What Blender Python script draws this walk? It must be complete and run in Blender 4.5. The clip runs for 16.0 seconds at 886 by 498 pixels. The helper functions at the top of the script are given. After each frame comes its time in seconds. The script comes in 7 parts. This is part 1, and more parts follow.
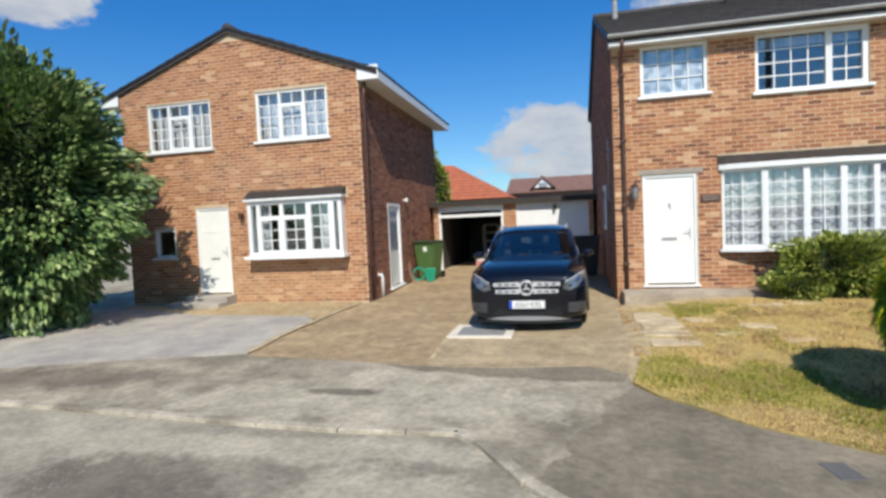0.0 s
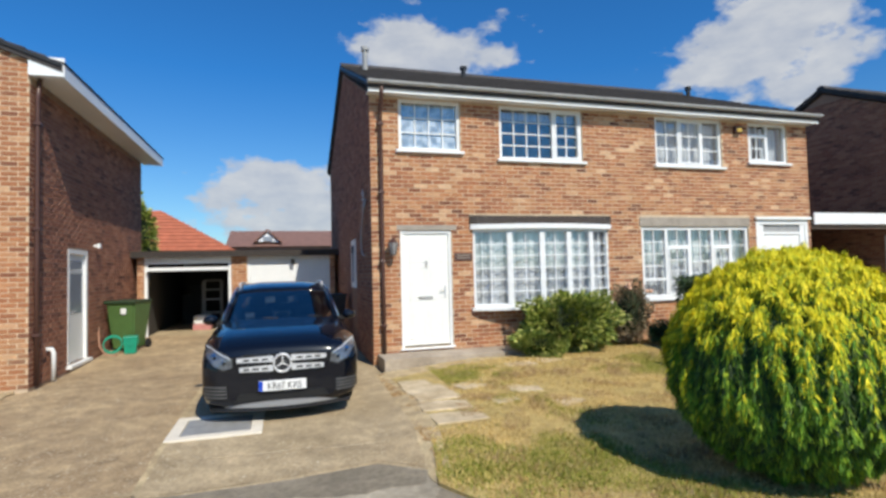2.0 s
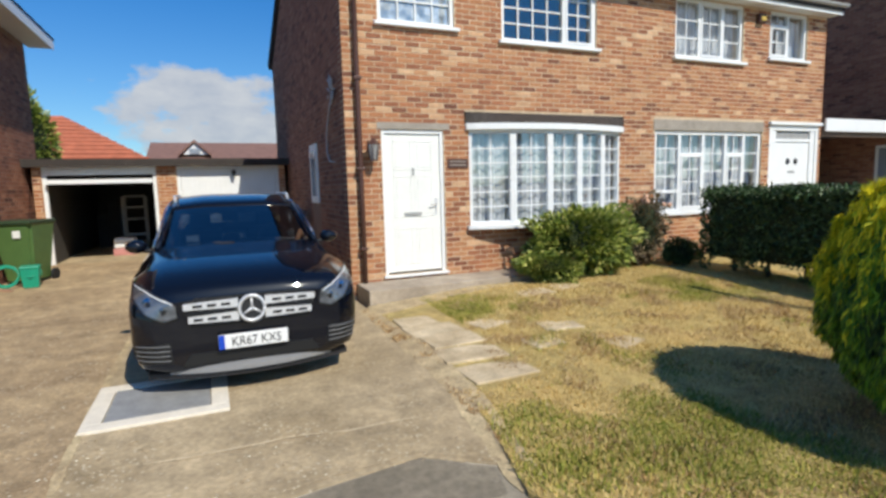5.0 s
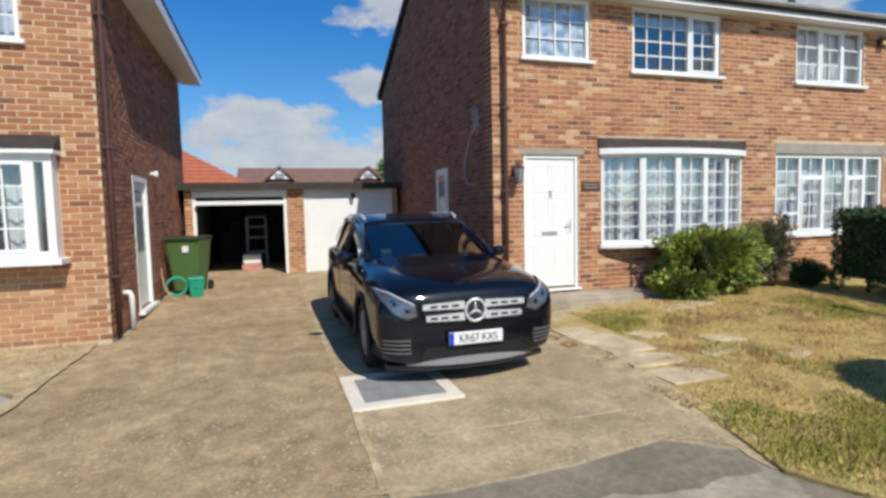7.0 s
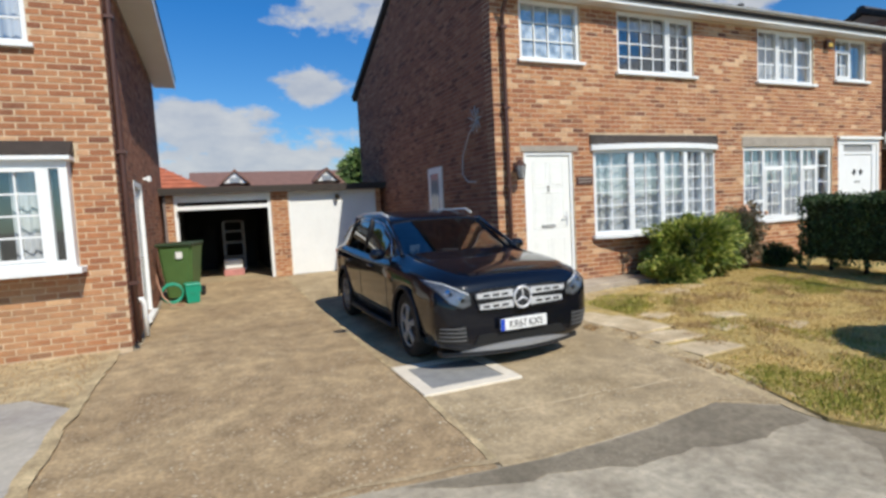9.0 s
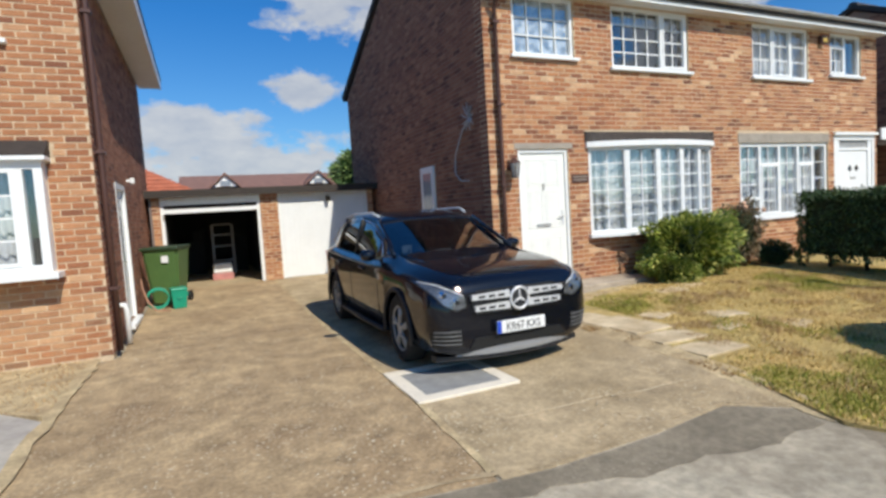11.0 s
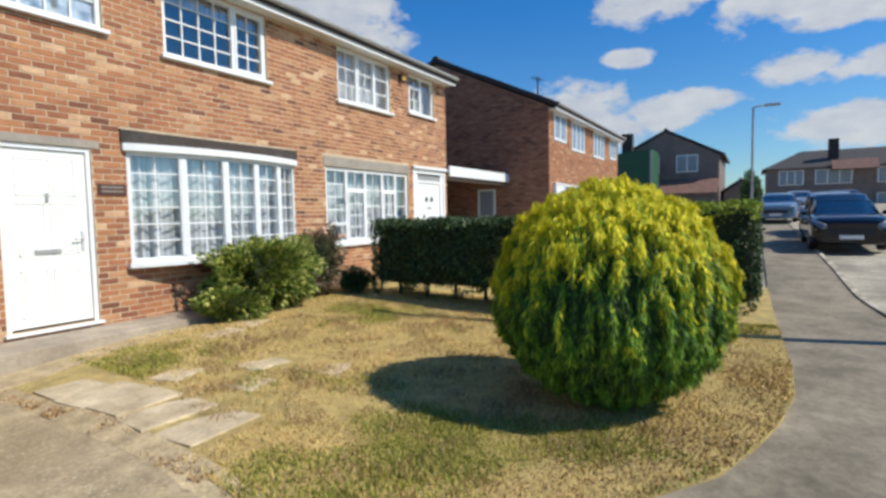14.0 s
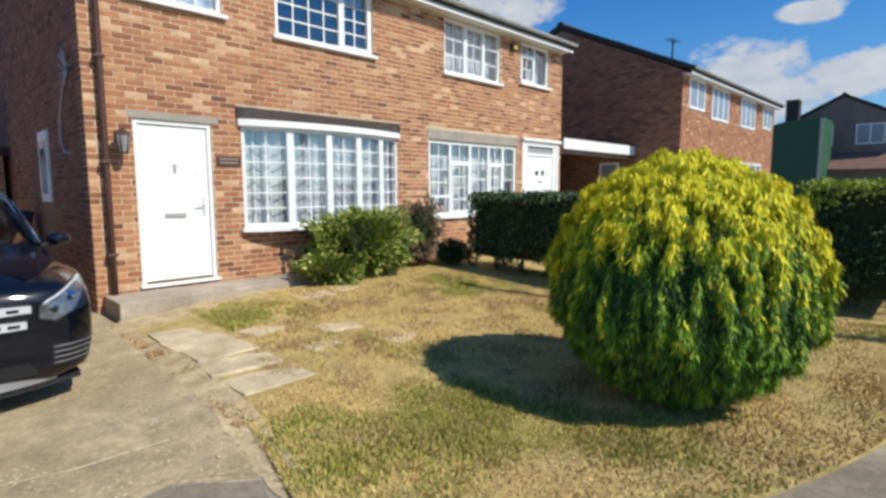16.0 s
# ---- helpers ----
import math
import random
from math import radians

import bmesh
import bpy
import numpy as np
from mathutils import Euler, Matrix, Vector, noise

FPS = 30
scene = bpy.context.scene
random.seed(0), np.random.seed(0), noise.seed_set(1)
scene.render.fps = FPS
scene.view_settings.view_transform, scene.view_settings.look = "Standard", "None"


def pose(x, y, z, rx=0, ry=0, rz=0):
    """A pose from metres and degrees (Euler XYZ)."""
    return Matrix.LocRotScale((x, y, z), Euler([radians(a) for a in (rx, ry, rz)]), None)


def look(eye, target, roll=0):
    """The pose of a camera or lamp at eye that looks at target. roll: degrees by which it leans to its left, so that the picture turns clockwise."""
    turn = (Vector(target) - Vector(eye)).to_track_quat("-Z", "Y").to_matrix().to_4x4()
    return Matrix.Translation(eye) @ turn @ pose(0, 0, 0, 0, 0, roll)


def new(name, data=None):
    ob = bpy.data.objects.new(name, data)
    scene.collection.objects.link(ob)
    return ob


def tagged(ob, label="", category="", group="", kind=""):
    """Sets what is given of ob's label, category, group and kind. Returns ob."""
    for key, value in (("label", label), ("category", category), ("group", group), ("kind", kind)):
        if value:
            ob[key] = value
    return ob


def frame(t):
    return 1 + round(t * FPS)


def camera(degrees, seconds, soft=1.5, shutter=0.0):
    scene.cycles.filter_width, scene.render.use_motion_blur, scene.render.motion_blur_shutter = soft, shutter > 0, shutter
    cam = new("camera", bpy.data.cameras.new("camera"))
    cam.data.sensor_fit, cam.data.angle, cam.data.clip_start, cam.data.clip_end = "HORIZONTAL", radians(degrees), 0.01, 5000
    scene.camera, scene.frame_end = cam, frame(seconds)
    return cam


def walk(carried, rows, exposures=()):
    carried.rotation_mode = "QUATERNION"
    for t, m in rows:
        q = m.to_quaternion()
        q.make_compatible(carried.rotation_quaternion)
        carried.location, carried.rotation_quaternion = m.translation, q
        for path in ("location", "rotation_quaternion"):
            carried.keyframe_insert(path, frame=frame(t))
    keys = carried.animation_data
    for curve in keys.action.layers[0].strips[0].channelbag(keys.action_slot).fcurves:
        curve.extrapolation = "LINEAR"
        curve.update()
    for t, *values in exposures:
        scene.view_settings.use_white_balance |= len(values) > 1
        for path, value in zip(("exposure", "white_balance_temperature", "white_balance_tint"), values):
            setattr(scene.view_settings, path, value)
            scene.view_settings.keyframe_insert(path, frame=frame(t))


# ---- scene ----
cam = camera(79.2, 16.0, 3.0)
METRES, EYE, TILT, LEAN, TURN = 8.8, 1.5, 0.0, 0.0, 14.2
PATH = [
    (0, (-0.139, -0.704, 1.637), (-0.586, 1.243, 1.538), -2.6),
    (0.5, (-0.402, -0.408, 1.676), (-0.477, 1.589, 1.597), -2.0),
    (1, (-0.565, -0.066, 1.675), (-0.303, 1.916, 1.661), -1.3),
    (1.5, (-0.651, 0.297, 1.681), (-0.205, 2.247, 1.713), -2.3),
    (2, (-0.689, 0.729, 1.631), (-0.114, 2.643, 1.709), -1.4),
    (2.5, (-0.613, 1.143, 1.626), (0.056, 3.028, 1.663), -1.5),
    (3, (-0.514, 1.629, 1.593), (0.143, 3.515, 1.488), -2.2),
    (3.5, (-0.636, 2.093, 1.596), (-0.021, 3.987, 1.407), -1.0),
    (3.7, (-0.667, 2.229, 1.599), (-0.04, 4.117, 1.388), -0.4),
    (5.8, (-1.351, 2.7, 1.506), (-0.521, 4.504, 1.266), -2.8),
    (6, (-1.509, 2.673, 1.524), (-0.722, 4.497, 1.293), -2.9),
    (6.5, (-1.989, 2.64, 1.537), (-1.352, 4.524, 1.325), -3.1),
    (7, (-2.366, 2.586, 1.521), (-1.757, 4.485, 1.38), -1.3),
    (7.5, (-2.543, 2.417, 1.505), (-1.774, 4.255, 1.34), -2.5),
    (8, (-2.762, 2.388, 1.498), (-1.899, 4.175, 1.252), -3.3),
    (8.5, (-3.082, 2.535, 1.491), (-2.222, 4.331, 1.3), -2.8),
    (9, (-3.306, 2.642, 1.508), (-2.519, 4.474, 1.36), -3.0),
    (9.2, (-3.321, 2.684, 1.516), (-2.552, 4.525, 1.38), -3.0),
    (11.3, (-3.161, 2.873, 1.466), (-2.327, 4.685, 1.321), -3.9),
    (11.5, (-3.077, 2.903, 1.479), (-2.129, 4.655, 1.307), -3.9),
    (12, (-2.634, 2.961, 1.403), (-1.244, 4.375, 1.143), -3.5),
    (12.5, (-2.229, 3.095, 1.447), (-0.559, 4.171, 1.214), -2.5),
    (13, (-1.905, 3.086, 1.487), (-0.204, 4.134, 1.393), -3.0),
    (13.5, (-1.574, 3.109, 1.51), (0.117, 4.174, 1.448), -2.0),
    (14, (-1.235, 3.098, 1.479), (0.491, 4.101, 1.35), -1.1),
    (14.5, (-0.95, 3.155, 1.412), (0.701, 4.266, 1.221), -2.4),
    (15, (-0.696, 3.089, 1.407), (0.805, 4.39, 1.175), -3.4),
    (15.5, (-0.657, 2.934, 1.393), (0.771, 4.314, 1.152), -1.7),
    (16, (-0.785, 2.621, 1.478), (0.632, 4.015, 1.255), -0.1),
]
walk(cam, [(t, look(eye, target, roll)) for t, eye, target, roll in PATH], [(0, -0.05), (5, -0.10), (9.2, -0.12), (12, -0.04), (16, 0.0)])

# ---- world and sun ----
TO_SUN = Vector((0.25, -0.97, 1.0)).normalized()
sun_data = bpy.data.lights.new("sun", "SUN")
sun_data.energy, sun_data.angle, sun_data.color = 5.0, radians(0.5), (1.0, 0.94, 0.82)
sun = new("sun", sun_data)
sun.matrix_world = Matrix.Translation((0, -20, 30)) @ TO_SUN.to_track_quat("Z", "Y").to_matrix().to_4x4()

CLOUDS = [  # direction, radius, flatness
    ((0.251, 0.896, 0.385), 0.17, 2.4), ((0.72, 0.63, 0.33), 0.16, 1.8), ((-0.03, 0.989, 0.152), 0.14, 2.4),
    ((0.02, 0.988, 0.15), 0.12, 2.2), ((0.192, 0.956, 0.223), 0.075, 2.0), ((0.216, 0.915, 0.37), 0.09, 1.5),
    ((0.1, 0.99, 0.09), 0.2, 3.0), ((0.941, 0.108, 0.345), 0.14, 3.4), ((0.977, -0.045, 0.215), 0.08, 3.2),
    ((0.980, 0.075, 0.180), 0.07, 3.0), ((0.951, 0.18, 0.253), 0.042, 2.6), ((0.954, 0.25, 0.155), 0.13, 2.2), ((0.975, 0.14, 0.165), 0.09, 2.4),
    ((0.719, 0.603, 0.346), 0.08, 2.0), ((0.95, -0.03, 0.315), 0.12, 2.6), ((0.972, -0.12, 0.30), 0.10, 2.6), ((0.987, -0.13, 0.12), 0.11, 2.6), ((-0.72, 0.62, 0.35), 0.09, 2.0),
    ((-0.45, 0.88, 0.12), 0.1, 3.0), ((0.93, 0.33, 0.08), 0.14, 3.0), ((0.905, -0.08, 0.42), 0.10, 3.0), ((0.965, -0.17, 0.20), 0.10, 3.6),
    ((0.3, -0.85, 0.4), 0.2, 2.0), ((-0.5, -0.8, 0.3), 0.2, 2.4), ((-0.9, -0.3, 0.25), 0.2, 2.4), ((0.7, -0.65, 0.2), 0.2, 2.4),
]


def make_world():
    world = bpy.data.worlds.new("sky")
    scene.world = world
    world.use_nodes = True
    nt = world.node_tree
    N, L = nt.nodes, nt.links
    N.clear()
    out, bg, sky = N.new("ShaderNodeOutputWorld"), N.new("ShaderNodeBackground"), N.new("ShaderNodeTexSky")
    sky.sky_type, sky.sun_disc = "NISHITA", False
    sky.sun_elevation = math.asin(TO_SUN.z)
    sky.sun_rotation = math.atan2(TO_SUN.x, TO_SUN.y)
    sky.air_density, sky.dust_density, sky.ozone_density = 1.0, 0.3, 3.0
    bg.inputs[1].default_value = 0.092
    co = N.new("ShaderNodeTexCoord")

    def noise_at(scale, detail, k):
        mp, no = N.new("ShaderNodeMapping"), N.new("ShaderNodeTexNoise")
        mp.inputs["Scale"].default_value = (1, 1, k)
        L.new(co.outputs["Generated"], mp.inputs[0])
        L.new(mp.outputs[0], no.inputs["Vector"])
        no.inputs["Scale"].default_value, no.inputs["Detail"].default_value, no.inputs["Roughness"].default_value = scale, detail, 0.6
        return no.outputs[0]

    def op(kind, a, b, clamp=False):
        m = N.new("ShaderNodeMath")
        m.operation, m.use_clamp = kind, clamp
        for i, v in enumerate((a, b)):
            if isinstance(v, (int, float)):
                m.inputs[i].default_value = v
            elif v is not None:
                L.new(v, m.inputs[i])
        return m.outputs[0]

    puff = noise_at(9.0, 7.0, 1.8)
    mask = None
    for c, r, k in CLOUDS:
        sub, mul, ln = N.new("ShaderNodeVectorMath"), N.new("ShaderNodeVectorMath"), N.new("ShaderNodeVectorMath")
        sub.operation, mul.operation, ln.operation = "SUBTRACT", "MULTIPLY", "LENGTH"
        L.new(co.outputs["Generated"], sub.inputs[0])
        sub.inputs[1].default_value = Vector(c).normalized()
        L.new(sub.outputs[0], mul.inputs[0])
        mul.inputs[1].default_value = (1 / r, 1 / r, k / r)
        L.new(mul.outputs[0], ln.inputs[0])
        one = op("SUBTRACT", 1.0, ln.outputs["Value"])
        mask = one if mask is None else op("MAXIMUM", mask, one)
    body = op("ADD", mask, op("MULTIPLY", op("SUBTRACT", puff, 0.5), 2.6))
    ramp = op("MULTIPLY", op("SUBTRACT", body, 0.05), 3.2, True)
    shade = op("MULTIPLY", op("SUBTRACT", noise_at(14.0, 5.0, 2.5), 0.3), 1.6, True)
    col = N.new("ShaderNodeMix")
    col.data_type = "RGBA"
    L.new(shade, col.inputs[0])
    col.inputs[6].default_value = (5.2, 5.7, 6.6, 1)
    col.inputs[7].default_value = (8.6, 8.6, 8.4, 1)
    tint = N.new("ShaderNodeMix")
    tint.data_type, tint.blend_type = "RGBA", "MULTIPLY"
    tint.inputs[0].default_value = 1.0
    L.new(sky.outputs[0], tint.inputs[6])
    sep, low, haze = N.new("ShaderNodeSeparateXYZ"), N.new("ShaderNodeMapRange"), N.new("ShaderNodeMix")
    L.new(co.outputs["Generated"], sep.inputs[0])
    low.inputs["From Min"].default_value, low.inputs["From Max"].default_value = 0.05, 0.34
    L.new(sep.outputs[2], low.inputs["Value"])
    haze.data_type = "RGBA"
    L.new(low.outputs[0], haze.inputs[0])
    haze.inputs[6].default_value = SKY_LOW
    haze.inputs[7].default_value = SKY_TINT
    L.new(haze.outputs[2], tint.inputs[7])
    mix = N.new("ShaderNodeMix")
    mix.data_type = "RGBA"
    L.new(op("MULTIPLY", ramp, 0.92), mix.inputs[0])
    L.new(tint.outputs[2], mix.inputs[6])
    L.new(col.outputs[2], mix.inputs[7])
    L.new(mix.outputs[2], bg.inputs[0])
    L.new(bg.outputs[0], out.inputs[0])


SKY_TINT = (0.27, 0.97, 1.58, 1)
SKY_LOW = (0.80, 1.12, 1.30, 1)
make_world()

# ---- materials ----
def mat(name, base, rough=0.7, metal=0.0, vary=0.15, scale=6.0, bump=0.0, bscale=60.0, second=None, sscale=1.0, sharp=0.5,
        source=None, spread=0.0, ior=1.45, coat=0.0, spec=0.5, stretch=(1, 1, 1), speck=None, worn=()):
    """base colour varied by two noises; second: a colour that comes in patches; source: 'object' or 'island' random tint."""
    m = bpy.data.materials.new(name)
    m.use_nodes = True
    nt = m.node_tree
    N, L = nt.nodes, nt.links
    b = N["Principled BSDF"]
    b.inputs["Roughness"].default_value, b.inputs["Metallic"].default_value = rough, metal
    b.inputs["IOR"].default_value = ior
    b.inputs["Coat Weight"].default_value = coat
    b.inputs["Coat Roughness"].default_value = 0.04
    b.inputs["Specular IOR Level"].default_value = spec
    geo, co = N.new("ShaderNodeNewGeometry"), N.new("ShaderNodeMapping")
    co.inputs["Scale"].default_value = stretch
    L.new(geo.outputs["Position"], co.inputs[0])

    def nz(s, d=4.0, r=0.6):
        n = N.new("ShaderNodeTexNoise")
        n.inputs["Scale"].default_value, n.inputs["Detail"].default_value, n.inputs["Roughness"].default_value = s, d, r
        L.new(co.outputs[0], n.inputs["Vector"])
        return n.outputs[0]

    def mixc(f, a, c, kind="MIX"):
        x = N.new("ShaderNodeMix")
        x.data_type, x.blend_type = "RGBA", kind
        for i, v in ((0, f), (6, a), (7, c)):
            if isinstance(v, (tuple, list)):
                x.inputs[i].default_value = (*v[:3], 1)
            elif isinstance(v, (int, float)):
                x.inputs[i].default_value = v
            else:
                L.new(v, x.inputs[i])
        return x.outputs[2]

    def ramp(f, lo, hi):
        r = N.new("ShaderNodeMapRange")
        r.inputs["From Min"].default_value, r.inputs["From Max"].default_value = lo, hi
        L.new(f, r.inputs["Value"])
        return r.outputs[0]

    col = tuple(base)
    if second:
        w = 0.5 - 0.45 * sharp
        col = mixc(ramp(nz(sscale, 6.0), 0.5 - w / 2, 0.5 + w / 2), col, second)
    worn_parts = []
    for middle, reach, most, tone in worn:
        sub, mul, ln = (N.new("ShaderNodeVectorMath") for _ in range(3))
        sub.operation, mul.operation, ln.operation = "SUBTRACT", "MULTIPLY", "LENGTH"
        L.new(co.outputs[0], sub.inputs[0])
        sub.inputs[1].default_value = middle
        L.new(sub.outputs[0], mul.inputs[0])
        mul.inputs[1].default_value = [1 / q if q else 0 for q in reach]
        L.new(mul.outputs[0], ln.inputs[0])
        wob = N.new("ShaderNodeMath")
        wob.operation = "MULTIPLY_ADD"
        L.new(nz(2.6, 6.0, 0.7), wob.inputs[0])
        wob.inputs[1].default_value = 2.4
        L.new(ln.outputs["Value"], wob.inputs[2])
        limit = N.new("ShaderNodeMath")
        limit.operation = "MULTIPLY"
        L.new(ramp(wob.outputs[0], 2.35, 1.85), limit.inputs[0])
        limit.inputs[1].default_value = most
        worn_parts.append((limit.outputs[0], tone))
    if source:
        if source == "object":
            rnd = N.new("ShaderNodeObjectInfo").outputs["Random"]
        else:
            rnd = geo.outputs["Random Per Island"]
        cr = N.new("ShaderNodeValToRGB")
        stops = spread
        while len(cr.color_ramp.elements) < len(stops):
            cr.color_ramp.elements.new(0.5)
        for e, (p, c) in zip(cr.color_ramp.elements, stops):
            e.position, e.color = p, (*c, 1)
        cr.color_ramp.interpolation = "LINEAR"
        L.new(rnd, cr.inputs[0])
        col = mixc(1.0, cr.outputs[0], col, "MULTIPLY") if second else cr.outputs[0]
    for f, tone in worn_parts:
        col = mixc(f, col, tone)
    if vary:
        fine = mixc(ramp(nz(scale * 7, 3.0), 0.25, 0.75), (1 - vary,) * 3, (1 + vary,) * 3)
        big = mixc(ramp(nz(scale, 5.0), 0.3, 0.7), (1 - vary,) * 3, (1 + vary,) * 3)
        col = mixc(1.0, mixc(1.0, col, fine, "MULTIPLY"), big, "MULTIPLY")
    if speck:
        vo = N.new("ShaderNodeTexVoronoi")
        vo.inputs["Scale"].default_value = 26.0
        L.new(co.outputs[0], vo.inputs["Vector"])
        dots = N.new("ShaderNodeMath")
        dots.operation, dots.use_clamp = "MULTIPLY", True
        L.new(ramp(vo.outputs["Distance"], 0.30, 0.16), dots.inputs[0])
        L.new(ramp(nz(2.2, 4.0), 0.42, 0.66), dots.inputs[1])
        col = mixc(dots.outputs[0], col, speck)
    if isinstance(col, tuple):
        b.inputs["Base Color"].default_value = (*col[:3], 1)
    else:
        L.new(col, b.inputs["Base Color"])
    if bump:
        bp = N.new("ShaderNodeBump")
        bp.inputs["Strength"].default_value, bp.inputs["Distance"].default_value = bump, 0.01
        L.new(nz(bscale, 5.0), bp.inputs["Height"])
        L.new(bp.outputs[0], b.inputs["Normal"])
    return m


BRICKS = [(0.0, (0.156, 0.064, 0.040)), (0.07, (0.258, 0.101, 0.052)), (0.28, (0.359, 0.145, 0.070)), (0.62, (0.419, 0.182, 0.082)),
          (0.88, (0.478, 0.248, 0.122)), (1.0, (0.64, 0.42, 0.25))]
EVEN = [(0.0, (0.205, 0.080, 0.045)), (0.15, (0.325, 0.130, 0.061)), (0.6, (0.398, 0.169, 0.076)), (0.88, (0.44, 0.212, 0.102)), (1.0, (0.57, 0.345, 0.195))]
# the same brick darkened for the side walls, their shade put into the colour
SIDE_SHADE = [(0.0, (0.14, 0.062, 0.042)), (0.2, (0.25, 0.105, 0.064)), (0.7, (0.315, 0.135, 0.080)), (1.0, (0.40, 0.195, 0.118))]
PALE = (0.46, 0.405, 0.305)
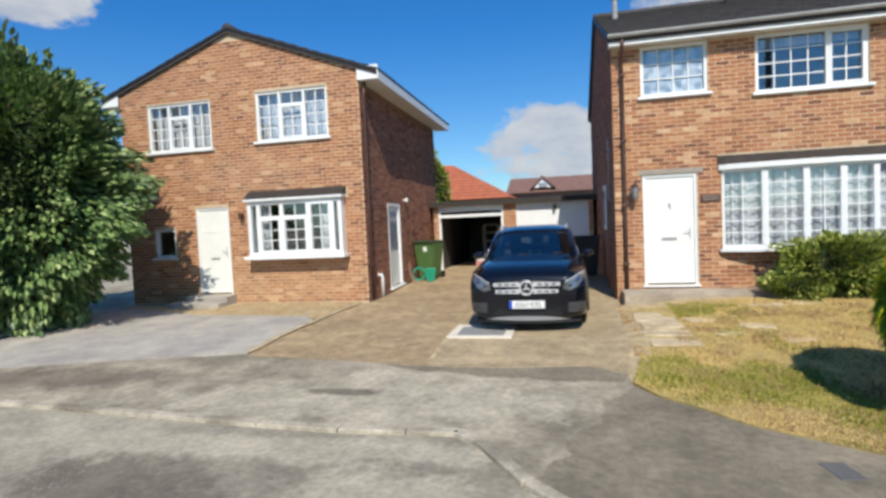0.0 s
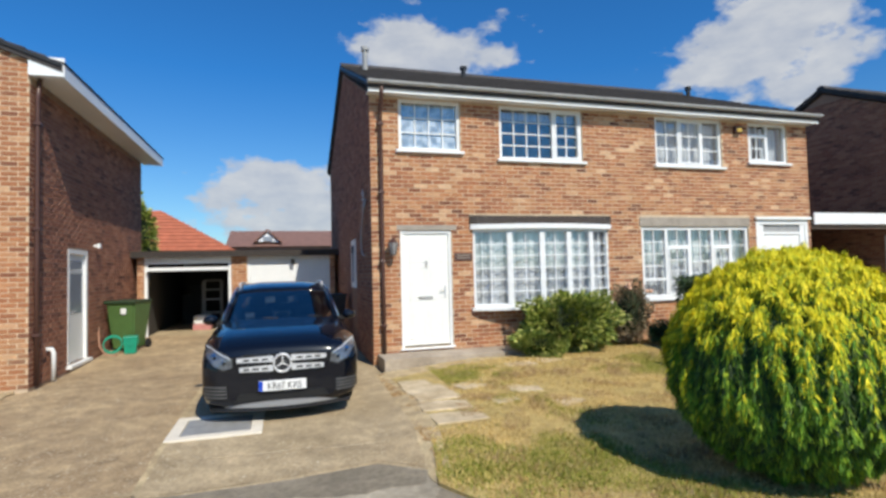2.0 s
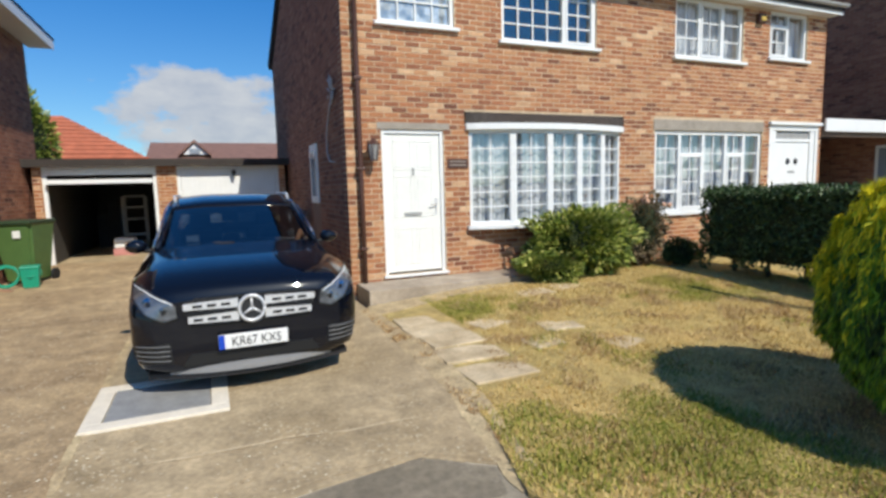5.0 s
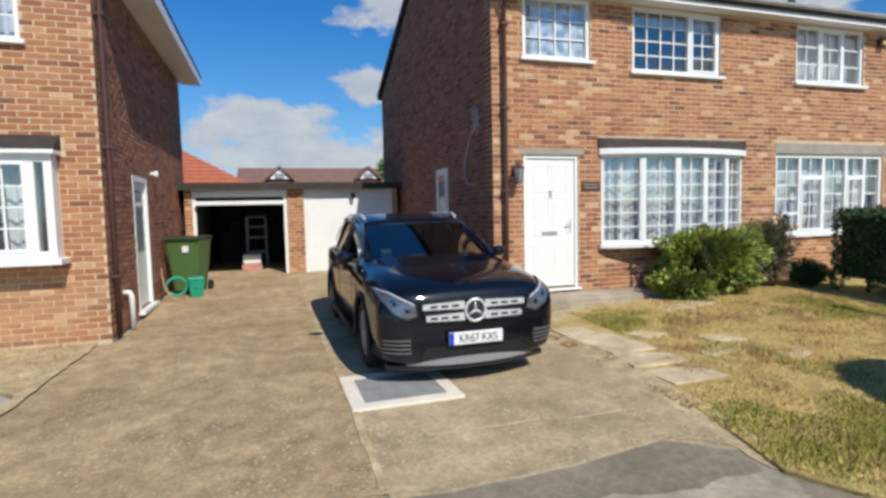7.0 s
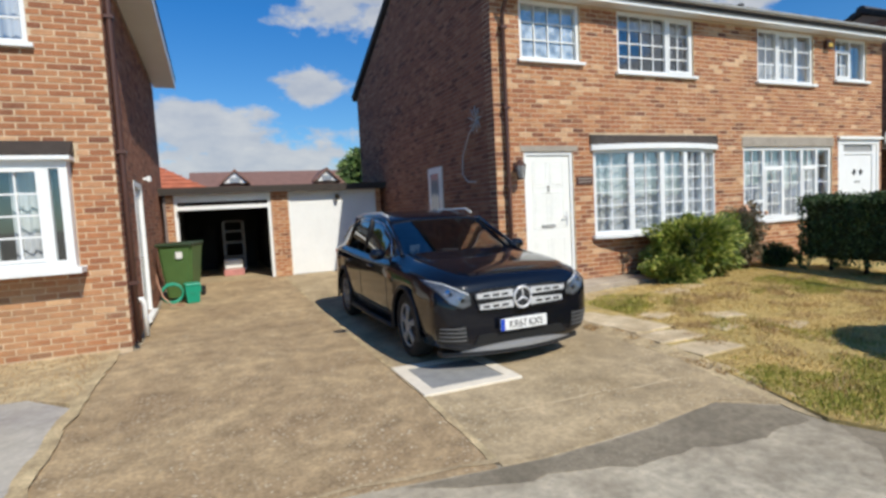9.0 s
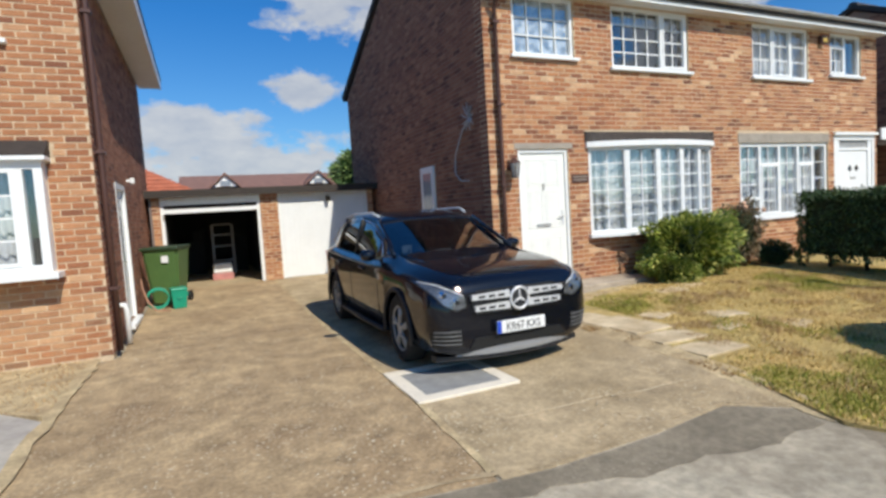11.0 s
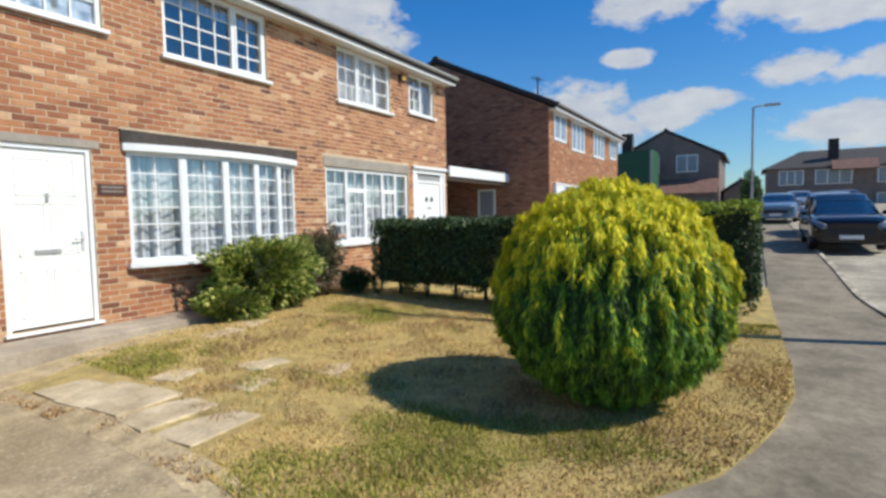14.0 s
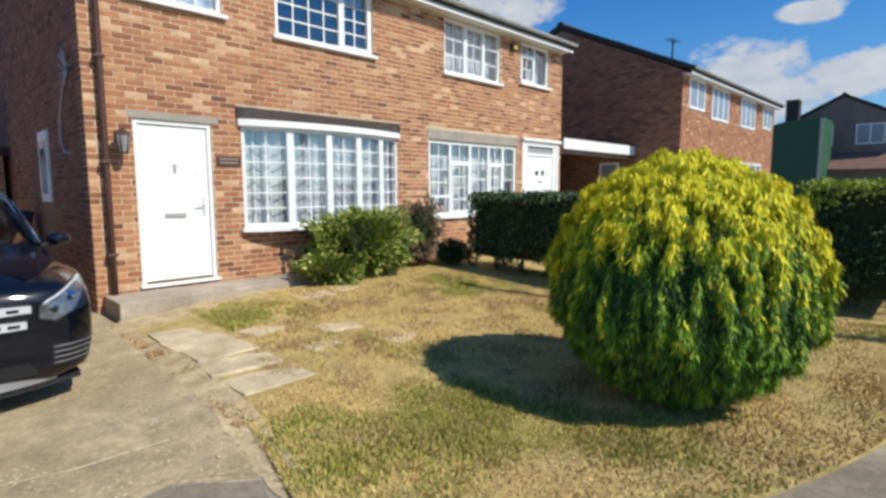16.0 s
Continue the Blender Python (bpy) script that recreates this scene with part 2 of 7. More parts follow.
M = dict(
    brick=mat("brick_loose", (1, 1, 1), 0.88, vary=0.16, scale=9, bump=0.5, bscale=90, source="object", spread=BRICKS),
    brick_many=mat("brick_laid", (1, 1, 1), 0.88, vary=0.16, scale=9, bump=0.5, bscale=90, source="island", spread=BRICKS),
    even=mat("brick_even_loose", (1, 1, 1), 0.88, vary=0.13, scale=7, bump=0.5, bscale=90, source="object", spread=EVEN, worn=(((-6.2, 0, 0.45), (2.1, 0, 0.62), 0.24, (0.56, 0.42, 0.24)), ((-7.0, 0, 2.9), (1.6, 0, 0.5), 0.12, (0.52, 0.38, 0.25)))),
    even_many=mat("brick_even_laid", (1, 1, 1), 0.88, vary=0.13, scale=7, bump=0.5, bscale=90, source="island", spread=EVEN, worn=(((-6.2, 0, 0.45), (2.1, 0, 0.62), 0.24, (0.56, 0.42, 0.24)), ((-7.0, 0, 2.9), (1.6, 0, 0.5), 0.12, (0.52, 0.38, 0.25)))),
    side_shade_many=mat("brick_side_shade_laid", (1, 1, 1), 0.88, vary=0.13, scale=5, bump=0.4, bscale=90, source="island", spread=SIDE_SHADE),
    # darker copy of the mortar, with the side walls' shade in its colour
    mortar_shade_tone=mat("mortar_shade_tone", (0.31, 0.205, 0.145), 0.95, vary=0.15, scale=4, bump=0.4, bscale=120),
    mortar=mat("mortar", (0.60, 0.46, 0.31), 0.95, vary=0.15, scale=4, bump=0.5, bscale=120),
    inner=mat("plaster", (0.55, 0.52, 0.48), 0.9, vary=0.05),
    upvc=mat("white_plastic", (0.80, 0.81, 0.80), 0.35, vary=0.03, scale=3),
    paint=mat("white_paint", (0.80, 0.79, 0.74), 0.5, vary=0.05, scale=3, bump=0.1),
    cream=mat("door_white", (0.82, 0.82, 0.77), 0.4, vary=0.03, scale=2),
    sill=mat("sill_stone", (0.52, 0.46, 0.40), 0.85, vary=0.12, scale=8, bump=0.2),
    lintel=mat("lintel_concrete", (0.33, 0.29, 0.24), 0.9, vary=0.15, scale=6, bump=0.3),
    canopy=mat("canopy_dark", (0.04, 0.032, 0.027), 0.75, vary=0.2, scale=6, bump=0.2),
    hang=mat("dark_board", (0.10, 0.05, 0.038), 0.7, vary=0.2, scale=8, bump=0.3, bscale=30),
    tile=mat("roof_tile", (0.06, 0.055, 0.055), 0.85, vary=0.25, scale=5, bump=0.3),
    tile_red=mat("roof_tile_red", (0.42, 0.13, 0.07), 0.85, vary=0.2, scale=3, bump=0.3),
    tile_brown=mat("roof_tile_brown", (0.21, 0.115, 0.09), 0.85, vary=0.2, scale=3, bump=0.3),
    felt=mat("roof_felt", (0.05, 0.045, 0.045), 0.9, vary=0.2, scale=4, bump=0.3),
    brown=mat("brown_plastic", (0.085, 0.04, 0.03), 0.4, vary=0.08, scale=5),
    black=mat("black_metal", (0.02, 0.02, 0.02), 0.45, vary=0.1, scale=10),
    # grey upright stripes put the shade of the folds into the curtain's colour
    net=mat("net_curtain", (0.80, 0.82, 0.86), 0.9, vary=0.05, scale=5, second=(0.40, 0.43, 0.49), sscale=2.2, sharp=0.35, stretch=(6, 6, 0.04)),
    pattern=mat("patterned_glass", (0.72, 0.76, 0.80), 0.25, vary=0.1, second=(0.24, 0.28, 0.33), sscale=7.0, sharp=0.6),
    # near-black in place of the real surfaces: indoor shade put into the colour
    room_shade=mat("room_shade_paint", (0.06, 0.055, 0.05), 0.9, vary=0.1),
    asphalt=mat("asphalt", (0.235, 0.205, 0.155), 0.92, vary=0.24, scale=2.4, bump=0.7, bscale=160, second=(0.46, 0.41, 0.31), sscale=0.55, sharp=0.45, speck=(0.42, 0.38, 0.31), worn=(((-2.9, 3.1, 0), (1.6, 0.25, 0), 1.0, PALE), ((-1.4, 3.2, 0), (0.9, 0.22, 0), 1.0, PALE), ((-3.4, 2.4, 0), (0.9, 0.5, 0), 1.0, (0.19, 0.16, 0.12)), ((-1.3, 2.5, 0), (0.8, 0.35, 0), 1.0, PALE))),
    apron=mat("asphalt_worn", (0.225, 0.192, 0.14), 0.92, vary=0.26, scale=2.2, bump=0.7, bscale=160, second=(0.47, 0.405, 0.30), sscale=0.75, sharp=0.55, speck=(0.40, 0.35, 0.28), worn=(((-2.6, 4.15, 0), (2.0, 0.55, 0), 1.0, PALE), ((-1.3, 4.3, 0), (1.1, 0.75, 0), 1.0, PALE), ((-2.1, 5.0, 0), (0.6, 0.22, 0), 1.0, PALE), ((-2.45, 4.45, 0), (0.45, 0.12, 0), 1.0, (0.19, 0.165, 0.12)), ((-6.2, 4.7, 0), (1.5, 0.45, 0), 1.0, (0.21, 0.175, 0.13)))),
    apron_dark=mat("asphalt_dark", (0.18, 0.152, 0.108), 0.92, vary=0.26, scale=2.2, bump=0.7, bscale=160, second=(0.30, 0.252, 0.18), sscale=0.9, sharp=0.3, speck=(0.34, 0.29, 0.22)),
    drive=mat("concrete_aggregate", (0.46, 0.335, 0.19), 0.93, vary=0.30, scale=5, bump=1.0, bscale=90, second=(0.31, 0.215, 0.12), sscale=1.1, sharp=0.4, speck=(0.66, 0.56, 0.40)),
    drive_pale=mat("concrete_pale", (0.47, 0.365, 0.225), 0.93, vary=0.24, scale=4, bump=0.8, bscale=90, second=(0.345, 0.26, 0.15), sscale=1.1, sharp=0.45, speck=(0.62, 0.53, 0.38)),
    slab=mat("paving_slab", (0.66, 0.54, 0.36), 0.9, vary=0.18, scale=4, bump=0.5, bscale=90, second=(0.42, 0.32, 0.19), sscale=2.8, sharp=0.35),
    kerb=mat("kerb_worn", (0.57, 0.50, 0.385), 0.92, vary=0.24, scale=3, bump=0.6, bscale=90, second=(0.25, 0.215, 0.16), sscale=1.7, sharp=0.5),
    gutter=mat("gutter_weathered", (0.42, 0.42, 0.41), 0.6, vary=0.12, scale=3),
    paving=mat("concrete_grey", (0.47, 0.43, 0.36), 0.9, vary=0.14, scale=3, bump=0.4, bscale=90, second=(0.34, 0.31, 0.28), sscale=1.2),
    white_conc=mat("concrete_white", (0.74, 0.67, 0.55), 0.85, vary=0.08, scale=5, bump=0.3),
    doorstep=mat("doorstep_concrete", (0.44, 0.37, 0.285), 0.9, vary=0.16, scale=4, bump=0.4, bscale=90, second=(0.32, 0.265, 0.20), sscale=1.6),
    lid=mat("metal_grey", (0.36, 0.36, 0.35), 0.6, metal=0.3, vary=0.15, scale=8, bump=0.3, bscale=40),
    iron=mat("cast_iron", (0.05, 0.048, 0.045), 0.6, metal=0.4, vary=0.2, scale=8, bump=0.4, bscale=50),
    soil=mat("dry_soil", (0.38, 0.28, 0.16), 0.95, vary=0.3, scale=6, bump=1.0, bscale=40, second=(0.54, 0.43, 0.25), sscale=2.0, sharp=0.2),
    turf=mat("turf", (0.50, 0.35, 0.13), 0.95, vary=0.28, scale=6, bump=1.0, bscale=60, second=(0.36, 0.29, 0.11), sscale=1.3, sharp=0.3),
    grass=mat("grass_blade", (1, 1, 1), 0.8, vary=0, source="island",
              spread=[(0, (0.30, 0.20, 0.06)), (0.4, (0.52, 0.37, 0.13)), (0.7, (0.66, 0.48, 0.18)), (1, (0.80, 0.62, 0.27))]),
    grass_green=mat("grass_green", (1, 1, 1), 0.8, vary=0, source="island",
              spread=[(0, (0.12, 0.16, 0.018)), (0.4, (0.24, 0.27, 0.03)), (0.7, (0.40, 0.36, 0.07)), (1, (0.62, 0.48, 0.16))]),
    litter=mat("leaf_litter", (1, 1, 1), 0.9, vary=0, source="island", spread=[(0, (0.22, 0.11, 0.05)), (0.5, (0.42, 0.27, 0.12)), (1, (0.62, 0.48, 0.27))]),
    bark=mat("bark", (0.10, 0.075, 0.05), 0.95, vary=0.3, scale=12, bump=0.8, bscale=40),
    # near-black filler that paints the shade seen between leaves
    core=mat("foliage_inner_shade", (0.018, 0.028, 0.008), 0.9, vary=0.3, scale=8, bump=0.6),
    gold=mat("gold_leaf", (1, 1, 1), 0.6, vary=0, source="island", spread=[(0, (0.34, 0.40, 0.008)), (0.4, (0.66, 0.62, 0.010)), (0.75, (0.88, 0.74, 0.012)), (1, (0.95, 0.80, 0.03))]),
    deepgreen=mat("green_leaf_deep_shade", (1, 1, 1), 0.6, vary=0, source="island", spread=[(0, (0.015, 0.04, 0.008)), (0.6, (0.035, 0.08, 0.010)), (0.9, (0.07, 0.13, 0.015)), (1, (0.16, 0.24, 0.03))]),
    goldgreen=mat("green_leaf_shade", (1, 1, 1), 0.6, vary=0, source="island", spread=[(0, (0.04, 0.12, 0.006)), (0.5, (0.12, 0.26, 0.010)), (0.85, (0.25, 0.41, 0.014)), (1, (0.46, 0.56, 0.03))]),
    hedge=mat("hedge_leaf", (1, 1, 1), 0.45, vary=0, source="island", spread=[(0, (0.018, 0.04, 0.013)), (0.6, (0.045, 0.09, 0.025)), (0.95, (0.09, 0.15, 0.045)), (1, (0.2, 0.27, 0.12))]),
    # brighter hedge leaf for the tops, with sunlight put into the colour
    hedge_top_lit=mat("hedge_tip_lit", (1, 1, 1), 0.6, vary=0, source="island", spread=[(0, (0.12, 0.19, 0.015)), (0.6, (0.30, 0.38, 0.03)), (1, (0.52, 0.54, 0.07))]),
    bush=mat("bush_leaf", (1, 1, 1), 0.5, vary=0, source="island", spread=[(0, (0.05, 0.085, 0.015)), (0.45, (0.16, 0.215, 0.03)), (0.8, (0.34, 0.38, 0.06)), (1, (0.66, 0.62, 0.20))]),
    treeleaf=mat("tree_leaf", (1, 1, 1), 0.45, vary=0, source="island", spread=[(0, (0.05, 0.09, 0.035)), (0.5, (0.12, 0.20, 0.06)), (0.85, (0.25, 0.35, 0.11)), (1, (0.42, 0.50, 0.22))]),
    rose=mat("rose_leaf", (1, 1, 1), 0.6, vary=0, source="island", spread=[(0, (0.07, 0.05, 0.03)), (0.5, (0.18, 0.14, 0.07)), (1, (0.36, 0.28, 0.17))]),
    petal=mat("petal", (0.75, 0.45, 0.30), 0.6, vary=0.1),
    bin=mat("bin_green", (0.08, 0.15, 0.042), 0.5, vary=0.1, scale=5),
    bin_lid=mat("bin_lid_green", (0.03, 0.055, 0.025), 0.5, vary=0.1, scale=5),
    teal=mat("green_plastic", (0.01, 0.28, 0.17), 0.4, vary=0.05),
    hose=mat("hose_rubber", (0.38, 0.20, 0.13), 0.6, vary=0.1),
    carpaint=mat("car_black", (0.003, 0.004, 0.008), 0.35, vary=0, coat=1.0, spec=0.05),
    carblue=mat("car_blue", (0.12, 0.20, 0.30), 0.25, vary=0, coat=1.0),
    carsilver=mat("car_silver", (0.45, 0.46, 0.48), 0.3, metal=0.6, vary=0, coat=1.0),
    carwhite=mat("car_white", (0.7, 0.7, 0.7), 0.3, vary=0, coat=1.0),
    trim=mat("black_plastic", (0.02, 0.02, 0.022), 0.55, vary=0.1),
    silver=mat("silver_trim", (0.70, 0.70, 0.70), 0.35, metal=0.35, vary=0.03),
    chrome=mat("chrome", (0.8, 0.8, 0.82), 0.12, metal=1.0, vary=0),
    tyre=mat("tyre_rubber", (0.015, 0.015, 0.015), 0.85, vary=0.1, bump=0.2),
    seat=mat("cabin_dark", (0.03, 0.028, 0.028), 0.8, vary=0.1),
    plate=mat("plate_white", (0.78, 0.78, 0.76), 0.4, vary=0.02),
    blue=mat("plate_blue", (0.01, 0.06, 0.45), 0.4, vary=0),
    ink=mat("ink_black", (0.01, 0.01, 0.01), 0.5, vary=0),
    amber=mat("amber_lens", (0.6, 0.3, 0.03), 0.3, vary=0),
    yellow=mat("yellow_plastic", (0.55, 0.38, 0.08), 0.5, vary=0.1),
    toolbox=mat("pink_plastic", (0.50, 0.22, 0.20), 0.6, vary=0.2),
    red=mat("red_plastic", (0.5, 0.03, 0.02), 0.5, vary=0.1),
    fence=mat("fence_wood", (0.20, 0.14, 0.10), 0.9, vary=0.2, scale=4, stretch=(5, 5, 0.5), bump=0.3),
    greygreen=mat("green_sheet", (0.02, 0.085, 0.045), 0.7, vary=0.15),
    farwall=mat("far_wall", (0.20, 0.155, 0.135), 0.9, vary=0.15, scale=1.5),
    farwin=mat("far_glass", (0.25, 0.28, 0.32), 0.1, vary=0.05),
    lampback=mat("lamp_housing", (0.20, 0.205, 0.22), 0.3, metal=0.4, vary=0.5, scale=12),
    blade=mat("vent_grey", (0.13, 0.13, 0.13), 0.45, vary=0.1),
    lip=mat("bumper_silver", (0.30, 0.30, 0.30), 0.45, metal=0.3, vary=0.08),
    gritstone=mat("grit", (1, 1, 1), 0.9, vary=0, source="island", spread=[(0, (0.28, 0.20, 0.11)), (0.6, (0.50, 0.39, 0.25)), (1, (0.68, 0.60, 0.45))]),
    cable=mat("cable_grey", (0.50, 0.48, 0.46), 0.6, vary=0.1),
)


def glass_mat(name, tint, alpha):
    m = bpy.data.materials.new(name)
    m.use_nodes = True
    nt = m.node_tree
    N, L = nt.nodes, nt.links
    N.clear()
    out, mx, tr, gl, fr = (N.new("ShaderNode" + k) for k in ("OutputMaterial", "MixShader", "BsdfTransparent", "BsdfGlossy", "LayerWeight"))
    tr.inputs[0].default_value = (*tint, 1)
    gl.inputs["Roughness"].default_value = 0.02
    fr.inputs[0].default_value = 0.5
    pw, mul = N.new("ShaderNodeMath"), N.new("ShaderNodeMath")
    pw.operation = "POWER"
    pw.inputs[1].default_value = 3.0
    L.new(fr.outputs["Facing"], pw.inputs[0])
    mul.operation, mul.use_clamp = "MULTIPLY_ADD", True
    mul.inputs[1].default_value, mul.inputs[2].default_value = 0.7, alpha
    L.new(pw.outputs[0], mul.inputs[0])
    L.new(mul.outputs[0], mx.inputs[0])
    L.new(tr.outputs[0], mx.inputs[1])
    L.new(gl.outputs[0], mx.inputs[2])
    L.new(mx.outputs[0], out.inputs[0])
    return m


M["glass"] = glass_mat("window_glass", (0.93, 0.95, 0.95), 0.15)
M["carglass"] = glass_mat("car_glass", (0.22, 0.26, 0.28), 0.20)
M["lens"] = glass_mat("lamp_lens", (0.85, 0.88, 0.9), 0.10)


# ---- mesh helpers ----
def part(name, bm, material, parent=None, label="", smooth=False, kind=""):
    me = bpy.data.meshes.new(name)
    if smooth:
        for f in bm.faces:
            f.smooth = True
    bm.to_mesh(me)
    bm.free()
    me.materials.append(M[material])
    ob = new(name, me)
    if parent:
        ob.parent = parent
    return tagged(ob, label, kind=kind)


def thing(name, label, category, at=(0, 0, 0), rz=0, group="", kind=""):
    ob = new(name)
    ob.empty_display_size = 0.2
    ob.matrix_world = pose(*at, 0, 0, rz)
    return tagged(ob, label, category, group, kind)


def solid(name, label, category, bm, material, at=(0, 0, 0), rz=0, group="", kind="", smooth=False):
    ob = part(name, bm, material, None, label, smooth, kind)
    ob.matrix_world = pose(*at, 0, 0, rz)
    return tagged(ob, label, category, group)


def box(x0, x1, y0, y1, z0, z1, bevel=0.0, bm=None):
    one = bmesh.new()
    vs = [one.verts.new((x, y, z)) for z in (z0, z1) for x, y in ((x0, y0), (x1, y0), (x1, y1), (x0, y1))]
    for q in ((3, 2, 1, 0), (4, 5, 6, 7), (0, 1, 5, 4), (1, 2, 6, 5), (2, 3, 7, 6), (3, 0, 4, 7)):
        one.faces.new([vs[i] for i in q])
    if bevel:
        bmesh.ops.bevel(one, geom=one.edges[:], offset=bevel, segments=2, affect="EDGES", profile=0.5)
    if bm is None:
        return one
    join(bm, one)
    return bm


def join(bm, other, m=None):
    if m is not None:
        other.transform(m)
    me = bpy.data.meshes.new("tmp")
    other.to_mesh(me)
    other.free()
    bm.from_mesh(me)
    bpy.data.meshes.remove(me)


def cyl(r, h, n=16, r2=None, m=None, bm=None, bevel=0.0):
    one = bmesh.new()
    bmesh.ops.create_cone(one, cap_ends=True, segments=n, radius1=r, radius2=r if r2 is None else r2, depth=h)
    if bevel:
        bmesh.ops.bevel(one, geom=[e for e in one.edges if len(e.link_faces) == 2 and e.calc_face_angle(0) > 1.0], offset=bevel, segments=2, affect="EDGES")
    if m is not None:
        one.transform(m)
    if bm is None:
        return one
    join(bm, one)
    return bm


def tube(points, r, n=8, bm=None):
    """A round tube along points."""
    out = bm or bmesh.new()
    rings = []
    pts = [Vector(p) for p in points]
    for i, p in enumerate(pts):
        d = (pts[min(i + 1, len(pts) - 1)] - pts[max(i - 1, 0)]).normalized()
        a = d.orthogonal().normalized() if i == 0 else (rings_a - d * rings_a.dot(d)).normalized()
        rings_a = a
        b = d.cross(a)
        rr = r[i] if isinstance(r, (list, tuple)) else r
        rings.append([out.verts.new(p + (a * math.cos(t) + b * math.sin(t)) * rr) for t in (2 * math.pi * k / n for k in range(n))])
    for u, v in zip(rings, rings[1:]):
        for k in range(n):
            out.faces.new((u[k], u[(k + 1) % n], v[(k + 1) % n], v[k])).smooth = True
    out.faces.new(rings[0][::-1])
    out.faces.new(rings[-1])
    return out


def loft(sections, close=True, caps=True):
    """A skin over rings of points, ring by ring."""
    bm = bmesh.new()
    rings = [[bm.verts.new(p) for p in s] for s in sections]
    n = len(rings[0])
    for u, v in zip(rings, rings[1:]):
        for k in range(n if close else n - 1):
            bm.faces.new((u[k], u[(k + 1) % n], v[(k + 1) % n], v[k]))
    if caps:
        bm.faces.new(rings[0][::-1])
        bm.faces.new(rings[-1])
    bmesh.ops.recalc_face_normals(bm, faces=bm.faces)
    return bm


def prism(outline, y0, y1, axis="y"):
    """An outline of (u, z) pushed from y0 to y1 along y, or along x."""
    bm = bmesh.new()
    put = (lambda u, z, d: (u, d, z)) if axis == "y" else ((lambda u, z, d: (d, u, z)) if axis == "x" else (lambda u, z, d: (u, z, d)))
    a = [bm.verts.new(put(u, z, y0)) for u, z in outline]
    b = [bm.verts.new(put(u, z, y1)) for u, z in outline]
    bm.faces.new(a)
    bm.faces.new(b[::-1])
    for k in range(len(a)):
        bm.faces.new((a[k], b[k], b[(k + 1) % len(a)], a[(k + 1) % len(a)]))
    bmesh.ops.recalc_face_normals(bm, faces=bm.faces)
    return bm


def flat_mesh(name, verts, faces, material, parent=None, label="", kind=""):
    me = bpy.data.meshes.new(name)
    me.from_pydata(verts, [], faces)
    me.materials.append(M[material])
    ob = new(name, me)
    if parent:
        ob.parent = parent
    return tagged(ob, label, kind=kind)


# ---- height of the ground ----
def smooth01(t):
    t = max(0.0, min(1.0, t))
    return t * t * (3 - 2 * t)


def gz(x, y):
    return 0.036 * max(0.0, min(x, 62.0) - 8.0) * smooth01((x - 8.0) / 6.0) * smooth01((9.0 - y) / 2.5) + -0.09 * smooth01((7.0 - y) / 2.4) + 0.12 * smooth01((y - 10.5) / 5.0)


def lawn_z(x, y):
    return gz(x, y) + 0.020 + 0.11 * smooth01((y - 6.0) / 3.5) * smooth01((x - 0.8) / 1.6) + 0.02 * noise.noise(Vector((x, y, 0)))


def patch(name, outline, height, lift, depth, material, step=0.4, parent=None, kind="structure", label=""):
    """A sheet with an outline in plan that follows a height, with sides going down."""
    bm = bmesh.new()
    bm.faces.new([bm.verts.new((x, y, 0)) for x, y in outline])
    xs, ys = [p[0] for p in outline], [p[1] for p in outline]
    for axis, lo, hi in ((0, min(xs), max(xs)), (1, min(ys), max(ys))):
        k = math.ceil(lo / step)
        while k * step < hi:
            co, no = [0, 0, 0], [0, 0, 0]
            co[axis], no[axis] = k * step, 1
            bmesh.ops.bisect_plane(bm, geom=bm.verts[:] + bm.edges[:] + bm.faces[:], plane_co=co, plane_no=no)
            k += 1
    for v in bm.verts:
        v.co.z = height(v.co.x, v.co.y) + lift
    for f in bm.faces:
        if f.normal.z < 0:
            f.normal_flip()
    rim = [e for e in bm.edges if e.is_boundary]
    made = bmesh.ops.extrude_edge_only(bm, edges=rim)
    for g in made["geom"]:
        if isinstance(g, bmesh.types.BMVert):
            g.co.z -= depth
    bmesh.ops.recalc_face_normals(bm, faces=bm.faces)
    top = max(bm.faces, key=lambda f: f.calc_center_median().z)
    if top.normal.z < 0:
        bmesh.ops.reverse_faces(bm, faces=bm.faces)
    return part(name, bm, material, parent, label, kind=kind)


def inside(x, y, poly):
    hit = False
    for (x1, y1), (x2, y2) in zip(poly, poly[1:] + poly[:1]):
        if (y1 > y) != (y2 > y) and x < (x2 - x1) * (y - y1) / (y2 - y1) + x1:
            hit = not hit
    return hit


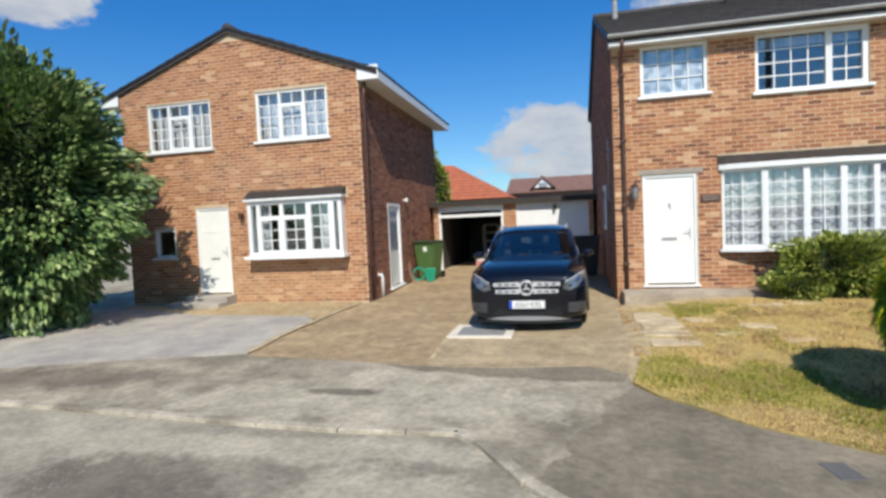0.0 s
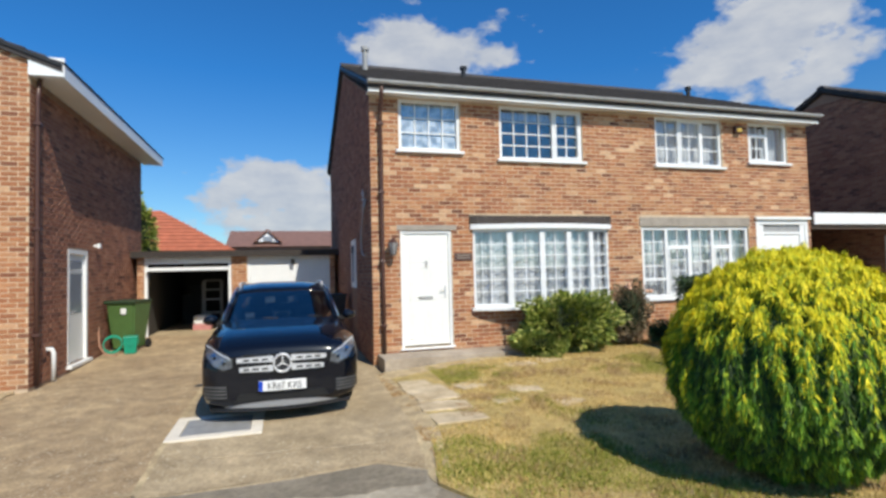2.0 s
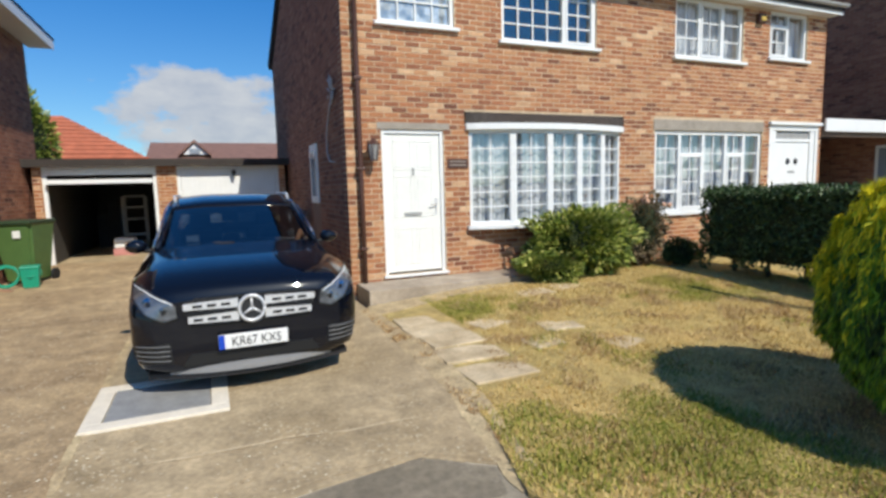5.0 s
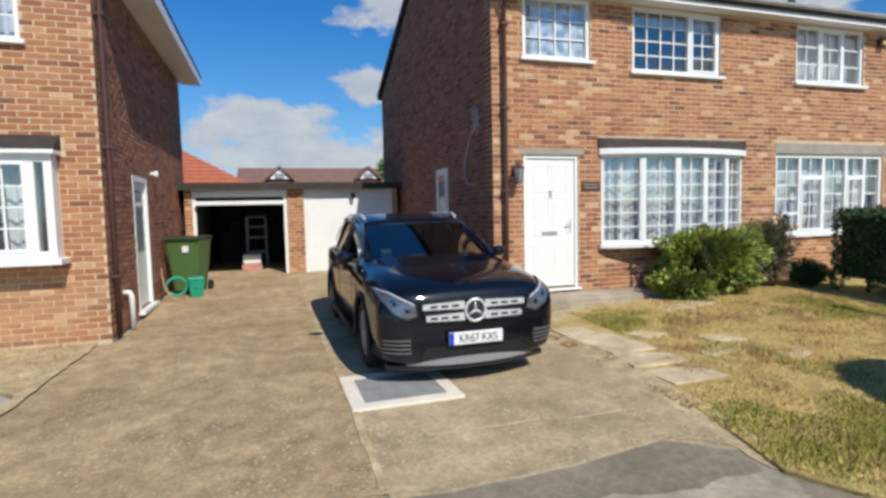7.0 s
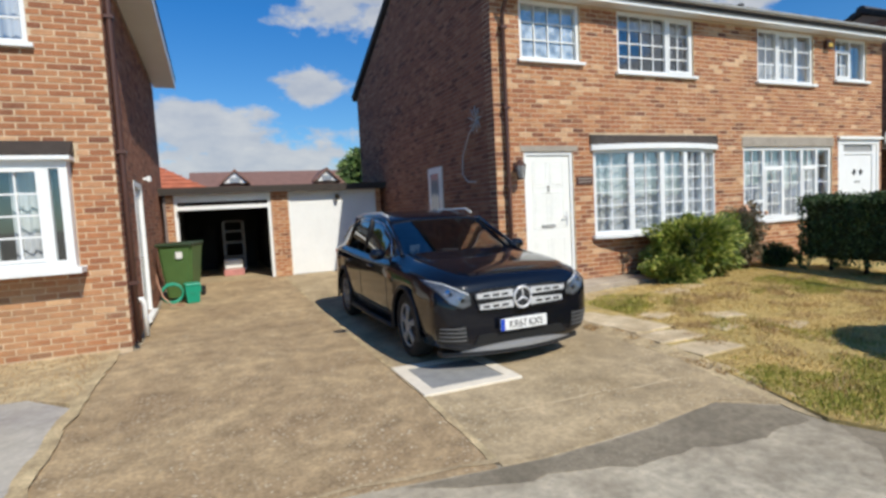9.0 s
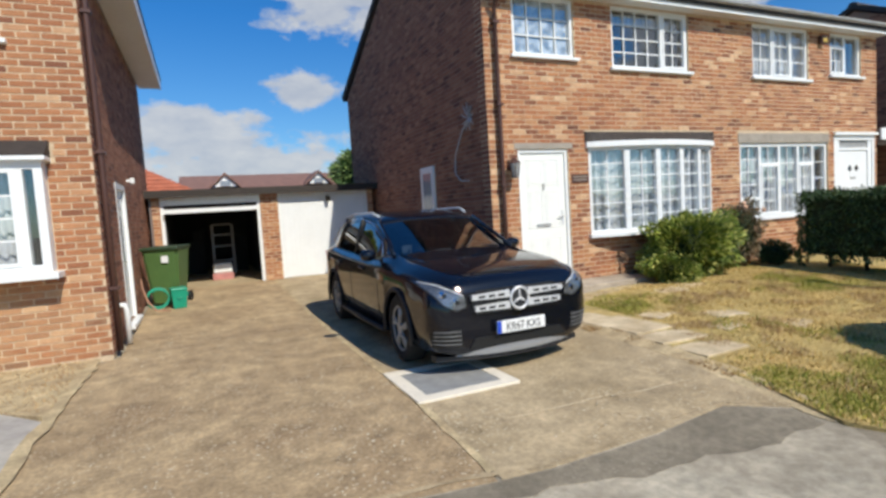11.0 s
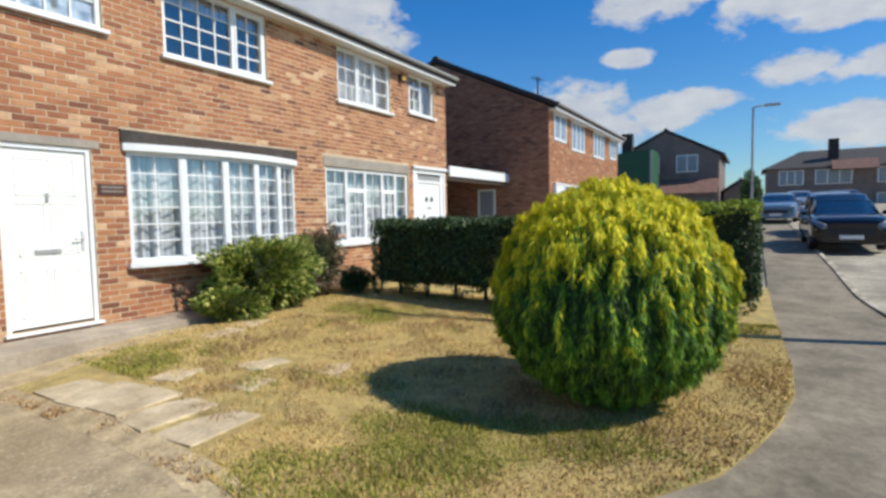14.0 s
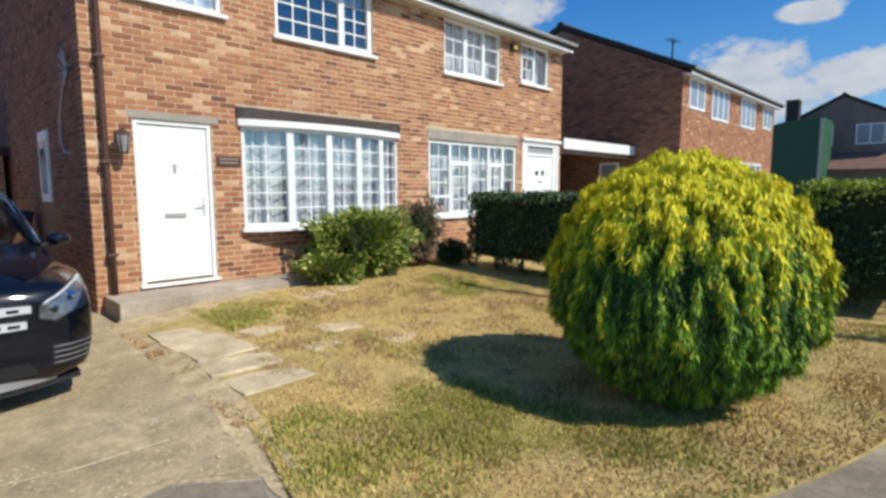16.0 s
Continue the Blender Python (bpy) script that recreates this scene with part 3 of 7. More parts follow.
# ---- walls ----
def wall_part(name, u0, u1, z0, z1, d0, d1, openings, axis, material, parent, gable=None):
    """A wall along x (axis 'y': its depth is along y) or along y (axis 'x'), with rectangular openings. gable: (u, z) of the top."""
    us = sorted({u0, u1, *(v for o in openings for v in o[:2])})
    zs = sorted({z0, z1, *(v for o in openings for v in o[2:])})
    bm = bmesh.new()
    for a, b in zip(us, us[1:]):
        run = None
        cells = []
        for c, d in zip(zs, zs[1:]):
            um, zm = (a + b) / 2, (c + d) / 2
            if any(o[0] < um < o[1] and o[2] < zm < o[3] for o in openings):
                run = None
                continue
            if run:
                run[1] = d
            else:
                run = [c, d]
                cells.append(run)
        for c, d in cells:
            if axis == "y":
                box(a, b, d0, d1, c, d, bm=bm)
            else:
                box(d0, d1, a, b, c, d, bm=bm)
    if gable:
        join(bm, prism([(u0, z1), (u1, z1), gable], d0, d1, axis))
    bmesh.ops.remove_doubles(bm, verts=bm.verts, dist=0.0004)
    return part(name, bm, material, parent)


BW, BH, BP = 0.211, 0.062, 0.225


def lay_bricks(u0, u1, z0, z1, face, out, openings, axis, parent, top=None, single=None, seed=1, kind="brick"):
    """Bricks in stretcher bond, 5 mm proud of the mortar. face: the plane's place; out: +1 or -1, the way it faces.
    top(z) gives the free stretch of u at a height; single: a box (u0, u1, z0, z1) where the bricks are objects of their own."""
    rnd = random.Random(seed)
    verts, faces = [], []
    shared = None
    count, n = 0, 0
    z = z0
    while z + BH <= z1 + 0.001:
        lo, hi = (u0, u1) if top is None else top(z + BH)
        cuts = sorted((o[0] - 0.006, o[1] + 0.006) for o in openings if o[2] < z + BH and o[3] > z)
        spans, at = [], lo
        for a, b in cuts:
            if a > at:
                spans.append((at, a))
            at = max(at, b)
        if hi > at:
            spans.append((at, hi))
        start = u0 - (0.1125 if n % 2 else 0.0)
        for a, b in spans:
            k = math.floor((a - start) / BP)
            while start + k * BP < b:
                p, q = max(a, start + k * BP), min(b, start + k * BP + BW)
                k += 1
                if q - p < 0.03:
                    continue
                proud = 0.004 + rnd.random() * 0.003
                y0, y1 = face - out * 0.003, face + out * proud
                c = 0.0025
                if single and count < 300 and q - p > BW - 0.002 and single[0] < p and q < single[1] and single[2] < z < single[3]:
                    if shared is None:
                        bm = box(-BW / 2, BW / 2, -0.006, 0.006, -BH / 2, BH / 2, 0.002)
                        shared = bpy.data.meshes.new("brick")
                        bm.to_mesh(shared)
                        bm.free()
                        shared.materials.append(M[kind])
                    ob = new("brick", shared)
                    ob.parent = parent
                    um = (p + q) / 2
                    dy = face + out * (proud - 0.006)
                    ob.location = (um, dy, z + BH / 2) if axis == "y" else (dy, um, z + BH / 2)
                    if axis == "x":
                        ob.rotation_euler.z = math.pi / 2
                    count += 1
                    continue
                i = len(verts)
                ring = [(p, z, y0), (q, z, y0), (q, z + BH, y0), (p, z + BH, y0),
                        (p + c, z + c, y1), (q - c, z + c, y1), (q - c, z + BH - c, y1), (p + c, z + BH - c, y1)]
                verts += [(u, d, h) if axis == "y" else (d, u, h) for u, h, d in ring]
                quads = [(4, 5, 6, 7), (0, 1, 5, 4), (1, 2, 6, 5), (2, 3, 7, 6), (3, 0, 4, 7)]
                if (out > 0) == (axis == "y"):
                    quads = [x[::-1] for x in quads]
                faces += [tuple(i + j for j in x) for x in quads]
        z += 0.075
        n += 1
    flat_mesh("brickwork", verts, faces, kind + "_many", parent, kind="stuff")


# ---- windows and doors ----
def bars(x0, x1, z0, z1, cols, rows, y, t=0.02, bm=None):
    bm = bm or bmesh.new()
    for i in range(1, cols):
        x = x0 + (x1 - x0) * i / cols
        box(x - t / 2, x + t / 2, y, y + 0.018, z0, z1, bm=bm)
    for i in range(1, rows):
        z = z0 + (z1 - z0) * i / rows
        box(x0, x1, y - 0.002, y + 0.016, z - t / 2, z + t / 2, bm=bm)
    return bm


def curtain(parent, x0, x1, z0, z1, y, amp=0.018, waves=None, name="net_curtain", material="net"):
    w = x1 - x0
    n = max(12, int(w * 60))
    k = waves or w * 9
    verts, faces = [], []
    for i in range(n + 1):
        x = x0 + w * i / n
        d = amp * math.sin(i / n * k * 2 * math.pi) + amp * 0.4 * math.sin(i * 0.7 + x0)
        verts += [(x, y + d, z0), (x, y + d * 0.7, z1)]
    for i in range(n):
        faces.append((2 * i, 2 * i + 2, 2 * i + 3, 2 * i + 1))
    return flat_mesh(name, verts, faces, material, parent)


def window(parent, x0, x1, z0, z1, y, lights, sill=True, net=True, frame_t=0.055):
    """A window set in a wall that faces -y. lights: (share, cols, rows, kind) from left to right; kind 'top' has a top-hung vent."""
    w = new("window")
    w.parent = parent
    bm = bmesh.new()
    y0, y1 = y + 0.03, y + 0.10
    ft = frame_t
    box(x0, x1, y0, y1, z1 - ft, z1, bm=bm)
    box(x0, x1, y0, y1, z0, z0 + ft, bm=bm)
    box(x0, x0 + ft, y0, y1, z0 + ft, z1 - ft, bm=bm)
    box(x1 - ft, x1, y0, y1, z0 + ft, z1 - ft, bm=bm)
    total = sum(l[0] for l in lights)
    inner = x1 - x0 - 2 * ft - (len(lights) - 1) * ft
    x = x0 + ft
    bar = bmesh.new()
    panes = []
    for i, (share, cols, rows, kind) in enumerate(lights):
        wd = inner * share / total
        a, b = x, x + wd
        lo, hi = z0 + ft, z1 - ft
        if i < len(lights) - 1:
            box(b, b + ft, y0 + 0.002, y1, z0 + ft, z1 - ft, bm=bm)
        if kind in ("top", "both"):
            zt = hi - (hi - lo) * 0.24
            box(a, b, y0 + 0.002, y1, zt - ft * 0.7, zt, bm=bm)
            bars(a, b, zt, hi, cols, 1, y0 + 0.03, bm=bar)
            panes.append((a, b, zt, hi))
            hi = zt - ft * 0.7
        if kind in ("open", "top"):
            s = 0.035
            for q in ((a, b, lo, lo + s), (a, b, hi - s, hi), (a, a + s, lo + s, hi - s), (b - s, b, lo + s, hi - s)):
                box(q[0], q[1], y0 - 0.012, y0 + 0.05, q[2], q[3], bm=bm)
            a, b, lo, hi = a + s, b - s, lo + s, hi - s
        if kind == "low":
            zt = lo + (hi - lo) * 0.22
            box(a, b, y0 + 0.002, y1, zt, zt + ft * 0.8, bm=bm)
            panes.append((a, b, lo, zt))
            lo = zt + ft * 0.8
        bars(a, b, lo, hi, cols, rows, y0 + 0.03, bm=bar)
        panes.append((a, b, lo, hi))
        x = x + wd + ft
    part("frame", bm, "upvc", w)
    if len(bar.faces):
        part("glazing_grid", bar, "upvc", w)
    else:
        bar.free()
    for a, b, lo, hi in panes:
        g = part("pane", box(a, b, y0 + 0.05, y0 + 0.056, lo, hi), "glass", w)
        g.visible_shadow = False
    if sill:
        part("sill", box(x0 - 0.06, x1 + 0.06, y - 0.07, y + 0.12, z0 - 0.05, z0, 0.006), "upvc", w)
    if net:
        curtain(w, x0 + 0.03, x1 - 0.03, z0 + 0.02, z1 - 0.02, y + 0.24)
    return w


def panel_door(parent, x0, x1, z0, z1, y, rows, name="door", handle=True):
    d = new(name)
    d.parent = parent
    f = 0.05
    bm = box(x0, x0 + f, y + 0.02, y + 0.1, z0, z1 - f)
    box(x1 - f, x1, y + 0.02, y + 0.1, z0, z1 - f, bm=bm)
    box(x0, x1, y + 0.02, y + 0.1, z1 - f, z1, bm=bm)
    part("door_frame", bm, "upvc", d)
    a, b, lo, hi = x0 + f + 0.004, x1 - f - 0.004, z0 + 0.03, z1 - f - 0.004
    leaf = box(a, b, y + 0.045, y + 0.085, lo, hi, 0.004)
    part("door_leaf", leaf, "cream", d)
    w = b - a
    for r0, r1 in rows:
        for s in (0, 1):
            p0 = a + w * (0.14 + 0.39 * s)
            p1 = p0 + w * 0.33
            q0, q1 = lo + (hi - lo) * r0, lo + (hi - lo) * r1
            bm = bmesh.new()
            for k in ((p0, p1, q0, q0 + 0.018), (p0, p1, q1 - 0.018, q1), (p0, p0 + 0.018, q0, q1), (p1 - 0.018, p1, q0, q1)):
                box(k[0], k[1], y + 0.040, y + 0.046, k[2], k[3], 0.003, bm=bm)
            box(p0 + 0.04, p1 - 0.04, y + 0.041, y + 0.046, q0 + 0.04, q1 - 0.04, 0.003, bm=bm)
            part("door_panel", bm, "cream", d)
    if handle:
        hx = b - 0.07
        bm = box(hx - 0.018, hx + 0.018, y + 0.036, y + 0.046, lo + 0.82, lo + 1.06, 0.004)
        tube([(hx, y + 0.03, lo + 0.97), (hx, y - 0.005, lo + 0.97), (hx - 0.11, y - 0.01, lo + 0.965)], 0.009, bm=bm)
        part("door_handle", bm, "silver", d)
    return d


# ---- ground ----
def ground_sheet():
    bm = bmesh.new()
    xs = [-600, -200, -80, -40] + [-30 + 1.5 * i for i in range(49)] + [45, 52, 60, 90, 200, 600]
    ys = [-600, -200, -80, -30] + [-12 + 1.0 * i for i in range(37)] + [40, 60, 90, 200, 600]
    vs = [[bm.verts.new((x, y, gz(x, y) - 0.035)) for y in ys] for x in xs]
    for i in range(len(xs) - 1):
        for j in range(len(ys) - 1):
            bm.faces.new((vs[i][j], vs[i + 1][j], vs[i + 1][j + 1], vs[i][j + 1]))
    return part("ground", bm, "asphalt", None, "weathered grey asphalt of the road with paler worn patches", kind="structure")


def arc(cx, cy, r, a0, a1, n):
    return [(cx + r * math.cos(radians(a0 + (a1 - a0) * i / n)), cy + r * math.sin(radians(a0 + (a1 - a0) * i / n))) for i in range(n + 1)]


ground_sheet()
LAWN = [(0.80, 9.1), (0.80, 8.1), (0.78, 7.0), (0.72, 6.1), (0.62, 5.5), (0.48, 4.9), (0.66, 4.55), (0.90, 4.32), (1.25, 3.9), (1.7, 3.6), (2.2, 3.25), (2.75, 3.05),
        (3.3, 2.9), (4.0, 2.78), (5.0, 2.75), (6.5, 2.8), (10.6, 2.85), (10.6, 9.9), (3.4, 9.9), (3.3, 9.25)]
KERB = [(-14, 3.85), (-6.0, 3.85), (-4.2, 3.72), (-2.9, 3.6), (-2.1, 3.56), (-1.5, 3.58), (-1.05, 3.6), (-0.8, 3.4), (-0.4, 2.8), (0.1, 2.3), (0.8, 1.75), (1.6, 1.4), (2.6, 1.2), (4.0, 1.15), (7.0, 1.35), (10.0, 1.55), (60, 1.7)]
SPLIT = KERB.index((-0.4, 2.8))
SEAM = [(0.44 - 0.82 * t + 0.05 * math.sin(t * 17) + 0.035 * math.sin(t * 41), 4.9 - 2.1 * t + 0.035 * math.sin(t * 29 + 1)) for t in [k / 24 for k in range(1, 24)]]
patch("pavement", KERB[SPLIT:] + [(60, 2.85), (35, 2.85), (20, 2.85), (10.6, 2.85), (6.5, 2.8), (5.0, 2.75), (4.0, 2.78), (3.3, 2.9), (2.75, 3.05), (2.2, 3.25), (1.7, 3.6), (1.25, 3.9), (0.9, 4.32), (0.66, 4.55), (0.48, 4.9)] + SEAM,
      gz, 0.0, 0.03, "apron_dark", label="darker brownish asphalt pavement along the lawn")
patch("pavement", KERB[:SPLIT + 1] + SEAM[::-1] + [(0.48, 4.9), (0.55, 5.25), (0.1, 5.55), (-0.63, 5.45), (-1.5, 5.42), (-2.2, 5.5), (-3.0, 5.6), (-4.4, 5.75), (-5.6, 5.55), (-8, 4.95), (-14, 4.9)],
      gz, 0.0, 0.03, "apron", label="worn grey asphalt pavement apron in front of the drives")
patch("driveway", [(-4.42, 5.71), (-3.0, 5.56), (-2.2, 5.46), (-1.83, 5.41), (-1.83, 15.8), (-4.22, 15.8), (-4.22, 10.0), (-4.45, 9.8), (-4.45, 8)],
      gz, 0.005, 0.04, "drive", label="brown exposed-aggregate concrete driveway strip")
patch("driveway", [(-1.80, 5.41), (-1.5, 5.38), (-0.63, 5.41), (0.1, 5.50), (0.52, 5.22), (0.62, 5.5), (0.72, 6.1), (0.78, 7.0), (0.80, 8.1), (0.80, 15.8), (-1.80, 15.8)],
      gz, 0.007, 0.04, "drive_pale", label="pale concrete driveway strip under the car")
patch("paved_forecourt", [(-4.47, 5.9), (-4.5, 7.9), (-4.9, 8.35), (-7.3, 8.5), (-9.8, 9.4), (-11.5, 9.4), (-11.5, 5.2), (-8, 5.0), (-5.6, 5.6)],
      gz, 0.02, 0.05, "paving", label="pale grey concrete forecourt before the brick house")
patch("soil", [(-4.45, 8.0), (-4.46, 10.1), (-10.4, 10.1), (-10.4, 9.4), (-9.8, 9.42), (-7.3, 8.52), (-4.9, 8.37)],
      gz, 0.012, 0.05, "soil", label="dry bare soil with straw-like grass along the wall")
lawn = patch("lawn", LAWN, lawn_z, 0.0, 0.12, "turf", 0.3, label="sun-scorched lawn with green patches")


patch("tar_band", [(-2.4, 5.46), (-1.5, 5.36), (-0.63, 5.39), (0.1, 5.49), (0.47, 5.22)] + [(0.40 - 2.5 * t, 4.96 + 0.36 * t * t + 0.03 * math.sin(t * 19) + 0.02 * math.sin(t * 47 + 2)) for t in [k / 20 for k in range(21)]],
      gz, 0.0035, 0.004, "apron_dark", label="dark tar band along the foot of the drive")


def kerb_stones():
    road_side = tagged(new("kerb"), "row of pale flush concrete kerb stones by the road", kind="structure")
    pts = [Vector((x, y, 0)) for x, y in KERB]
    n = 0
    for a, b in zip(pts, pts[1:]):
        d = (b - a)
        L = d.length
        k = max(1, round(L / 0.9))
        for i in range(k):
            if n > 110:
                return
            c = a + d * (i + 0.5) / k
            up = 0.005 if c.x < 1.5 else 0.03
            ob = part("kerb_stone", box(-L / k / 2 + 0.004, L / k / 2 - 0.004, -0.09, 0.015, -0.09, up, 0.008), "kerb", road_side)
            e = d * 0.5 / k
            ends = gz(c.x - e.x, c.y - e.y), gz(c.x + e.x, c.y + e.y)
            ob.matrix_world = pose(c.x, c.y, sum(ends) / 2, 0, -math.degrees(math.atan2(ends[1] - ends[0], L / k)), math.degrees(math.atan2(d.y, d.x)))
            n += 1


kerb_stones()

# cracks, joints and covers in the ground
def crack(points, w, material="iron", lift=0.017, name="ground_joint", wander=0.05):
    bm = bmesh.new()
    last = None
    pts = [Vector((x, y, 0)) for x, y in points]
    fine = []
    for a, b in zip(pts, pts[1:]):
        k = max(2, int((b - a).length / 0.12))
        fine += [a.lerp(b, i / k) for i in range(k)]
    fine.append(pts[-1])
    for i, p in enumerate(fine):
        d = (fine[min(i + 1, len(fine) - 1)] - fine[max(i - 1, 0)]).normalized()
        s = Vector((-d.y, d.x, 0))
        p = p + s * noise.noise(p * 2.5) * wander
        ww = w * (0.6 + 0.8 * abs(noise.noise(p * 5)))
        l, r = p + s * ww / 2, p - s * ww / 2
        pair = [bm.verts.new((q.x, q.y, gz(q.x, q.y) + lift)) for q in (l, r)]
        if last:
            bm.faces.new((last[1], pair[1], pair[0], last[0]))
        last = pair
    bmesh.ops.recalc_face_normals(bm, faces=bm.faces)
    return part(name, bm, material, None, "dark joint between the concrete strips", kind="structure")


crack([(-1.815, 5.5), (-1.815, 15.7)], 0.07, "soil", 0.0115, wander=0.012)


def verge_z(x, y):
    """The soil verge rises from the drive to the lawn."""
    left = 0.50 + 0.16 * smooth01((y - 5.0) / 1.6) + 0.04 * smooth01((y - 7.0) / 1.2)
    k = smooth01((x - left) / 0.16)
    return (gz(x, y) + 0.008) * (1 - k) + (lawn_z(x, y) + 0.006 + 0.012 * noise.noise(Vector((x * 9, y * 9, 0)))) * k


VERGE = [(0.47 + 0.16 * smooth01((y - 5.0) / 1.6) + 0.04 * smooth01((y - 7.0) / 1.2) + 0.05 * noise.noise(Vector((3, y * 5, 0))), y) for y in [4.95 + 0.1 * k for k in range(43)]]
patch("soil", VERGE + [(0.84, 9.2), (0.86, 8.0), (0.88, 7.0), (0.84, 6.1), (0.72, 5.5), (0.64, 4.98)], verge_z, 0.0, 0.03, "soil", 0.08, label="dry soil verge between drive and lawn")
patch("soil", [(0.82, 8.75), (1.9, 8.95), (3.3, 9.15), (3.3, 9.27), (0.82, 9.27)], lawn_z, 0.006, 0.05, "soil", label="dry bare soil before the step")
crack([(-4.44, 5.8), (-4.47, 8.0), (-4.46, 10.0)], 0.14, "soil", 0.024, wander=0.03)
crack([(-4.3, 5.72), (-3.0, 5.6), (-1.5, 5.43), (0.1, 5.56), (0.55, 5.25)], 0.05, "drive_pale", 0.011)
crack([(-1.4, 6.05), (-0.5, 6.02), (0.3, 5.95)], 0.025, "slab", 0.011)

cover = thing("manhole_cover", "square grey metal cover in a pale concrete surround", "manhole cover", (-1.37, 7.05, gz(-1.4, 7.05) + 0.008))
bm = box(-0.46, 0.46, -0.44, -0.32, -0.02, 0.012, 0.004)
box(-0.46, -0.34, -0.32, 0.32, -0.02, 0.012, 0.004, bm=bm)
box(0.34, 0.46, -0.32, 0.32, -0.02, 0.012, 0.004, bm=bm)
box(-0.46, 0.46, 0.32, 0.44, -0.02, 0.012, 0.004, bm=bm)
part("surround", bm, "white_conc", cover, "pale concrete surround")
part("lid", box(-0.335, 0.335, -0.315, 0.315, -0.02, 0.008, 0.004), "lid", cover, "grey metal lid")
drain = thing("drain_cover", "small black cast-iron cover in the pavement asphalt", "drain cover", (1.56, 3.16, gz(1.6, 3.1)), 10)
part("plate", box(-0.08, 0.08, -0.12, 0.12, -0.01, 0.006, 0.003), "blade", drain)


def slab_path():
    path = thing("paving_slab_path", "short path of sandy concrete slabs let into the lawn edge", "garden path", (1.14, 6.2, 0))
    for i, (y, w, x) in enumerate(((6.47, 0.60, 0.02), (6.93, 0.6, 0.0), (7.36, 0.56, 0.02), (7.78, 0.58, -0.01), (8.2, 0.6, 0.03))):
        ob = part("slab", box(-w / 2, w / 2, -0.205, 0.205, -0.04, 0.012, 0.006), "slab", path)
        ob.matrix_parent_inverse.identity()
        ob.location = (x, y - 6.2, lawn_z(1.14 + x, y) - 0.003)
        ob.rotation_euler.z = radians((2, -3, 1, 3, -2, 1)[i])


slab_path()
for x, y, r, w in ((1.75, 7.7, 15, 0.42), (2.35, 7.25, -10, 0.42), (1.9, 6.9, 5, 0.34), (2.6, 6.6, 20, 0.36), (2.9, 8.6, 0, 0.5), (3.5, 8.75, 6, 0.45)):
    solid("stepping_stone", "sunken sandy stepping slab half grown over by dry grass", "stepping stone", box(-w / 2, w / 2, -0.16, 0.16, -0.04, 0.008, 0.01), "slab",
          (x, y, lawn_z(x, y) - 0.003), r, group="stepping stones in the lawn")


# ---- houses ----
RX0, RX1, RY, RB = 0.80, 10.80, 9.95, 17.85
right_open = [(1.31, 2.46, 3.78, 4.70), (3.24, 5.00, 3.68, 4.70), (6.71, 8.40, 3.68, 4.70), (9.13, 10.22, 3.82, 4.70),
              (1.30, 2.24, 0.28, 2.34), (2.66, 5.49, 0.93, 2.42), (6.29, 9.02, 0.95, 2.41), (9.24, 10.72, 0.28, 2.56)]


def eaves(parent, x0, x1, y, z, deep=0.27):
    bm = box(x0, x1, y - deep, y - deep + 0.022, z - 0.02, z + 0.16)
    part("fascia", bm, "upvc", parent)
    part("soffit", box(x0, x1, y - deep + 0.024, y - 0.002, z, z + 0.015), "upvc", parent)
    g = bmesh.new()
    n = 7
    prof = [(y - deep - 0.06 - 0.055 * math.cos(math.pi * k / n), z + 0.155 - 0.055 * math.sin(math.pi * k / n)) for k in range(n + 1)]
    inner = [(u + (0.004 if u < y - deep - 0.06 else -0.004), w + 0.004) for u, w in prof[::-1]]
    join(g, prism(prof + inner, x0 - 0.02, x1 + 0.02, "x"))
    part("gutter", g, "gutter", parent)


def roof_slope(parent, x0, x1, ya, za, yb, zb, axis="x", material="tile"):
    """Courses of tiles from the eave (ya, za) up to the ridge (yb, zb); the ridge runs along axis."""
    rise = math.hypot(yb - ya, zb - za)
    n = int(rise / 0.28)
    dy, dz = (yb - ya) / rise, (zb - za) / rise
    ny, nz = (-dz, dy) if dy > 0 else (dz, -dy)
    verts, faces = [], []
    per = max(1, int((x1 - x0) / 0.3))
    for i in range(n):
        s0, s1 = rise * i / n - 0.02, rise * (i + 1) / n + 0.03
        for k in range(per):
            a = x0 + (x1 - x0) * k / per + 0.002
            b = x0 + (x1 - x0) * (k + 1) / per - 0.002
            j = 0.004 * math.sin(i * 7.3 + k * 3.1)
            pts = []
            for s, lift in ((s0, 0.055 + j), (s1, 0.03 + j), (s1, 0.012), (s0, 0.02)):
                pts.append((ya + dy * s + ny * lift, za + dz * s + nz * lift))
            m = len(verts)
            for u in (a, b):
                verts += [(u, p[0], p[1]) if axis == "x" else (p[0], u, p[1]) for p in pts]
            faces += [(m, m + 1, m + 5, m + 4), (m + 3, m, m + 4, m + 7), (m, m + 3, m + 2, m + 1), (m + 4, m + 5, m + 6, m + 7)]
    flat_mesh("roof_tiles", verts, faces, material, parent, kind="stuff")


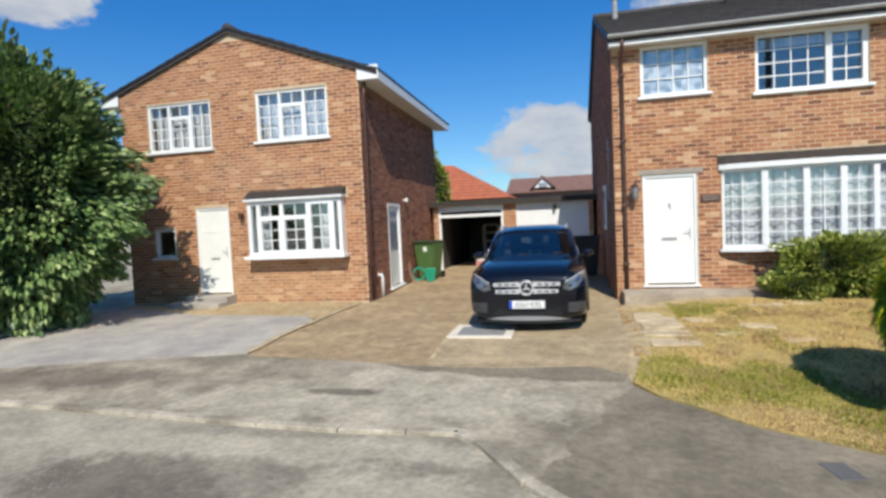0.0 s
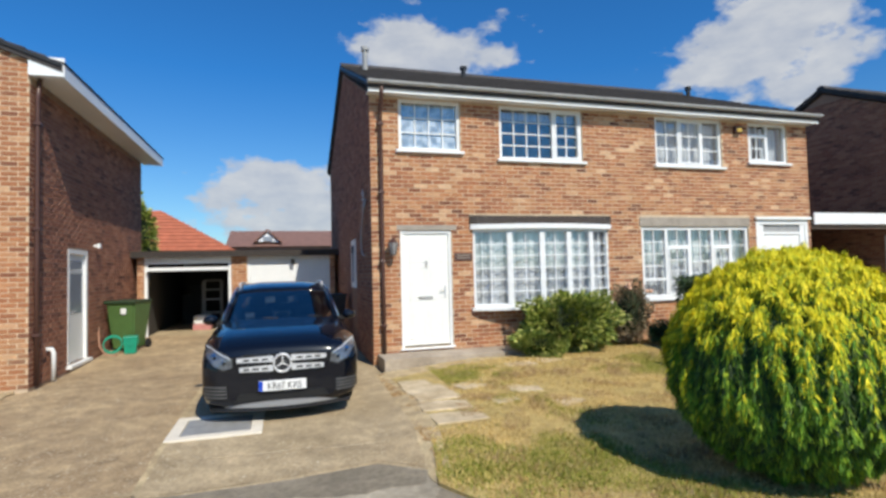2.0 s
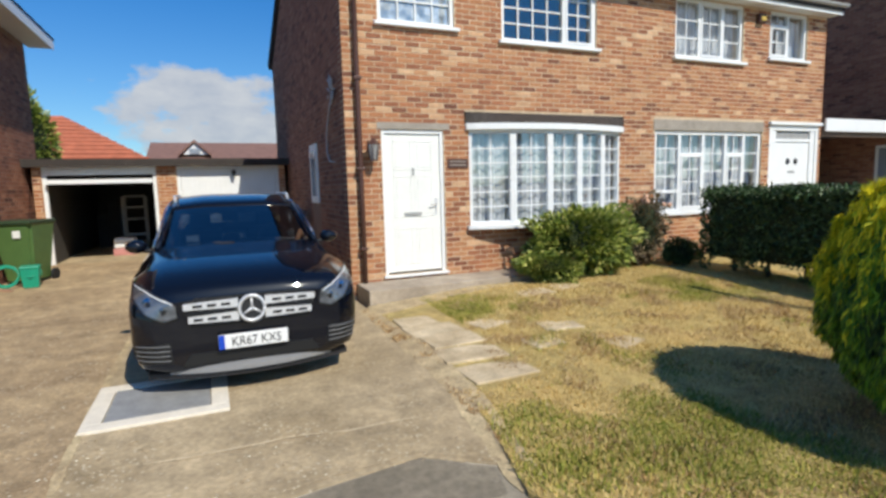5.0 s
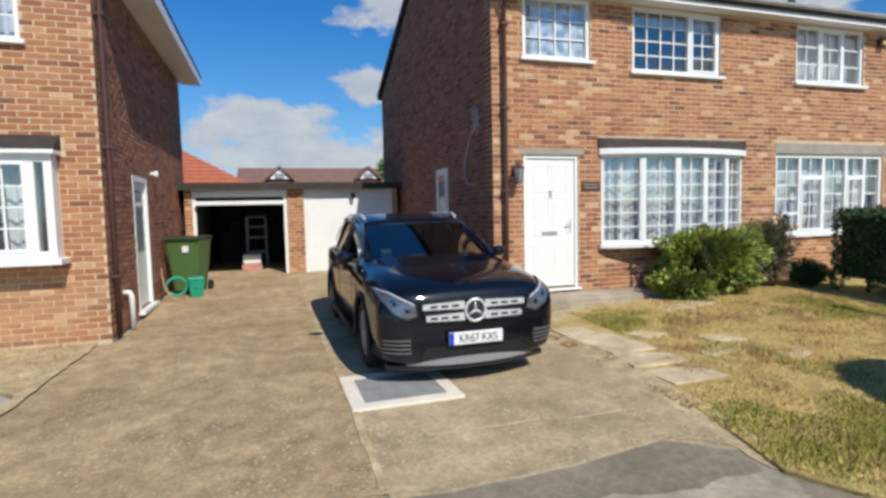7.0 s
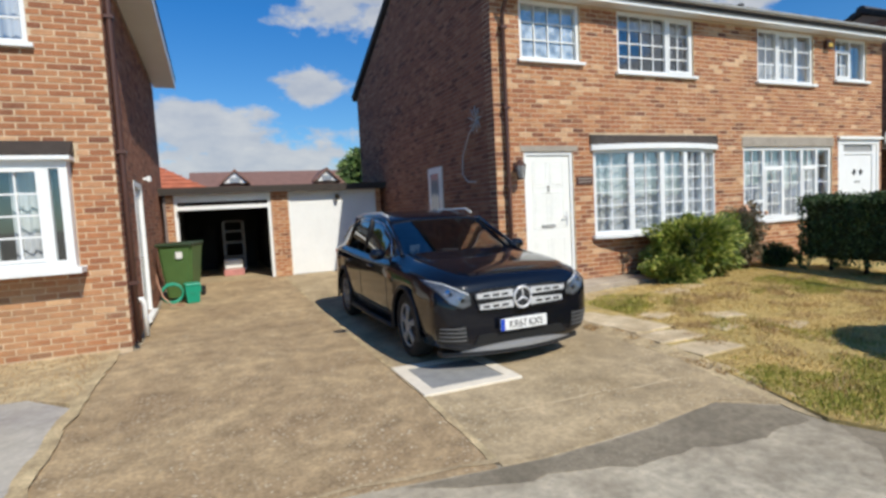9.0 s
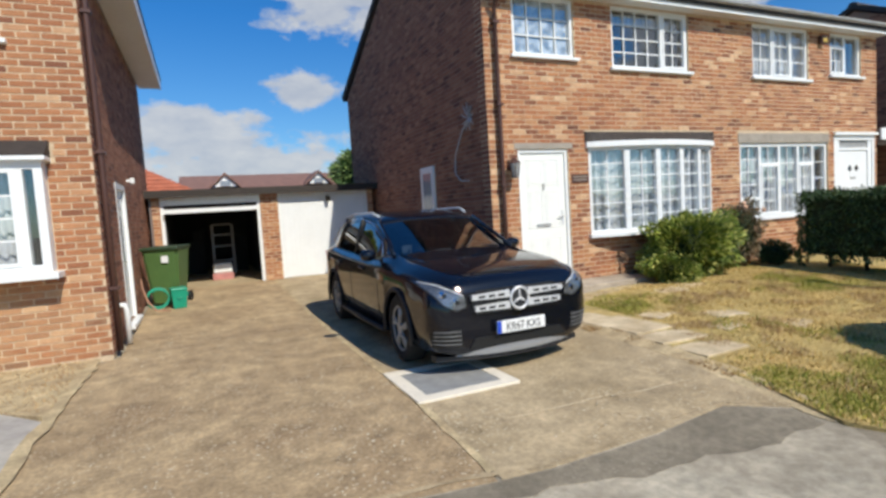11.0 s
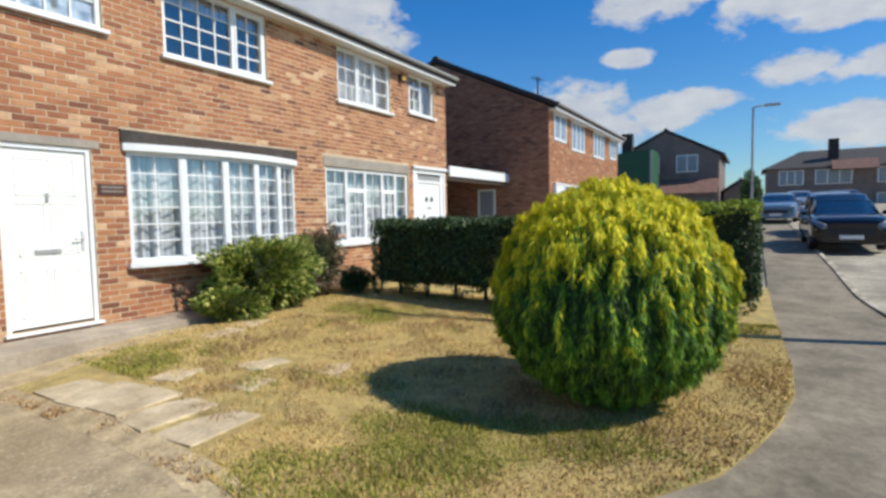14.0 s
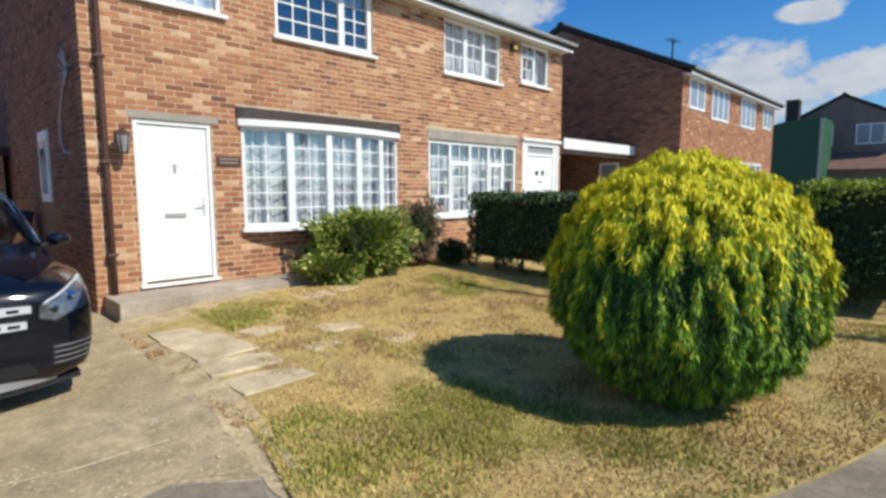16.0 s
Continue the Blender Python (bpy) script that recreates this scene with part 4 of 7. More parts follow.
def shell_roof(parent, x0, x1, y0, y1, zeave, zridge, axis="x", over=0.03, material="tile"):
    """Both slopes. The ridge runs along axis, halfway between the eaves at y0 and y1."""
    mid = (y0 + y1) / 2
    t = 0.10
    out = [(y0, zeave), (mid, zridge), (y1, zeave), (y1, zeave - t), (mid, zridge - t), (y0, zeave - t)]
    r = part("roof", prism(out, x0 - over, x1 + over, axis), "felt", parent)
    roof_slope(r, x0 - over, x1 + over, y0, zeave, mid, zridge, axis, material)
    roof_slope(r, x0 - over, x1 + over, y1, zeave, mid, zridge, axis, material)
    rt = bmesh.new()
    n = int((x1 - x0) / 0.45)
    for i in range(n):
        a, b = x0 - over + (x1 - x0 + 2 * over) * i / n + 0.004, x0 - over + (x1 - x0 + 2 * over) * (i + 1) / n - 0.004
        prof = [(mid + 0.13 * math.cos(q), zridge + 0.0 + 0.11 * math.sin(q)) for q in (math.pi * k / 6 for k in range(7))]
        join(rt, prism(prof, a, b, axis))
    part("ridge_tiles", rt, material, r, kind="stuff")
    for x in (x0 - over - 0.022, x1 + over + 0.002):
        part("verge_board", prism([(y0, zeave + 0.025), (mid, zridge + 0.025), (y1, zeave + 0.025), (y1, zeave - 0.03), (mid, zridge - 0.03), (y0, zeave - 0.03)], x, x + 0.02, axis), "black", r)
    return r


def bow_window(parent):
    """A shallow bow of five lights with a dark flat canopy."""
    w = new("window")
    w.parent = parent
    x0, x1, z0, z1 = 2.66, 5.49, 0.93, 2.40
    bulge = 0.26

    def at(u):
        return RY + 0.03 - bulge * math.sin(math.pi * u) ** 0.75

    us = [0.0, 0.23, 0.45, 0.65, 0.835, 1.0]
    pts = [Vector((x0 + (x1 - x0) * u, at(u), 0)) for u in us]
    fr, br = bmesh.new(), bmesh.new()
    head, sl = bmesh.new(), bmesh.new()
    for i, (a, b) in enumerate(zip(pts, pts[1:])):
        d = b - a
        L = d.length
        m = Matrix.Translation(a) @ Matrix.Rotation(math.atan2(d.y, d.x), 4, "Z")
        t = 0.05
        one = box(0, L, -0.02, 0.05, z0, z0 + 0.06)
        box(0, L, -0.02, 0.05, z1 - 0.10, z1 - 0.04, bm=one)
        box(-0.03, t, -0.03, 0.05, z0 + 0.06, z1 - 0.10, bm=one)
        box(L - t, L + 0.03, -0.03, 0.05, z0 + 0.06, z1 - 0.10, bm=one)
        join(fr, one, m)
        cols = 2
        one = bars(t, L - t, z0 + 0.06, z1 - 0.10, cols, 6, 0.0, 0.018)
        join(br, one, m)
        g = box(t, L - t, 0.022, 0.028, z0 + 0.06, z1 - 0.10)
        g.transform(m)
        pane = part("pane", g, "glass", w)
        pane.visible_shadow = False
        c = bmesh.new()
    n = 24
    front = [(x0 - 0.06 + (x1 - x0 + 0.12) * k / n, RY - 0.045 - (bulge + 0.02) * math.sin(math.pi * k / n) ** 0.75) for k in range(n + 1)]
    back = [(x1 + 0.06, RY + 0.06), (x0 - 0.06, RY + 0.06)]
    part("frame", fr, "upvc", w)
    part("glazing_grid", br, "upvc", w)
    part("head", prism(front + back, z1 - 0.045, z1 + 0.045, "z"), "upvc", w)
    part("sill", prism([(x, y - 0.03) for x, y in front] + back, z0 - 0.055, z0 - 0.002, "z"), "upvc", w)
    bm = bmesh.new()
    lo = [bm.verts.new((x, y + 0.02, z1 + 0.047)) for x, y in front]
    hi = [bm.verts.new((x, min(RY + 0.002, y + (RY - y) * 0.8), z1 + 0.20)) for x, y in front]
    for k in range(n):
        bm.faces.new((lo[k], lo[k + 1], hi[k + 1], hi[k]))
    part("canopy", bm, "canopy", w, "dark lead canopy")
    part("canopy_back", box(x0 - 0.07, x1 + 0.07, RY - 0.03, RY + 0.1, z1 + 0.05, z1 + 0.215), "canopy", w)
    verts, faces = [], []
    n = 300
    for k in range(n + 1):
        u = k / n
        y = at(u) + 0.11 + 0.026 * math.sin(u * 95) + 0.010 * math.sin(u * 231)
        x = x0 + 0.05 + (x1 - x0 - 0.1) * u
        verts += [(x, y, z0 + 0.05), (x, y, z1 - 0.1)]
        if k:
            faces.append((2 * k - 2, 2 * k, 2 * k + 1, 2 * k - 1))
    flat_mesh("net_curtain", verts, faces, "net", w, "white gathered net curtain")


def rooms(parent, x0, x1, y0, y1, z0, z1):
    """Interior behind the windows, its shade painted near-black: a floor between the storeys and a back partition."""
    part("inner_floor", box(x0, x1, y0, y1, z0, z0 + 0.1), "room_shade", parent)
    part("upper_floor", box(x0, x1, y0, y1, z1, z1 + 0.2), "room_shade", parent)
    part("partition", box(x0, x1, y0 + 2.6, y0 + 2.7, z0 + 0.1, z1), "room_shade", parent)
    part("upper_partition", box(x0, x1, y0 + 2.6, y0 + 2.7, z1 + 0.2, z1 + 2.2), "room_shade", parent)


def right_house():
    h = thing("semi_detached_house", "two-storey orange brick semi-detached pair with white windows and shallow roof", "house", (0, 0, 0))
    front = wall_part("wall", RX0, RX1, -0.1, 4.74, RY, RY + 0.24, right_open, "y", "mortar", h)
    side = wall_part("wall", RY + 0.242, RB, -0.1, 4.74, RX0, RX0 + 0.24, [], "x", "mortar_shade_tone", h, None)
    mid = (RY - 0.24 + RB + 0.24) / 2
    part("gable", prism([(RY + 0.02, 4.745), (RB, 4.745), (mid, 6.52)], RX0, RX0 + 0.24, "x"), "mortar_shade_tone", h)
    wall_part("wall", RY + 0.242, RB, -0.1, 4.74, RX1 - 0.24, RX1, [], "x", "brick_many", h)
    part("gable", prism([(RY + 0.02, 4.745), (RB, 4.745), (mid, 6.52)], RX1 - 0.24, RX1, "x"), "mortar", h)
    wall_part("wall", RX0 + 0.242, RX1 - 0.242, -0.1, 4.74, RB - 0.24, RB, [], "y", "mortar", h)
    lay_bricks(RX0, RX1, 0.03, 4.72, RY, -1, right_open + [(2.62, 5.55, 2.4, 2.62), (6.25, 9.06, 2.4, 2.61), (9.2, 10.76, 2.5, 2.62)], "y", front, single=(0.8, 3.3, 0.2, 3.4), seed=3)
    # side wall bricks carry painted shade, darker than the front
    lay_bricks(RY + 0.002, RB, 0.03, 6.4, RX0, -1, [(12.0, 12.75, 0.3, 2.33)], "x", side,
               top=lambda z: (RY, RB) if z < 4.74 else (RY + (z - 4.74) * (mid - RY) / 1.78, RB - (z - 4.74) * (RB - mid) / 1.78), seed=5, kind="side_shade")
    shell_roof(h, RX0, RX1, RY - 0.30, RB + 0.30, 4.86, 6.68, "x", 0.06)
    eaves(h, RX0 - 0.06, RX1 + 0.06, RY, 4.72)
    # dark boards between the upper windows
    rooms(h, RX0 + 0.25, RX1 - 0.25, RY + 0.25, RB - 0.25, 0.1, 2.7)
    party = part("party_wall", box(5.85, 5.95, RY + 0.25, RB - 0.25, 0.2, 4.7), "room_shade", h)
    window(h, 1.31, 2.46, 3.78, 4.70, RY, [(1, 4, 3, "")], net=False)
    window(h, 3.24, 5.00, 3.68, 4.70, RY, [(2, 4, 4, ""), (1, 2, 4, "open")], net=False)
    window(h, 6.71, 8.40, 3.68, 4.70, RY, [(1, 2, 3, ""), (1, 2, 3, "open"), (0.8, 1, 3, "")], net=True)
    window(h, 9.13, 10.22, 3.82, 4.70, RY, [(1, 2, 2, "top"), (1, 1, 1, "")], net=False)
    for x0, x1, z0, z1 in ((9.70, 10.16, 3.88, 4.64), (3.28, 4.95, 4.50, 4.66)):
        curtain(h, x0, x1, z0, z1, RY + 0.24, 0.010, waves=(x1 - x0) * 12)
    part("patterned_glass", box(1.36, 2.41, RY + 0.088, RY + 0.094, 3.84, 4.64), "pattern", h, "obscured patterned glass")
    bow_window(h)
    w = window(h, 6.29, 9.02, 0.95, 2.41, RY, [(1.0, 2, 4, "low"), (1.0, 2, 4, "top"), (1.0, 2, 4, ""), (0.8, 2, 4, "top"), (0.7, 1, 4, "")], frame_t=0.065)
    part("lintel", box(6.25, 9.06, RY - 0.012, RY + 0.12, 2.415, 2.60, 0.004), "lintel", h, "grey concrete lintel")
    part("lintel", box(1.24, 2.34, RY - 0.008, RY + 0.12, 2.345, 2.44, 0.004), "lintel", h, "grey concrete lintel")
    part("lintel", box(9.2, 10.78, RY - 0.06, RY + 0.12, 2.565, 2.62, 0.004), "upvc", h, "white board over the door")
    d = panel_door(h, 1.30, 2.24, 0.28, 2.34, RY, ((0.05, 0.32), (0.40, 0.70), (0.74, 0.95)))
    part("letterbox", box(1.62, 1.88, RY + 0.028, RY + 0.044, 1.12, 1.17, 0.003), "lid", d, "brushed metal letterbox")
    part("house_number", box(1.755, 1.785, RY + 0.032, RY + 0.042, 1.70, 1.80, 0.002), "lid", d)
    part("threshold", box(1.27, 2.27, RY - 0.05, RY + 0.02, 0.245, 0.279, 0.004), "upvc", d)
    # neighbour's door with a glazed surround
    s = new("door")
    s.parent = h
    bm = box(9.24, 9.32, RY + 0.0, RY + 0.1, 0.28, 2.56)
    box(10.64, 10.72, RY + 0.0, RY + 0.1, 0.28, 2.56, bm=bm)
    box(9.32, 10.64, RY + 0.0, RY + 0.1, 2.46, 2.56, bm=bm)
    box(9.32, 9.46, RY + 0.02, RY + 0.09, 0.28, 2.46, bm=bm)
    box(10.5, 10.64, RY + 0.02, RY + 0.09, 0.28, 2.46, bm=bm)
    box(9.46, 10.5, RY + 0.02, RY + 0.09, 2.24, 2.30, bm=bm)
    part("door_frame", bm, "upvc", s)
    part("door_leaf", box(9.465, 10.495, RY + 0.04, RY + 0.08, 0.3, 2.235, 0.004), "upvc", s)
    part("fanlight", box(9.465, 10.495, RY + 0.05, RY + 0.056, 2.305, 2.455), "lid", s)
    for x in (9.86, 10.1):
        m = Matrix.Translation((x, RY + 0.036, 1.85)) @ Matrix.Rotation(radians(45), 4, "Y")
        b = box(-0.05, 0.05, -0.006, 0.006, -0.05, 0.05)
        b.transform(m)
        part("door_light", b, "ink", s, "small dark diamond pane")
    part("letterbox", box(9.88, 10.08, RY + 0.03, RY + 0.042, 1.62, 1.66, 0.003), "lid", s)
    # side door and its white frame
    part("side_window_frame", box(RX0 - 0.03, RX0 + 0.01, 12.05, 12.7, 1.3, 2.32, 0.004), "upvc", h, "white side frame")
    part("side_window_glass", box(RX0 - 0.036, RX0 - 0.031, 12.18, 12.56, 1.42, 2.2), "farwin", h)
    return h


right_house()
step = solid("door_step", "broad grey concrete door step under the white front door", "step", box(0.86, 3.35, 9.28, 9.93, -0.1, 0.215, 0.012), "slab")
step.data.materials[0] = M["doorstep"]

LX0, LX1, LY, LB = -10.28, -4.30, 10.11, 16.75
left_open = [(-9.55, -7.88, 3.55, 4.64), (-6.74, -5.03, 3.60, 4.69), (-8.43, -7.58, 0.22, 2.21), (-9.56, -9.0, 1.10, 1.76), (-6.98, -4.75, 1.07, 2.28)]


def left_house():
    h = thing("detached_house", "two-storey orange brick house with front gable and white front door", "house")
    mid, ze, zr = (LX0 + LX1) / 2, 4.95, 6.09
    front = wall_part("wall", LX0, LX1, -0.1, ze, LY, LY + 0.24, left_open, "y", "mortar", h, (mid, zr))
    slope = (zr - ze) / (mid - LX0)
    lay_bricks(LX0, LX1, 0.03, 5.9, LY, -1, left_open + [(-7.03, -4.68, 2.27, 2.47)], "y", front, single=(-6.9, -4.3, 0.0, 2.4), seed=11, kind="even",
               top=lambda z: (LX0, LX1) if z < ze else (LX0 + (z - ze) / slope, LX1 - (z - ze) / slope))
    side = wall_part("wall", LY + 0.242, LB, -0.1, ze, LX1 - 0.24, LX1, [(11.62, 12.6, 0.12, 2.16)], "x", "mortar_shade_tone", h)
    lay_bricks(LY + 0.002, LB, 0.03, 4.6, LX1, 1, [(11.62, 12.6, 0.12, 2.16)], "x", side, seed=12, kind="side_shade")
    wall_part("wall", LY + 0.242, LB, -0.1, ze, LX0, LX0 + 0.24, [], "x", "mortar", h)
    wall_part("wall", LX0 + 0.242, LX1 - 0.242, -0.1, ze, LB - 0.24, LB, [], "y", "mortar", h, None)
    over = 0.45
    shell_roof(h, LY - 0.02, LB + 0.3, LX0 - over, LX1 + over, 4.87, 6.14, "y", 0.05)
    for s, x in ((1, LX1), (-1, LX0)):
        xa, xb = sorted((x + s * 0.01, x + s * over))
        part("soffit", box(xa, xb, LY + 0.02, LB + 0.28, 4.70, 4.72), "upvc", h)
        xa, xb = sorted((x + s * over, x + s * (over + 0.02)))
        part("fascia", box(xa, xb, LY - 0.02, LB + 0.3, 4.68, 4.89), "upvc", h)
        xa, xb = sorted((x + s * 0.0, x + s * (over + 0.02)))
        part("box_end", box(xa, xb, LY - 0.06, LY - 0.022, 4.70, 4.99, 0.004), "upvc", h, "white boxed end of the eaves")
    rooms(h, LX0 + 0.25, LX1 - 0.25, LY + 0.25, LB - 0.25, 0.1, 2.65)
    window(h, -9.55, -7.88, 3.55, 4.64, LY, [(1, 2, 4, ""), (1.1, 2, 3, "top"), (1, 2, 4, "")])
    window(h, -6.74, -5.03, 3.60, 4.69, LY, [(1, 2, 4, ""), (1.1, 2, 3, "top"), (1, 2, 4, "")])
    window(h, -9.56, -9.0, 1.10, 1.76, LY, [(1, 1, 1, "")], net=False)
    # bay window
    w = window(h, -6.98, -4.75, 1.07, 2.28, LY - 0.22, [(0.28, 1, 1, ""), (1, 2, 3, "top"), (1.15, 2, 3, "top"), (1, 2, 4, "open"), (0.2, 1, 1, "")], net=False, frame_t=0.085)
    part("bay_cheek", box(-6.98, -6.93, LY - 0.115, LY + 0.08, 1.07, 2.28), "upvc", w)
    part("bay_cheek", box(-4.80, -4.75, LY - 0.115, LY + 0.08, 1.07, 2.28), "upvc", w)
    part("bay_sill", box(-7.05, -4.68, LY - 0.31, LY + 0.08, 1.0, 1.068, 0.008), "upvc", w)
    part("bay_head", box(-7.03, -4.70, LY - 0.27, LY + 0.08, 2.282, 2.33, 0.006), "upvc", w)
    part("bay_canopy", prism([(LY - 0.27, 2.335), (LY + 0.05, 2.335), (LY + 0.05, 2.52), (LY - 0.03, 2.52)], -7.03, -4.70, "x"), "canopy", w, "dark sloping lead cover")
    for a, b in ((-6.9, -6.55), (-5.35, -4.95)):
        curtain(w, a, b, 1.12, 2.22, LY + 0.02, 0.025)
    panel_door(h, -8.43, -7.58, 0.22, 2.21, LY, ((0.06, 0.36), (0.44, 0.66), (0.72, 0.93)))
    part("letterbox", box(-8.12, -7.9, LY + 0.026, LY + 0.044, 1.02, 1.06, 0.003), "lid", h)
    # side door
    d = new("door")
    d.parent = h
    bm = box(LX1 - 0.1, LX1 + 0.012, 11.62, 11.70, 0.12, 2.16)
    box(LX1 - 0.1, LX1 + 0.012, 12.52, 12.60, 0.12, 2.16, bm=bm)
    box(LX1 - 0.1, LX1 + 0.012, 11.70, 12.52, 2.08, 2.16, bm=bm)
    part("door_frame", bm, "upvc", d)
    part("door_leaf", box(LX1 - 0.08, LX1 - 0.035, 11.705, 12.515, 0.14, 2.075), "upvc", d)
    part("door_glass", box(LX1 - 0.034, LX1 - 0.028, 11.83, 12.40, 1.0, 1.95), "farwin", d)
    part("door_sill", box(LX1 - 0.08, LX1 + 0.09, 11.56, 12.66, 0.06, 0.118, 0.008), "upvc", d)
    return h


left_house()
for x0, x1, y0, z in ((-8.75, -7.45, 9.35, 0.12), (-8.55, -7.5, 9.72, 0.215)):
    solid("door_step", "low grey concrete step before the white front door", "step", box(x0, x1, y0, LY - 0.01 if z > 0.2 else 9.718, -0.05, z, 0.012), "paving")


def pipe(label, name, points, r, material="brown", clips=()):
    t = thing(name, label, "pipe", points[0])
    bm = tube([Vector(p) - Vector(points[0]) for p in points], r)
    part("pipe_run", bm, material, t)
    for c in clips:
        q = Vector(c) - Vector(points[0])
        part("bracket", box(q.x - r * 1.5, q.x + r * 1.5, q.y - r * 1.3, q.y + r * 2, q.z - 0.02, q.z + 0.02, 0.004), material, t)
    return t


pipe("brown plastic downpipe with swan neck at the brick house corner", "downpipe",
     [(0.97, 9.66, 4.84), (0.97, 9.68, 4.66), (0.97, 9.82, 4.48), (0.97, 9.87, 4.40), (0.97, 9.87, 3.0), (0.97, 9.87, 1.5), (0.97, 9.87, 0.22)], 0.036, clips=[(0.97, 9.87, z) for z in (4.2, 3.0, 1.8, 0.7)])
pipe("brown corner downpipe on the side wall of the front-gabled house", "downpipe",
     [(-4.2, 10.22, 4.7), (-4.235, 10.22, 4.4), (-4.235, 10.22, 2.0), (-4.235, 10.22, 0.05)], 0.036, clips=[(-4.235, 10.22, z) for z in (4.0, 2.4, 0.8)])
pipe("short white waste pipe at the foot of the side wall", "waste_pipe", [(-4.3, 10.75, 0.52), (-4.22, 10.75, 0.52), (-4.2, 10.75, 0.46), (-4.2, 10.75, 0.02)], 0.035, "upvc")
pipe("thin grey cable looping down the shaded side wall", "cable",
     [(0.78, 10.42, 2.95), (0.77, 10.75, 2.75), (0.77, 11.05, 2.4), (0.77, 11.1, 2.1), (0.77, 10.9, 1.95), (0.77, 10.6, 1.93)], 0.013, "cable")
ae = thing("cable_bundle", "tangle of pale cable ends fixed high on the side wall", "cable", (0.74, 10.45, 2.92))
for i in range(9):
    a = i * 0.7
    part("loose_cable", tube([(0.03, 0, 0), (0, 0.08 * math.cos(a), 0.08 * math.sin(a)), (-0.02, 0.2 * math.cos(a + 0.2), 0.22 * math.sin(a + 0.3))], 0.010, 5), "cable", ae)


def lantern():
    t = thing("wall_lantern", "brown coach lantern on a curved bracket beside the white door", "wall lamp", (1.14, RY - 0.006, 2.08))
    part("back_plate", box(-0.05, 0.05, -0.02, 0.0, -0.06, 0.10, 0.006), "brown", t)
    part("bracket", tube([(0, -0.02, 0.06), (0, -0.08, 0.12), (0, -0.14, 0.10), (0, -0.15, 0.06)], 0.01), "brown", t)
    part("cap", cyl(0.095, 0.08, 6, 0.02, Matrix.Translation((0, -0.15, 0.08))), "brown", t)
    part("cage", cyl(0.05, 0.20, 6, 0.085, Matrix.Translation((0, -0.15, -0.062))), "lid", t, "smoked lantern glass")
    for k in range(6):
        a = math.pi * 2 * k / 6
        part("cage_bar", tube([(0.052 * math.cos(a), -0.15 + 0.052 * math.sin(a), -0.162), (0.088 * math.cos(a), -0.15 + 0.088 * math.sin(a), 0.038)], 0.006, 5), "brown", t)
    part("base", cyl(0.055, 0.02, 6, m=Matrix.Translation((0, -0.15, -0.172))), "brown", t)


lantern()
lt = thing("lantern_at_neighbour", "small dark round lamp by the white door of the front-gabled house", "wall lamp", (-7.22, LY - 0.006, 1.98))
part("back_plate", box(-0.04, 0.04, -0.02, 0.0, -0.05, 0.05, 0.006), "brown", lt)
part("cage", cyl(0.05, 0.14, 8, 0.07, Matrix.Translation((0, -0.08, 0))), "brown", lt)
sg = thing("name_plaque", "dark plate of unreadable lettering fixed to the brickwork by the door", "sign", (2.46, RY - 0.008, 1.86))
part("board", box(-0.17, 0.17, -0.012, 0.0, -0.07, 0.07, 0.003), "brown", sg)
for z in (-0.03, 0.02):
    part("lettering_bar", box(-0.13, 0.13, -0.015, -0.0121, z, z + 0.018), "lintel", sg)
al = thing("alarm_box", "small yellowed alarm box under eaves between upper windows", "alarm", (8.80, RY - 0.006, 4.50))
part("housing", box(-0.09, 0.09, -0.09, 0.0, -0.08, 0.09, 0.015), "brown", al)
part("lens", box(-0.06, 0.06, -0.11, -0.091, -0.05, 0.03, 0.01), "yellow", al)
sl = thing("security_light", "small white lamp on the side wall above the side door", "security light", (LX1 + 0.006, 12.97, 2.28))
part("arm", box(0, 0.06, -0.02, 0.02, -0.02, 0.02), "upvc", sl)
part("head", box(0.06, 0.12, -0.05, 0.05, -0.05, 0.04, 0.01), "upvc", sl)
for x in (1.15, 3.7, 10.5):
    fl = thing("roof_vent_pipe", "short pipe standing up from the shallow tiled roof", "vent pipe", (x, 13.2 if x != 1.15 else 12.6, 6.05))
    part("pipe_run", cyl(0.06, 0.75, 10, m=Matrix.Translation((0, 0, 0.2))), "lid" if x == 1.15 else "black", fl)
    part("cowl", cyl(0.09, 0.08, 10, m=Matrix.Translation((0, 0, 0.60))), "lid" if x == 1.15 else "black", fl)


